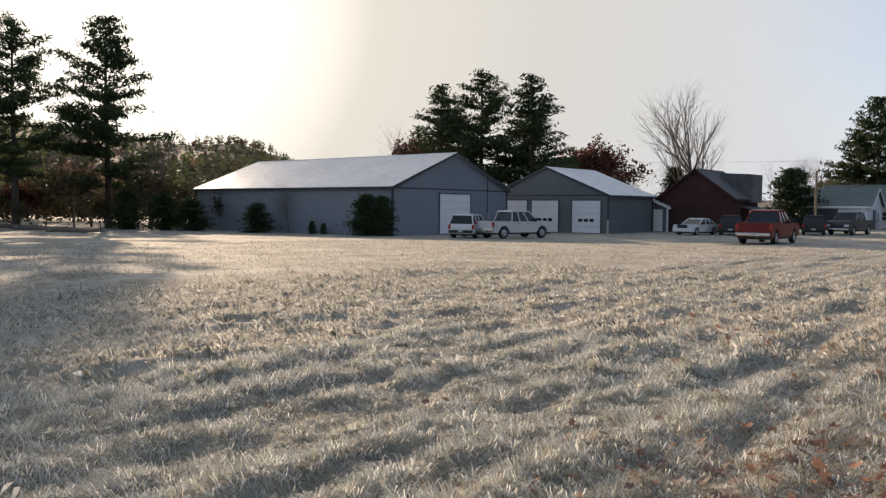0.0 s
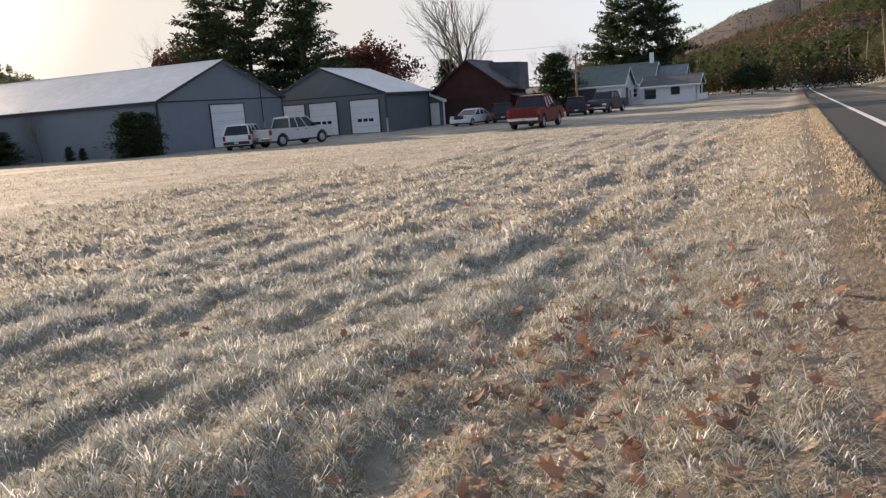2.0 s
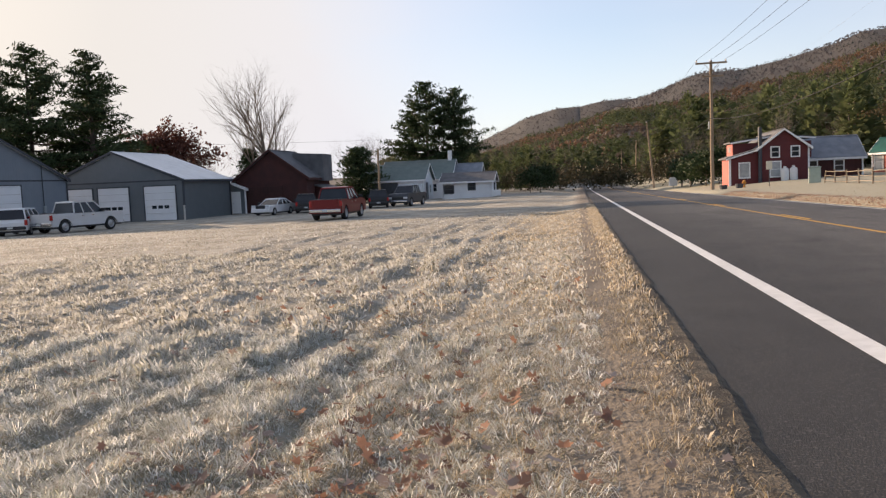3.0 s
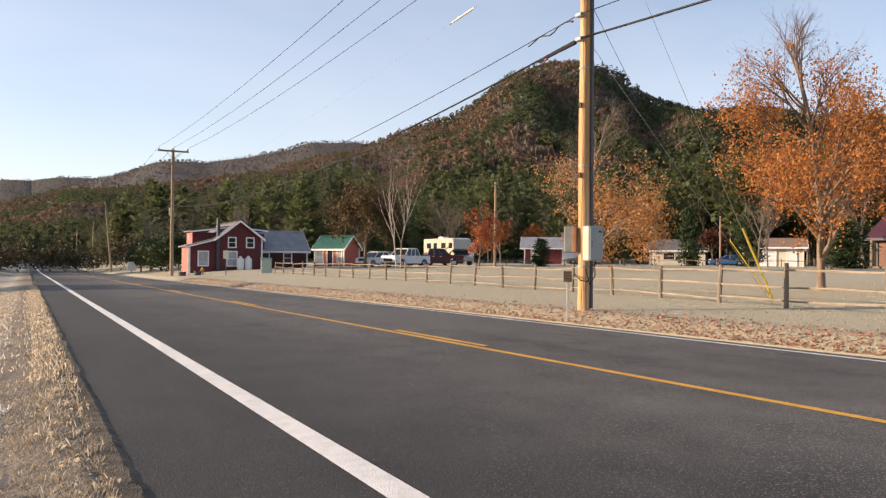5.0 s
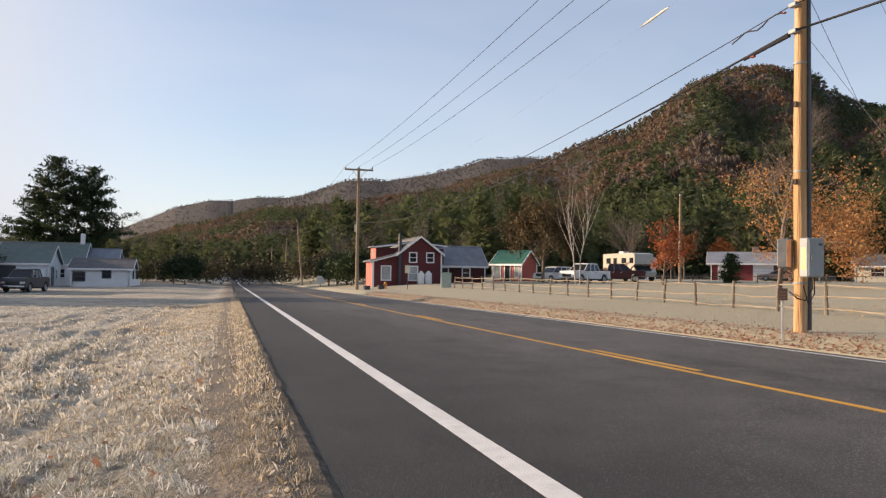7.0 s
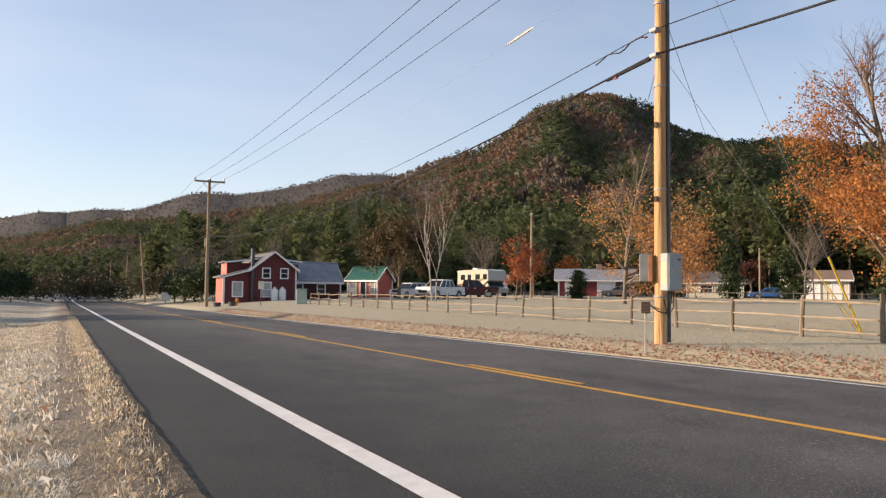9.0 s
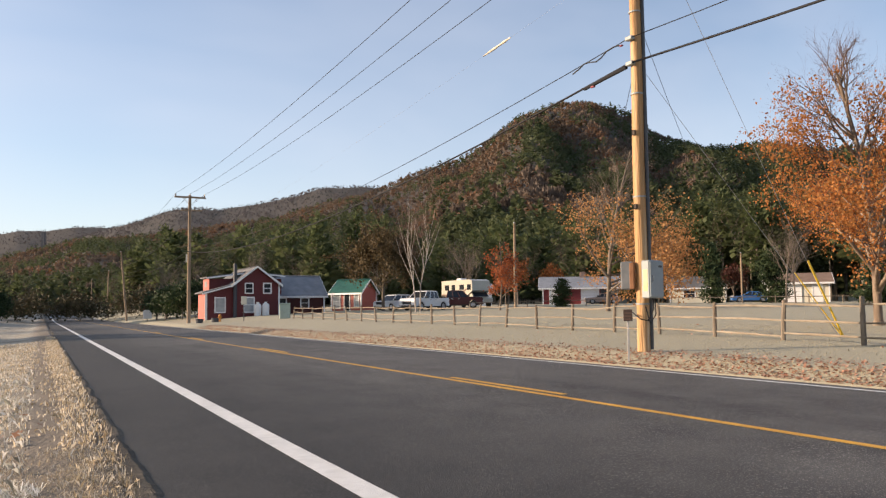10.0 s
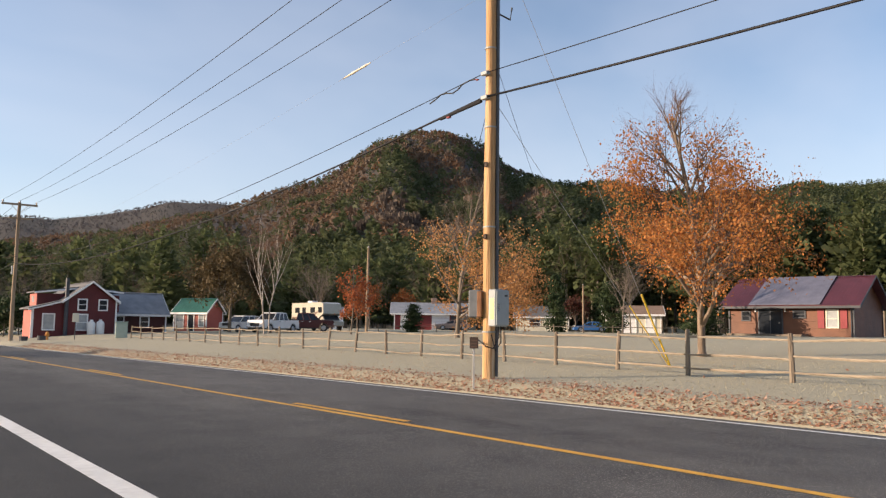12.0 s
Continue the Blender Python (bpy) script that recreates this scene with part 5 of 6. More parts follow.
# ---- fence ----
fence = thing("split_rail_fence", "weathered grey split-rail fence along the lawn", "fence", 14.5, 4.0, gz(14.5, 4.0))
rng = random.Random(5)
fy, spots = 1.75, []
while fy < 61:
    fx = float(np.interp(fy, (1.7, 9.1, 11.35, 13.95, 16.45, 21.6, 26.5, 33, 60), (14.1, 14.42, 14.65, 15.35, 15.8, 16.5, 16.85, 17.2, 17.4)))
    spots.append((fx, fy, gz(fx, fy)))
    fy += 2.46 + rng.uniform(-0.04, 0.04)
o = fence.matrix_basis.translation
tops = []
for i, (x, y, z) in enumerate(spots):
    lx, ly = rng.uniform(-0.06, 0.06), rng.uniform(-0.10, 0.10)
    if i in (17, 19):
        ly = 0.3
    h = 0.93 + rng.uniform(-0.04, 0.05)
    b = Vector((x, y, z)) - o
    part("post", MB().tube([b + Vector((0, 0, -0.3)), b + Vector((lx * 0.5, ly * 0.5, h * 0.5)), b + Vector((lx, ly, h - 0.02)), b + Vector((lx, ly, h))], [0.056, 0.052, 0.049, 0.038], 7), M_RAIL, fence)
    tops.append((b, lx, ly))
for (b0, lx0, ly0), (b1, lx1, ly1) in zip(tops, tops[1:]):
    for h in (0.14, 0.46, 0.79):
        p, q = b0 + Vector((lx0 * h, ly0 * h, h + rng.uniform(-0.05, 0.05))), b1 + Vector((lx1 * h, ly1 * h, h + rng.uniform(-0.05, 0.05)))
        mid = (p + q) / 2 + Vector((rng.uniform(-0.03, 0.03), 0, rng.uniform(-0.05, 0.03)))
        part("rail", MB().tube([p, mid, q], [0.020, 0.030, 0.020], 6), M_RAILPALE, fence)
fence2 = thing("low_rail_fence", "low distant rail fence across the lawns", "fence", 40.0, 52.0, gz(40, 52))
o = fence2.matrix_basis.translation
prev = None
for i in range(22):
    x, y = 40 + i * 2.3, 74 - i * 1.9
    b = Vector((x, y, gz(x, y))) - o
    part("post", MB().tube([b + Vector((0, 0, -0.2)), b + Vector((0, 0, 0.8))], [0.06, 0.05], 6), M_RAIL, fence2)
    if prev:
        part("rail", MB().tube([prev + Vector((0, 0, 0.6)), b + Vector((0, 0, 0.6))], 0.04, 5), M_RAIL, fence2)
    prev = b

# ---- small things by the red house ----
hx, hy = 13.5, 69.2
hyd = thing("fire_hydrant", "small orange-yellow fire hydrant in the grass", "hydrant", hx, hy, gz(hx, hy))
part("barrel", MB().lathe([(0.14, -0.05), (0.14, 0.05), (0.10, 0.07), (0.10, 0.42), (0.13, 0.45), (0.11, 0.56), (0.03, 0.62), (0.0, 0.66)], 12, "z"), M_HYDRANT, hyd, "", True)
for s in (-1, 1):
    part("outlet", MB().tube([(s * 0.08, 0, 0.36), (s * 0.17, 0, 0.36)], 0.05, 8), M_HYDRANT, hyd)
x, y = 14.55, 65.0
sg = thing("yard_sign", "small pale sign on a dark post", "sign", x, y, gz(x, y), -12)
part("post", MB().tube([(0, 0, -0.2), (0, 0, 1.95)], 0.035, 6), M_DARKTRIM, sg)
part("panel", MB().box(-0.22, 0.22, -0.05, -0.03, 1.3, 1.95, 0.01), M_CREAM, sg)
x, y = 17.2, 62.6
gb = thing("utility_cabinet", "pale green metal utility cabinet on the lawn", "utility cabinet", x, y, gz(x, y), -15)
part("body", MB().box(-0.42, 0.42, -0.4, 0.4, -0.1, 1.12, 0.03), M_CABINETGREEN, gb)
part("lid", MB().box(-0.45, 0.45, -0.43, 0.43, 1.12, 1.2, 0.02), M_CABINETGREEN, gb)
part("door", MB().box(-0.36, 0.36, -0.42, -0.402, 0.05, 1.05, 0.004), M_CABINETGREEN, gb)
for x in (17.4, 18.15):
    tk = thing("gas_tank", "white upright gas tank beside the red house", "gas tank", x + 1.0, 76.3, gz(x + 1.0, 76.3) + 0.1, 0, "gas tanks")
    part("shell", MB().lathe([(0.30, -0.15), (0.34, 0.0), (0.34, 0.85), (0.26, 1.0), (0.1, 1.08), (0.0, 1.1)], 18, "z"), M_TANK, tk, "", True)
    part("collar", MB().lathe([(0.13, 1.03), (0.13, 1.2), (0.11, 1.2), (0.11, 1.03)], 12, "z"), M_TANK, tk)
for x, y in ((11.9, 69.5), (13.0, 68.6)):
    pl = thing("planter", "small dark planter barrel by the road", "planter", x, y, gz(x, y), 0, "planters")
    part("barrel", MB().lathe([(0.0, -0.05), (0.28, -0.05), (0.34, 0.35), (0.29, 0.35), (0.27, 0.25), (0.0, 0.25)], 14, "z"), M_DARKTRIM, pl)
    part("soil", MB().lathe([(0.0, 0.30), (0.29, 0.28)], 12, "z"), M_DARKBARK, pl)
mbx = thing("mailbox", "white roadside mailbox on a post", "mailbox", 11.0, 98.0, gz(11.0, 98.0))
part("post", MB().box(-0.05, 0.05, -0.05, 0.05, -0.3, 1.0, 0.01), M_RAIL, mbx)
part("box", MB().prism([(-0.45, 0.3), (0.45, 0.3), (0.45, 1.15), (0.3, 1.3), (-0.3, 1.3), (-0.45, 1.15)], "y", -0.3, 0.3), M_WHITE, mbx)
for i in range(3):
    x = -62 - i * 7.0
    lg = thing("log", "grey fallen log at the meadow's edge", "log", x, 29.0 + i * 0.6, gz(x, 29) + 0.02, 8 + i * 5, "logs")
    part("trunk", MB().tube([(-3.6, 0, 0.14), (-1, 0.1, 0.2), (1.5, -0.1, 0.18), (3.4, 0.1, 0.24)], [0.16, 0.18, 0.17, 0.11], 8), M_BARK, lg)

# ---- trees ----
def quads_at(rs, centres, size, aspect=0.4, jitter=0.35, up=0.0):
    """Loose four-sided leaves round the centres, each turned at random."""
    n = len(centres)
    a = rs.normal(size=(n, 3)); a[:, 2] += up; a /= np.linalg.norm(a, axis=1)[:, None]
    b = np.cross(a, rs.normal(size=(n, 3))); b /= np.linalg.norm(b, axis=1)[:, None] + 1e-9
    s = size * rs.uniform(1 - jitter, 1 + jitter, (n, 1))
    a, b = a * s * 0.5, b * s * 0.5 * aspect
    V = np.stack([centres - a, centres + b * 1.0, centres + a, centres - b], 1).reshape(-1, 3)
    return V, np.arange(4 * n).reshape(-1, 4)


def pine_crown(rs, h, base=0.18, width=0.26, dense=1.0, size=0.55, slim=1.0, gap=1.0):
    """Centres of needle tufts and the boughs of a tall pine with uneven tiers."""
    boughs, cs = [], []
    z = h * base
    while z < h * 0.985:
        u = (z - h * base) / (h * (1 - base))
        reach = h * width * (1 - u) ** 0.75 * (0.55 + 0.45 * min(1, u * 5)) * slim + 0.25
        for k in range(rs.randint(3, 6)):
            w, L = rs.uniform(0, 2 * math.pi), reach * rs.uniform(0.45, 1.15)
            rise = rs.uniform(-0.12, 0.22) + 0.5 * u
            d = np.array([math.cos(w), math.sin(w), rise])
            p = np.array([0, 0, z])
            tip = p + d * L
            boughs.append((p, p + d * L * 0.55 + [0, 0, -0.04 * L], tip, 0.012 * h * (1 - u) * 0.5 + 0.012))
            n = max(3, int(L * 3.2 * dense))
            for q in np.linspace(0.3, 1.02, n):
                c = p + d * L * q + rs.normal(size=3) * [0.22, 0.22, 0.09] * (0.5 + 0.12 * L)
                m = max(3, int(7 * dense))
                cs.append(c + rs.normal(size=(m, 3)) * [0.34, 0.34, 0.13])
        z += rs.uniform(0.32, 0.62) * (h / 16) * gap * (1.15 - 0.5 * u if gap > 1 else 1)
    return boughs, np.concatenate(cs)


def pine_meshes(seed, h, base=0.18, width=0.26, dense=1.0, size=0.55, mat=None, slim=1.0, gap=1.0):
    rs = np.random.RandomState(seed)
    boughs, cs = pine_crown(rs, h, base, width, dense, size, slim, gap)
    t = MB().tube([(0.05 * h * 0.05 * math.sin(i), 0, -0.4 + (h + 0.3) * i / 7) for i in range(8)], [0.017 * h * (1 - i / 7.6) + 0.02 for i in range(8)], 8)
    for a, b, c, r in boughs if dense > 0.6 else ():
        t.tube([a, b, c], [r, r * 0.6, 0.006], 4, False)
    V, F = quads_at(rs, cs, size, 0.28, up=0.25)
    return t.mesh("trunk", M_DARKBARK, True), soup("crown", V, F, mat or M_NEEDLES)


def grow(rs, mb, tw, tips, p, d, L, r, lev, last, spread, lift, kids, low0, reach=1.0):
    pts, rad, q, dd = [p], [r], np.array(p, float), np.array(d, float)
    for i in range(3):
        dd = dd + rs.normal(size=3) * 0.10 + [0, 0, lift]
        dd /= np.linalg.norm(dd)
        q = q + dd * L / 3
        pts.append(q.copy()); rad.append(r * (1 - 0.22 * (i + 1)))
    (mb if lev < 2 else tw).tube(pts, rad, 6 if lev < 2 else 4 if lev < 3 else 3, False)
    if lev >= last - 1 - (low0 < 0.14):
        for s in np.linspace(0.25, 1, 4):
            i = min(2, int(s * 3)); f = s * 3 - i
            tips.append(pts[i] * (1 - f) + pts[i + 1] * f)
    if lev < last:
        n = kids[min(lev, len(kids) - 1)]
        for k in range(n):
            s = 0.35 + 0.65 * (k + rs.uniform(0.2, 0.9)) / n if lev else low0 + (0.98 - low0) * ((k + rs.uniform(0, 0.9)) / n) ** (1.0 if reach == 1.0 else 1.35)
            i = min(2, int(s * 3)); f = s * 3 - i
            o = np.array(pts[i]) * (1 - f) + np.array(pts[i + 1]) * f
            side = np.cross(dd, rs.normal(size=3)); side /= np.linalg.norm(side)
            a = spread * rs.uniform(0.7, 1.3) * (1.0 if lev or reach == 1.0 else 1.9 - 1.1 * s)
            nd = dd * math.cos(a) + side * math.sin(a)
            grow(rs, mb, tw, tips, o, nd, L * rs.uniform(0.5, 0.72) * (1.0 if lev else reach * (1.25 - 0.55 * s if reach == 1.0 else 1.5 - 1.05 * s)), rad[i] * 0.52, lev + 1, last, spread, lift, kids, low0)


def broadleaf_meshes(seed, h, bark, leaf=None, leaves=0, size=0.2, last=4, spread=0.6, lift=0.06, kids=(9, 5, 4, 3), r0=None, low=False, ball=1.0, stem=0.62, low0=0.30, twig=None, reach=1.0):
    rs = np.random.RandomState(seed)
    mb, tw, tips = MB(), MB(), []
    r0 = r0 or 0.018 * h
    mb.tube([(0, 0, -0.3), (0, 0, 0.15)], [r0 * 1.5, r0 * 1.05], 8, False)
    grow(rs, mb, tw, tips, np.array([0, 0, 0.1]), np.array([0.02, 0, 1.0]), h * stem, r0, 0, last, spread, lift, kids, low0, reach)
    trunk, twigs = mb.mesh("trunk", bark, True), tw.mesh("twigs", twig or bark, False)
    if not leaves:
        return trunk, None, twigs
    tips = np.array(tips)
    if low:
        fade = np.clip((h * low - tips[:, 2]) / (h * 0.5), 0, 1)
        tips = tips[rs.uniform(size=len(tips)) < fade]
    c = tips[rs.randint(0, len(tips), leaves)] + rs.normal(size=(leaves, 3)) * 0.16 * ball
    V, F = quads_at(rs, c, size, 0.75)
    return trunk, soup("crown", V, F, leaf), twigs


def plant(name, label, meshes, x, y, rz=0, s=1.0, z=None, group="trees", sz=None, category="tree"):
    t = thing(name, label, category, x, y, (gz(x, y) + float(hill(np.array(x), np.array(y)))) if z is None else z, rz, group)
    t.scale = (s, s, sz or s)
    part("trunk", meshes[0], None, t)
    if meshes[1]:
        part("crown", meshes[1], None, t)
    if len(meshes) > 2:
        part("branchwork", meshes[2], None, t, "fine bare twigs")
    return t


PINES = [pine_meshes(11, 19, 0.20, 0.38, 1.5, 0.50, gap=1.45), pine_meshes(12, 19, 0.12, 0.33, 1.3, 0.55, gap=1.5), pine_meshes(13, 19, 0.26, 0.40, 1.5, 0.50, gap=1.6), pine_meshes(14, 15.5, 0.10, 0.46, 1.3, 0.52, gap=1.15)]
# meadow side
plant("pine_tree", "tall dark pine with layered uneven boughs", PINES[2], -77.5, 31.0, 20, 1.02)
plant("pine_tree", "tall dark pine with layered uneven boughs", PINES[0], -74.3, 38.3, 80, 1.08)
plant("pine_tree", "dark pine at the meadow's edge", PINES[1], -84.0, 30.0, 130, 0.9)
plant("pine_tree", "dark pine at the meadow's edge", PINES[2], -88.0, 24.0, 10, 1.0)
plant("pine_tree", "dark pine behind the long barn", PINES[1], -57.8, 69.3, 40, 1.08, sz=0.86)
plant("pine_tree", "dark pine behind the long barn", PINES[0], -54.3, 72.2, 170, 1.05, sz=0.95)
plant("pine_tree", "dark pine behind the garage barn", PINES[1], -49.4, 75.0, 260, 1.12, sz=0.92)
plant("pine_tree", "dark pine behind the long barn", PINES[2], -60.3, 75.4, 200, 0.95, sz=0.78)
plant("pine_tree", "dark pine behind the garage barn", PINES[0], -52.0, 79.5, 300, 0.95, sz=0.74)
plant("pine_tree", "broad dark pine behind the white houses", PINES[3], -22.6, 119.0, 60, 1.12)
plant("pine_tree", "broad dark pine behind the white houses", PINES[3], -18.6, 120.5, 200, 1.05)
plant("pine_tree", "dark pine behind the white houses", PINES[0], -25.5, 122.0, 20, 0.72)
SPRUCE = pine_meshes(21, 6.0, 0.02, 0.30, 1.3, 0.42)
plant("evergreen_tree", "bushy dark evergreen beside the white outbuilding", SPRUCE, -27.4, 97.5, 0, 1.75, sz=1.15)
plant("evergreen_tree", "small dark evergreen behind the red barn", SPRUCE, -38.8, 90.0, 70, 1.1, sz=1.2)
plant("evergreen_shrub", "dark evergreen shrub against the barn wall", SPRUCE, -43.7, 43.2, 30, 0.85, sz=0.52, group="shrubs", category="shrub")
plant("evergreen_shrub", "dark evergreen shrub against the barn wall", SPRUCE, -42.4, 43.6, 100, 0.62, sz=0.50, group="shrubs", category="shrub")
for x, y, s, h in ((-56.5, 42.5, 0.8, 0.42), (-64.5, 41.0, 1.0, 0.5), (-67.5, 40.0, 1.0, 0.55), (-51.0, 44.0, 0.22, 0.18), (-49.6, 44.0, 0.18, 0.15), (-70.5, 38.0, 0.9, 0.6)):
    plant("evergreen_shrub", "dark shrub against the barn's long wall", SPRUCE, x, y, x * 7, s, sz=h, group="shrubs", category="shrub")
BARE = broadleaf_meshes(31, 13.5, M_BARK, last=4, spread=0.50, lift=0.10, kids=(13, 7, 5, 3), stem=0.58, r0=0.26, low0=0.12)
BARE2 = broadleaf_meshes(32, 11, M_BARK, last=3, spread=0.5, lift=0.08, kids=(12, 7, 4), stem=0.62, r0=0.12)
plant("bare_tree", "bare grey maple with upswept limbs", BARE, -35.4, 87.6, 0, 1.25)
for x, y, s in ((-29.0, 108.0, 0.9), (-44.0, 105.0, 0.95), (-78.0, 86.0, 1.35), (-47.0, 94.0, 0.7), (-34.5, 118.0, 0.8), (-71.5, 41.0, 0.95), (-82.0, 40.5, 1.1), (-54.5, 44.4, 0.42), (-92.0, 96.0, 0.85), (-110.0, 120.0, 1.0), (-101.0, 118.0, 0.9)):
    plant("bare_tree", "slim bare grey tree", BARE2, x, y, x * 11, s)
OAK = broadleaf_meshes(33, 9.5, M_BARK, M_DARKRED, 7500, 0.32, last=3, spread=0.7, lift=0.03, kids=(10, 6, 5), ball=2.2)
plant("oak_tree", "round oak with dark red-brown leaves", OAK, -52.0, 97.0, 0, 1.2)
plant("oak_tree", "rusty oak beside the dark pines", OAK, -76.5, 87.5, 90, 1.35)
plant("oak_tree", "small oak with red-brown leaves", OAK, -82.5, 33.5, 90, 0.45)
BRUSH = broadleaf_meshes(34, 4.2, M_BARK, M_UNDER, 900, 0.3, last=3, spread=0.8, lift=0.04, kids=(10, 6, 4), ball=2.0, stem=0.7)
for i in range(16):
    a = 52 + i * 1.6
    r = 86 + 6 * math.sin(i * 2.3)
    plant("bush", "tangled brown bush at the meadow's edge", BRUSH, -math.sin(radians(a)) * r, math.cos(radians(a)) * r, i * 50, 0.9 + 0.4 * math.sin(i * 1.7), group="bushes", category="bush")

# lawn side
MAPLE = broadleaf_meshes(41, 9.2, M_PALEBARK, M_ORANGE, 23000, 0.088, reach=0.47, last=4, spread=0.56, lift=0.042, kids=(30, 6, 4, 3), r0=0.16, low=0.90, ball=0.85, stem=0.92, low0=0.10, twig=surf("maple_twigs", (0.09, 0.050, 0.036), (0.16, 0.095, 0.065), 5, 0.9))
plant("maple_tree", "young maple with thinning orange leaves", MAPLE, 23.1, 17.1, 0, 0.90, sz=0.95)
BEECH = broadleaf_meshes(42, 13.0, M_BARK, M_TANLEAF, 9000, 0.16, reach=0.42, last=4, spread=0.6, lift=0.06, kids=(26, 6, 4, 3), r0=0.16, low=0.66, ball=1.4, stem=0.9, low0=0.07)
plant("beech_tree", "half-bare tree with tan-orange lower leaves", BEECH, 35.4, 45.6, 0, 1.0)
SAP = broadleaf_meshes(43, 6.4, M_BARK, M_REDLEAF, 1700, 0.2, last=3, spread=0.6, lift=0.06, kids=(16, 6, 4), r0=0.08, ball=1.2, low=0.9, stem=0.92, reach=0.36, low0=0.15)
plant("sapling", "slim sapling with red-brown leaves", SAP, 35.7, 60.7, 0, 1.0)
BIRCH = broadleaf_meshes(44, 9.0, M_BIRCH, last=3, spread=0.45, lift=0.06, kids=(11, 5, 4), r0=0.07, stem=0.8, twig=surf("birch_twigs", (0.10, 0.06, 0.045), (0.17, 0.11, 0.085), 5, 0.9))
plant("birch_tree", "bare white birch with fine twigs", BIRCH, 29.7, 65.1, 0, 1.0)
plant("birch_tree", "bare white birch with fine twigs", BIRCH, 30.2, 65.3, 140, 0.97)
BIGBUSH = broadleaf_meshes(45, 8.4, M_BARK, M_BROWNLEAF, 13000, 0.24, last=4, spread=0.75, lift=0.03, kids=(11, 6, 4, 3), ball=1.6, r0=0.2, stem=0.6)
plant("crab_apple_tree", "wide dull brown-leaved fruit tree", BIGBUSH, 32.3, 79.0, 0, 1.0)
plant("evergreen_shrub", "dark green conical shrub on the lawn", SPRUCE, 46.9, 67.2, 0, 0.62, sz=0.46, group="shrubs", category="shrub")
for x, y, s, h in ((64.5, 64.5, 0.8, 1.05), (68.5, 60.0, 0.9, 0.95), (58.0, 41.0, 1.0, 0.62), (94.0, 84.0, 1.0, 1.0)):
    plant("spruce_tree", "small dark spruce beyond the lawn", SPRUCE, x, y, x * 13, s, sz=h)
for x, y, s in ((58.5, 50.0, 0.75), (61.5, 51.5, 0.65), (76.0, 84.0, 0.6), (52.0, 96.0, 0.8), (40.0, 100.0, 0.9), (62.0, 103.0, 0.8), (24.0, 96.0, 0.8), (14.5, 110.0, 0.7), (18.0, 112.0, 0.75), (47.5, 88.0, 0.85), (12.6, 103.0, 0.75)):
    plant("bare_tree", "slim bare grey-brown tree", BARE2, x, y, x * 17, s)
lean = plant("bare_tree", "leaning bare tree with pale trunk", BARE2, 61.0, 41.5, 40, 0.75)
ORB = broadleaf_meshes(46, 6.5, M_BARK, M_RUSTOAK, 2200, 0.24, last=3, spread=0.6, lift=0.05, kids=(10, 6, 4), ball=1.6)
plant("orange_tree_crown", "small rusty orange oak at the wood's edge", ORB, 66.0, 106.0, 0, 1.05, category="tree")
plant("orange_tree_crown", "small rusty orange oak at the wood's edge", ORB, 72.0, 104.0, 60, 0.9, category="tree")
RED2 = broadleaf_meshes(47, 5.0, M_BARK, M_DARKRED, 1500, 0.28, last=3, spread=0.65, lift=0.04, kids=(10, 6, 4), ball=1.5)
plant("red_tree", "small dark red-leaved tree on the far lawn", RED2, 90.4, 85.6, 0, 1.1)
HEDGE = broadleaf_meshes(48, 2.6, M_BARK, M_NEEDLES, 2600, 0.22, last=3, spread=0.9, lift=0.0, kids=(12, 7, 4), ball=1.6, stem=0.7)
for x, y in ((13.6, 90.0), (15.2, 91.5), (12.6, 95.0), (16.6, 92.0), (14.0, 96.0), (12.4, 101.0), (13.8, 103.0), (-5.5, 112.0), (-7.0, 114.0)):
    plant("hedge_bush", "dense dark green rounded hedge bush", HEDGE, x, y, x * 40, 1.35, group="hedges", category="hedge")

# ---- woods on the hills ----
def tile(V, F, M, shift):
    """Copies of one small tree, turned, scaled and set down, as one set of arrays."""
    n, k = len(M), len(V)
    c, s = np.cos(M[:, 0]), np.sin(M[:, 0])
    x = (V[None, :, 0] * c[:, None] - V[None, :, 1] * s[:, None]) * M[:, 1:2]
    y = (V[None, :, 0] * s[:, None] + V[None, :, 1] * c[:, None]) * M[:, 1:2]
    z = V[None, :, 2] * M[:, 2:3]
    out = np.stack([x, y, z], -1) + shift[:, None, :]
    return out.reshape(-1, 3), (F[None] + (np.arange(n) * k)[:, None, None]).reshape(-1, F.shape[1])


def fan(V, F, c, along, across):
    k = len(V)
    V += [c - along, c - across + along * 0.1, c + along, c + across + along * 0.1]
    F.append((k, k + 1, k + 2, k + 3))


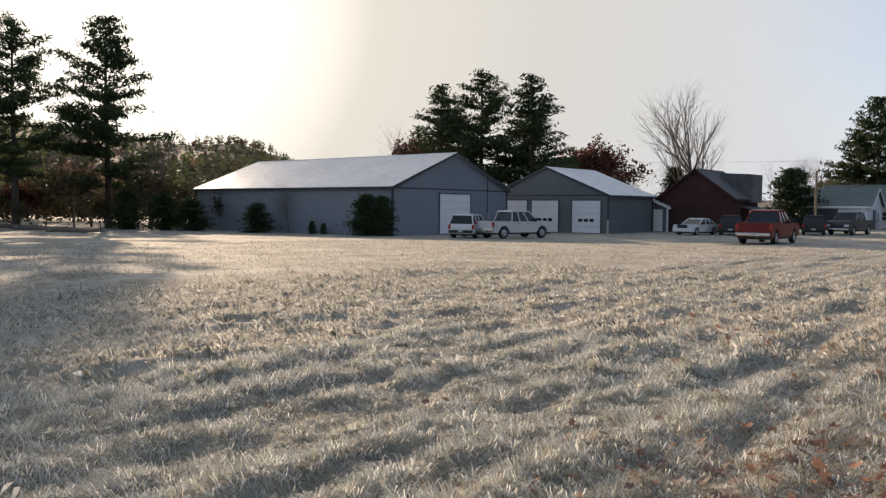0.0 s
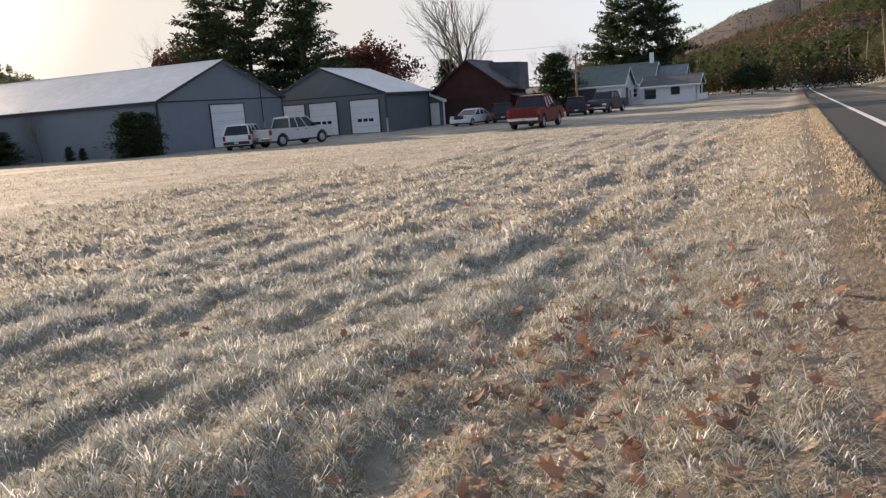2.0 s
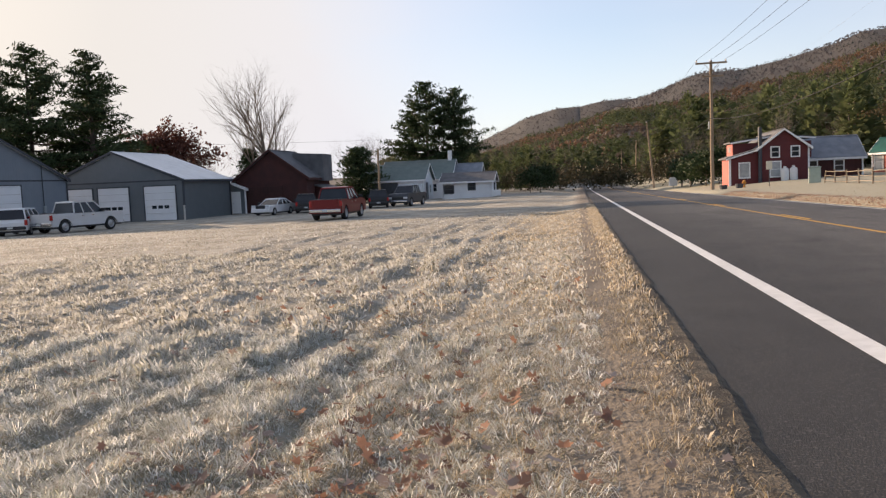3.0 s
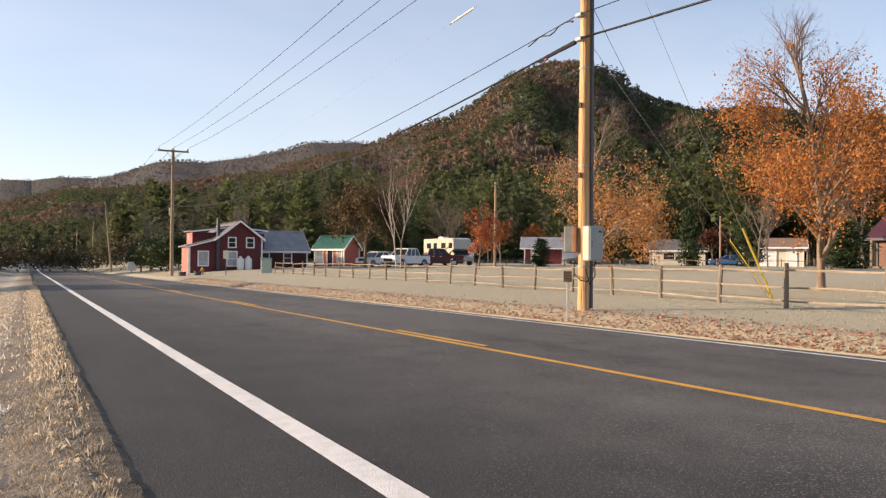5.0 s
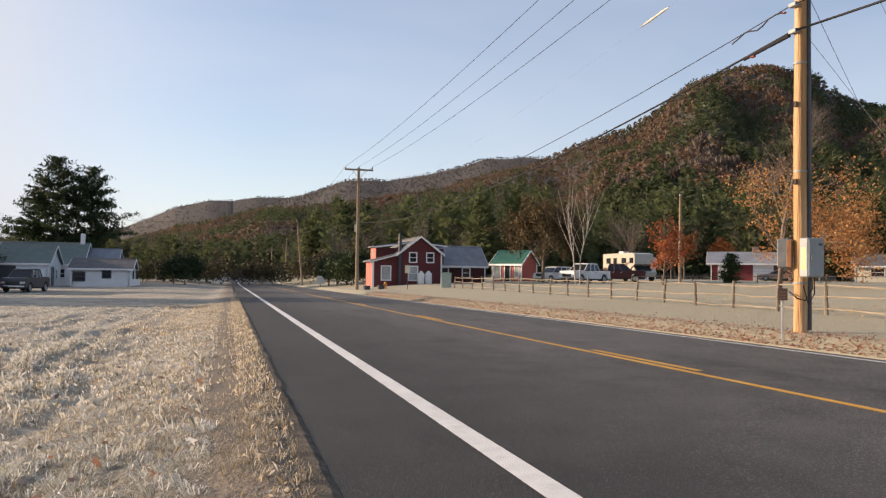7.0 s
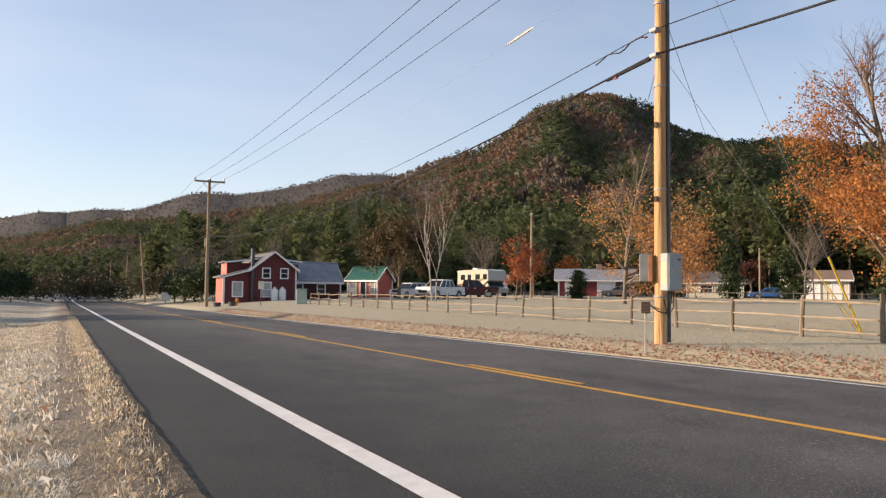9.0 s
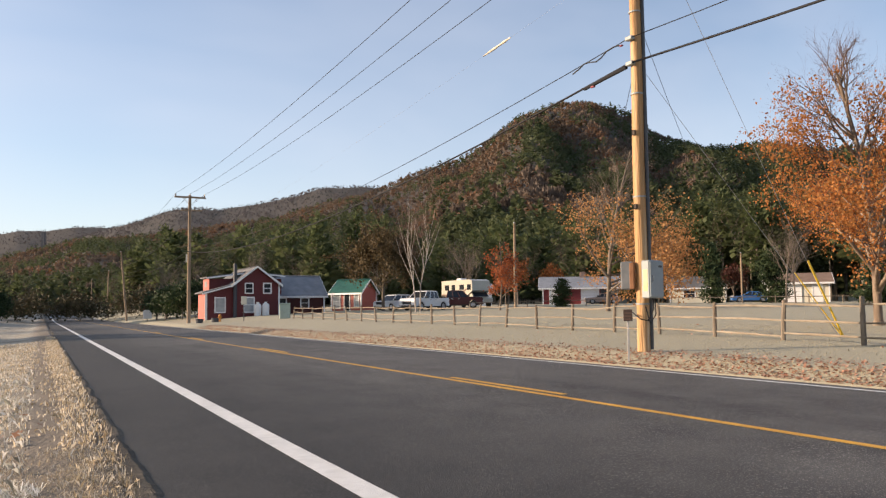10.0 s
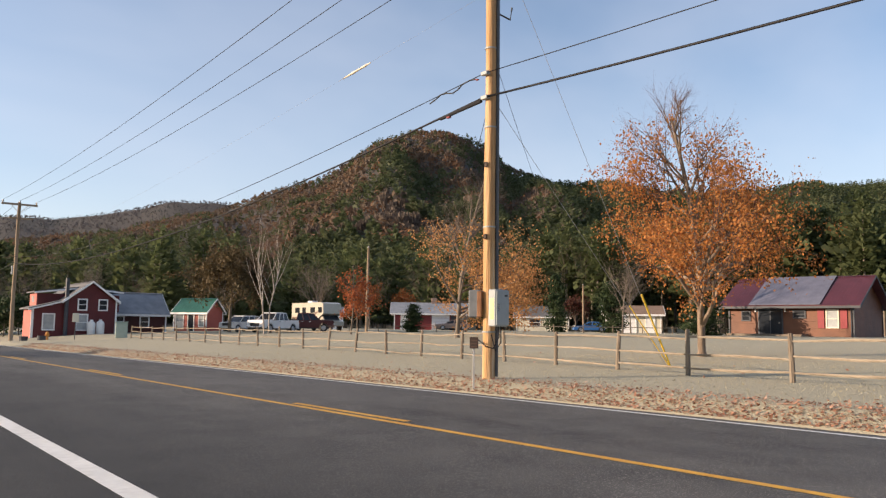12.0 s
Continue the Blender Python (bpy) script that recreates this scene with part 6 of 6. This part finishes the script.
def far_conifer(seed, whorls=5, boughs=4, fans=1, wide=0.29, base=0.12):
    """A pine of unit height: whorls of flat, ragged boughs round an unseen stem."""
    rs = np.random.RandomState(seed)
    V, F = [], []
    for i in range(whorls):
        u = (i + rs.uniform(0.2, 0.8)) / whorls
        reach = wide * (1 - u) ** 0.7 * (0.6 + 0.4 * min(1, u * 4)) + 0.035
        for k in range(boughs):
            w = 2 * math.pi * (k + rs.uniform(-0.4, 0.4)) / boughs + i * 2.4
            d = np.array([math.cos(w), math.sin(w), rs.uniform(-0.1, 0.35) + 0.5 * u])
            L = reach * rs.uniform(0.6, 1.2)
            for f in range(fans):
                q = (f + 0.55) / fans
                c = np.array([0, 0, base + (0.98 - base) * u]) + d * L * q + rs.normal(size=3) * 0.012
                side = np.cross(d, [0, 0, 1]); side /= np.linalg.norm(side)
                roll = rs.normal() * 0.7
                across = side * math.cos(roll) + np.array([0, 0, 1]) * math.sin(roll)
                fan(V, F, c + side * rs.normal() * L * 0.13 * (fans > 1), d * L * 0.62 / fans ** 0.75, across * (L * 0.40 / fans ** 0.7 + 0.010))
    fan(V, F, np.array([0, 0, 0.95]), np.array([0, 0, 0.07]), np.array([0.03, 0.02, 0]))
    fan(V, F, np.array([0, 0, 0.25]), np.array([0, 0, 0.25]), np.array([0.012, 0.006, 0]))
    return np.array(V), np.array(F)


def far_broad(seed, n=20, size=None):
    """A leafy crown of unit height: overlapping tufts lying on an uneven dome."""
    rs = np.random.RandomState(seed)
    V, F = [], []
    size = size or 0.62 / math.sqrt(n)
    for i in range(n):
        z = 1 - 1.75 * (i + 0.5) / n
        w = i * 2.39996 + rs.uniform(-0.3, 0.3)
        q = math.sqrt(max(0, 1 - z * z))
        out = np.array([q * math.cos(w), q * math.sin(w), z])
        c = out * [0.33, 0.33, 0.36] * rs.uniform(0.75, 1.1) + [0, 0, 0.62]
        nrm = out + rs.normal(size=3) * 0.45
        a = np.cross(nrm, rs.normal(size=3)); a /= np.linalg.norm(a)
        b = np.cross(nrm, a); b /= np.linalg.norm(b)
        fan(V, F, c, a * size * rs.uniform(0.7, 1.3), b * size * rs.uniform(0.5, 0.9))
    fan(V, F, np.array([0, 0, 0.3]), np.array([0, 0, 0.3]), np.array([0.014, 0.006, 0]))
    return np.array(V), np.array(F)


def far_bare(seed, n=22):
    """A bare crown of unit height: upswept sprays of twigs over a forked stem."""
    rs = np.random.RandomState(seed)
    V, F = [], []
    for i in range(n):
        w, q = rs.uniform(0, 6.28), rs.uniform(0.05, 1.0) ** 0.6
        out = np.array([math.cos(w), math.sin(w), 0])
        top = np.array([0, 0, 0.45 + 0.52 * math.sqrt(1 - 0.7 * q * q) * rs.uniform(0.75, 1)]) + out * 0.30 * q
        low = np.array([0, 0, 0.28]) + out * 0.10 * q
        c, along = (top * 0.65 + low * 0.35), (top - low) * 0.36
        fan(V, F, c, along, np.cross(along, rs.normal(size=3)) * 0.22)
    fan(V, F, np.array([0, 0, 0.3]), np.array([0, 0, 0.32]), np.array([0.016, 0.006, 0]))
    return np.array(V), np.array(F)


rs = np.random.RandomState(3)


def spots_between(n, az0, az1, r0, r1, power=1.0):
    az, r = np.radians(rs.uniform(az0, az1, n)), r0 + (r1 - r0) * rs.uniform(0, 1, n) ** power
    return -np.sin(az) * r, np.cos(az) * r


def patches(x, y, s):
    return np.array([noise.noise((a / s, b / s, 7.3)) + 0.5 * noise.noise((a / s * 2.7, b / s * 2.7, 1.3)) for a, b in zip(x, y)])


def stand(n, az0, az1, r0, r1, power=1.0):
    """Tree places on a slope, their heights over the plain, and how leafy or bare each stretch of wood is."""
    x, y = spots_between(n, az0, az1, r0, r1, power)
    keep = (np.abs(x - 5.5) > 14) | (y > 312)
    x, y = x[keep], y[keep]
    return x, y, np.hypot(x, y), np.degrees(np.arctan2(-x, y)), patches(x, y, 58) + rs.normal(size=len(x)) * 0.16


def cover(name, label, mat, makers, x, y, tall):
    Vs, Fs, k = [], [], 0
    z = land(x, y) + hill(x, y) - 0.3
    for j, (v, f) in enumerate(makers):
        ids = np.arange(len(x))[j::len(makers)]
        Mx = np.stack([rs.uniform(0, 6.28, len(ids)), tall[ids] * rs.uniform(0.85, 1.25, len(ids)), tall[ids]], 1)
        V, F = tile(v, f, Mx, np.stack([x[ids], y[ids], z[ids]], 1))
        Vs.append(V); Fs.append(F + k); k += len(V)
    tagged(new(name, soup(name, np.concatenate(Vs), np.concatenate(Fs), mat)), label, "forest", kind="stuff")


LOW_PINES, LOW_OAKS, LOW_BARE = [far_conifer(q, 11, 5, 1) for q in (1, 2, 3)], [far_broad(q, 54) for q in (4, 5)], [far_bare(q, 46) for q in (6, 7)]
HIGH_PINES, HIGH_OAKS, HIGH_BARE = [far_conifer(q, 6, 3, 1, 0.34) for q in (11, 12, 13)], [far_broad(q, 18) for q in (14, 15)], [far_bare(q, 18) for q in (16, 17)]
for where, (x, y, r, az, pt), trio in (
        ("lower", stand(3200, -72, 14, 200, 410), (LOW_PINES, LOW_OAKS, LOW_BARE)),
        ("upper", stand(15000, -72, 14, 400, 860, 0.8), (HIGH_PINES, HIGH_OAKS, HIGH_BARE)),
        ("valley", stand(2600, 44, 100, 235, 640, 0.8), (HIGH_PINES, HIGH_OAKS, HIGH_BARE))):
    # pines hold the foot of the hill and the shaded side of the summit, hardwoods the band between
    leafless = pt + 0.30 * S(300, 520, r) - 0.14 - 0.45 * S(-36.5, -39, az) * S(620, 720, r) - 0.3 * S(-44, -50, az) - 0.22 * S(-26, -18, az) * S(760, 640, r) + 0.08 * S(-31, -28, az) * S(-40, -36, az) * S(600, 700, r)
    if where == "valley":
        leafless = pt - 0.1
    tall = rs.uniform(8.0, 13.5, len(x)) * (0.7 if where == "valley" else 1.0) * np.where(r < 410, 1.10, 0.80) * np.where((az > -26) & (az < 14), 0.72, 1.0)
    kind = np.where(leafless < 0.02, 0, np.where(patches(x, y, 45) + rs.normal(size=len(x)) * 0.2 > 0.0, 1, 2))
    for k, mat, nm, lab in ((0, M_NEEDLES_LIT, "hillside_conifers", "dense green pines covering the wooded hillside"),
                            (1, M_RUST, "hillside_hardwoods", "russet brown oaks scattered over the hillside"),
                            (2, M_GREYTWIG, "hillside_bare_trees", "bare grey-brown hardwoods over the hillside")):
        sel = kind == k
        cover(nm, lab, mat, trio[k], x[sel], y[sel], tall[sel] * (1.1 if k == 0 else 0.85))
# the two ridges beyond, distance haze painted into their foliage
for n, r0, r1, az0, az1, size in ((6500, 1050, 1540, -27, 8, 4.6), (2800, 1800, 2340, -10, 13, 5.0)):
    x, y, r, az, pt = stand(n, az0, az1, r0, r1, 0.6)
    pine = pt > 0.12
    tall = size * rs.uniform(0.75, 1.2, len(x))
    cover("ridge_hardwoods", "bare grey hardwoods on a far ridge, haze in their colour", M_FARTWIG, [far_broad(21, 9), far_bare(22, 9)], x[~pine], y[~pine], tall[~pine])
    cover("ridge_conifers", "dark pines on a far ridge, haze in their colour", M_FARPINE, [far_conifer(23, 3, 3)], x[pine], y[pine], tall[pine])

# nearer wall of pines and bare trees behind the houses
WOODS = [far_conifer(q, 18, 6, 4, w) for q, w in ((61, 0.24), (62, 0.20), (63, 0.27), (64, 0.23))]
STEM = MB().tube([(0, 0, -0.02), (0.004, 0, 0.4), (0, 0.004, 0.92)], [0.014, 0.010, 0.002], 6)


def woods(name, label, meshes, pts, k, mat):
    rs = np.random.RandomState(91)
    Vs, Fs, base = [], [], 0
    for j, me in enumerate(meshes):
        v = np.empty(len(me.vertices) * 3, np.float32); me.vertices.foreach_get("co", v); v = v.reshape(-1, 3)
        f = np.array([tuple(q.vertices) for q in me.polygons if len(q.vertices) == 4])
        ids = pts[j::len(meshes)]
        sc = rs.uniform(0.75, 1.2, len(ids)) * k * (1 + 0.42 * S(-40, -50, np.degrees(np.arctan2(-ids[:, 0], ids[:, 1]))))
        Mx = np.stack([rs.uniform(0, 6.28, len(ids)), sc, sc], 1)
        sh = np.stack([ids[:, 0], ids[:, 1], land(ids[:, 0], ids[:, 1]) + hill(ids[:, 0], ids[:, 1])], 1)
        V, F = tile(v, f, Mx, sh)
        Vs.append(V); Fs.append(F + base); base += len(V)
    return tagged(new(name, soup(name, np.concatenate(Vs), np.concatenate(Fs), mat)), label, "forest", kind="stuff")


def belt(n, az0, az1, r0, r1):
    x, y = spots_between(n, az0, az1, r0, r1)
    return np.stack([x, y], 1)


NEAR = np.concatenate([belt(210, -66, -12, 135, 225), belt(90, -74, -43, 132, 185), belt(45, -72, -54, 122, 145), belt(16, -14, -6, 150, 230), belt(30, 1.0, 9, 135, 200), belt(14, -6, -1, 135, 200), belt(30, 66, 100, 100, 190)])
NEAR = NEAR[np.abs(NEAR[:, 0] - 5.5) > 9]
TALL_WOODS = [far_conifer(q, 16, 6, 8, w, b) for q, w, b in ((65, 0.21, 0.34), (66, 0.18, 0.42), (67, 0.24, 0.26))]
bearing = np.degrees(np.arctan2(-NEAR[:, 0], NEAR[:, 1]))
tall = rs.uniform(12.0, 18.0, len(NEAR)) * (1 + 0.22 * S(-40, -50, bearing)) * (1 - 0.52 * S(-6, 0, bearing) * S(40, 20, bearing))
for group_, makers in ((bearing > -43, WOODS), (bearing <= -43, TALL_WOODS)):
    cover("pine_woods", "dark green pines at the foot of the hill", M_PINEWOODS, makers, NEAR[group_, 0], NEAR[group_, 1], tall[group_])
    cover("pine_woods_trunks", "brown trunks of the pines at the hill's foot", M_BARK, [(np.array(STEM.v), np.array(STEM.f[:12]))], NEAR[group_, 0], NEAR[group_, 1], tall[group_])
TW = [broadleaf_meshes(s, 11, M_GREYTWIG, last=3, spread=0.5, lift=0.08, kids=(8, 4, 2), r0=0.13)[2] for s in (71, 72)]
BNEAR = np.concatenate([belt(80, -5, 15, 135, 300), belt(50, -60, -8, 118, 190), belt(34, 14, 46, 135, 190), belt(24, 46, 80, 100, 160)])
UNDER = np.concatenate([belt(170, 57, 92, 88, 140), belt(60, -8, 14, 125, 150)])
SCRUB = broadleaf_meshes(35, 4.2, M_BARK, M_UNDER, 420, 0.32, last=3, spread=1.05, lift=0.0, kids=(14, 6, 3), ball=2.0, stem=0.6, low0=0.02)
woods("undergrowth", "tangled brown undergrowth at the wood's edge", [SCRUB[1]], UNDER, 1.15, M_UNDER)
BNEAR = BNEAR[np.abs(BNEAR[:, 0] - 5.5) > 9]
woods("bare_woods", "bare grey-brown trees along the wood's edge", TW, BNEAR, 1.0, M_GREYTWIG)

# ledges near the summit
ledges = MB()
for i in range(40):
    az, r = radians(-33.6 + rs.uniform(-2.6, 2.6)), rs.uniform(690, 775)
    x, y = -math.sin(az) * r, math.cos(az) * r
    z = gz(x, y) + float(hill(np.array(x), np.array(y)))
    w, h = rs.uniform(4, 10), rs.uniform(2, 5)
    ledges.add([(x - w, y - 3, z - 3), (x + w, y - w * 0.7, z - 3), (x + w * 0.8, y - w * 0.5, z + h * 0.8), (x - w * 0.7, y - 1, z + h), (x, y + 6, z + h * 0.7)], [(0, 1, 2, 3), (2, 4, 3)])
tagged(new("rock_ledges", ledges.mesh("rock_ledges", M_ROCK)), "grey rock ledges near the summit", "rock", kind="stuff")


# ---- grass and leaves ----
def blades(n, x0, x1, y0, y1, hmin, hmax, wid, rs, keep=None, tilt=0.7, side=0, cell=0.0):
    """Grass blades strewn over a stretch of ground; with a cell they stand in tussocks, arching out from each one's middle."""
    x, y = rs.uniform(x0, x1, n), rs.uniform(y0, y1, n)
    out, full = 0, 1
    if cell:
        gx, gy = np.floor(x / cell + 0.35 * np.sin(y / cell * 1.9)), np.floor(y / cell + 0.35 * np.sin(x / cell * 1.7))
        h1, h2 = np.sin(gx * 127.1 + gy * 311.7) * 43758.5453, np.sin(gx * 269.5 + gy * 183.3) * 24634.6345
        h1, h2 = h1 - np.floor(h1), h2 - np.floor(h2)
        cx, cy = (gx + 0.2 + 0.6 * h1) * cell, (gy + 0.2 + 0.6 * h2) * cell
        x, y = cx + (x - cx) * 0.72, cy + (y - cy) * 0.72
        out, full = np.arctan2(y - cy, x - cx), 0.6 + 0.85 * h1 * h2 + 0.25 * h2
    if keep is not None:
        k = rs.uniform(size=n) < keep(x, y)
        x, y = x[k], y[k]
        if cell:
            out, full = out[k], full[k]
    n = len(x)
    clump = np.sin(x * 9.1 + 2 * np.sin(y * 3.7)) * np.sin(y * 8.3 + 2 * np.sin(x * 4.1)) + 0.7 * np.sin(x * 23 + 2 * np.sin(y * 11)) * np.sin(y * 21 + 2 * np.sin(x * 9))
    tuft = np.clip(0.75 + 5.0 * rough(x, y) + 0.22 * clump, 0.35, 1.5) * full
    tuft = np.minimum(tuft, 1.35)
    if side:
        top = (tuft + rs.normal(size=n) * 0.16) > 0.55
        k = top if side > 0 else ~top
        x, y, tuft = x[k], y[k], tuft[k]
        out = out[k] if cell else out
        n = len(x)
    h = rs.uniform(hmin, hmax, n) * tuft
    w = out + rs.normal(size=n) * 0.75 if cell else rs.normal(size=n) * 1.8 + 3.0 * np.sin(x * 2.7 + 1.5 * np.sin(y * 2.1)) + 2.5 * np.sin(y * 3.3 + x * 1.2)
    lean = (1.1 if tilt > 1.3 else 0.85 * (tilt > 1)) + np.abs(rs.normal(size=n)) * tilt
    z = land(x, y) + np.where(x < 0.75, rough(x, y) * S(60, 20, np.hypot(x, y)), 0) - 0.012
    dx, dy = np.cos(w), np.sin(w)
    ax, ay = -dy * wid * 0.5, dx * wid * 0.5
    up1, out1 = h * 0.62 * np.cos(lean * 0.5), h * 0.62 * np.sin(lean * 0.5)
    up2, out2 = up1 + h * 0.45 * np.cos(np.minimum(lean * 1.5, 2.2)), out1 + h * 0.45 * np.sin(np.minimum(lean * 1.5, 2.2))
    V = np.stack([np.stack([x - ax, y - ay, z], 1), np.stack([x + ax, y + ay, z], 1),
                  np.stack([x + ax * 0.8 + dx * out1, y + ay * 0.8 + dy * out1, z + up1], 1), np.stack([x - ax * 0.8 + dx * out1, y - ay * 0.8 + dy * out1, z + up1], 1),
                  np.stack([x + ax * 0.15 + dx * out2, y + ay * 0.15 + dy * out2, z + up2], 1), np.stack([x - ax * 0.15 + dx * out2, y - ay * 0.15 + dy * out2, z + up2], 1)], 1)
    b = np.arange(n)[:, None] * 6
    if wid > 0.0055:
        V = V[:, [0, 1, 2, 5]]
        b = np.arange(n)[:, None] * 4
        return V.reshape(-1, 3), b + [0, 1, 2, 3]
    F = np.concatenate([b + [0, 1, 2, 3], b + [3, 2, 4, 5]], 0)
    return V.reshape(-1, 3), F


def joined(name, label, sets, mat, cat="grass"):
    Vs, Fs, k = [], [], 0
    for V, F in sets:
        Vs.append(V); Fs.append(F + k); k += len(V)
    return tagged(new(name, soup(name, np.concatenate(Vs), np.concatenate(Fs), mat)), label, cat, kind="stuff")


rs = np.random.RandomState(17)


def meadow(x, y):
    return 0.5 + 0.5 * S(-0.6, -2.0, x + 0.5 * np.sin(y * 0.9))


def verge_keep(x, y):
    bare = np.sin(x * 3.1 + 2.0 * np.sin(y * 0.9)) * np.sin(y * 1.7 + 1.5 * np.sin(x * 2.3)) + 0.5 * np.sin(x * 8 + y * 5.1)
    track = (1 - 0.75 * np.exp(-((x - 0.16) / 0.17) ** 2)) * np.where(x > 0.36, 1, 0.5 + 0.5 * S(-0.35, 0.45, bare))
    return (1 - 0.7 * S(-1.4, -2.8, x + 0.5 * np.sin(y * 0.9))) * track


# low blades take the unfrosted colours with tussock shade painted in
for side, nm, lab, mat in ((1, "meadow_grass", "frosted tussocky meadow grass", M_FROSTGRASS), (-1, "hollow_grass", "unfrosted grass in the meadow's hollows, darkened to stand in for shade", M_HOLLOWGRASS)):
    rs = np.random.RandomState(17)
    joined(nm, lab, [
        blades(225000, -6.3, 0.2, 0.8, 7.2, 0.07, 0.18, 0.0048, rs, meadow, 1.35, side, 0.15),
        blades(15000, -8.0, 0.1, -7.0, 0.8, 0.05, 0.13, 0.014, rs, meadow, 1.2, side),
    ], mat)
joined("field_grass", "pale thinly frosted grass farther out in the field", [
    blades(150000, -14, 0.1, 0.5, 19, 0.05, 0.13, 0.0058, rs, lambda x, y: meadow(x, y) * (np.hypot(x, y) > 6.3), 0.95, 0, 0.20),
    blades(90000, -36, 0.1, 3, 40, 0.05, 0.11, 0.010, rs, lambda x, y: meadow(x, y) * (np.hypot(x, y) > 14), 0.8, 0, 0.40)], M_MIDGRASS)
joined("verge_grass", "dry tan grass along the road's edge", [
    blades(90000, -2.4, 0.74, 0.9, 8.6, 0.04, 0.12, 0.0040, rs, verge_keep, 1.05, 0, 0.13),
    blades(16000, -2.4, 0.74, -7.0, 0.9, 0.03, 0.085, 0.009, rs, verge_keep, 1.05),
    blades(26000, -2.6, 0.74, 8.6, 40, 0.045, 0.10, 0.013, rs, verge_keep, 0.8),
    blades(7000, 0.40, 0.78, 0.5, 45, 0.04, 0.11, 0.008, rs, lambda x, y: 0.15 + 0.85 * S(4, 9, y), 0.7)], M_TANGRASS)
joined("lawn_grass", "short frosted lawn grass", [
    blades(26000, 10.2, 22, 2, 34, 0.03, 0.055, 0.013, rs, None, 0.8),
    blades(16000, 12, 60, 5, 75, 0.03, 0.06, 0.03, rs, None, 0.8)], M_LAWN)


def fallen(n, x, y, size, rs, lift=0.0):
    """Curled, lobed leaves lying on the ground."""
    w, tip = rs.uniform(0, 6.28, n), rs.normal(size=(n, 2)) * 0.35
    ring = np.array([(0, -1), (0.35, -0.55), (0.75, -0.6), (0.5, 0.0), (0.85, 0.45), (0.3, 0.5), (0, 1), (-0.3, 0.5), (-0.85, 0.45), (-0.5, 0.0), (-0.75, -0.6), (-0.35, -0.55)])
    s = size * rs.uniform(0.6, 1.2, n)
    a = ring[None, :, 0] * s[:, None] * 0.5
    b = ring[None, :, 1] * s[:, None] * 0.5
    X_ = x[:, None] + a * np.cos(w)[:, None] - b * np.sin(w)[:, None]
    Y_ = y[:, None] + a * np.sin(w)[:, None] + b * np.cos(w)[:, None]
    z = land(x, y) + np.where(x < 0.75, rough(x, y), 0) + lift
    Z_ = z[:, None] + 0.012 + a * tip[:, :1] + b * tip[:, 1:] + (a * a + b * b) * 15.0 * rs.uniform(-0.3, 1, (n, 1))
    V = np.stack([X_, Y_, Z_], -1).reshape(-1, 3)
    k = np.arange(n)[:, None] * 12
    F = np.concatenate([k + [0, 1, 11, 11], k + [1, 2, 3, 3], k + [1, 3, 9, 11], k + [9, 10, 11, 11], k + [3, 4, 5, 5], k + [3, 5, 7, 9], k + [7, 8, 9, 9], k + [5, 6, 7, 7]], 0)
    return V, F


def leafset(name, label, parts_, mat):
    Vs, Fs, k = [], [], 0
    for V, F in parts_:
        Vs.append(V); Fs.append(F + k); k += len(V)
    V, F = np.concatenate(Vs), np.concatenate(Fs)
    me = bpy.data.meshes.new(name)
    me.from_pydata(V.tolist(), [], [tuple(dict.fromkeys(f)) for f in F.tolist()])
    me.materials.append(mat)
    return tagged(new(name, me), label, "fallen leaves", kind="stuff")


n = 17000
lx = 9.95 + np.abs(rs.normal(size=n)) * 0.65
ly = 1.5 + 58 * rs.uniform(0, 1, n) ** 1.6
m = 70
leafset("roadside_leaf_litter", "pinkish brown fallen leaves along the roadside", [fallen(n, lx, ly, 0.054, rs), fallen(m, rs.uniform(10, 22, m), rs.uniform(3, 30, m), 0.09, rs)], M_LITTER)
n1, n2 = 420, 120
leafset("oak_leaf_litter", "curled frosted oak leaves caught in the grass", [
    fallen(n1, -0.95 + rs.normal(size=n1) * 0.6, 3.1 + rs.normal(size=n1) * 1.3, 0.085, rs, 0.02),
    fallen(n2, rs.uniform(-5, 0.3, n2), rs.uniform(2, 14, n2), 0.10, rs, 0.04)], M_OAKLITTER)
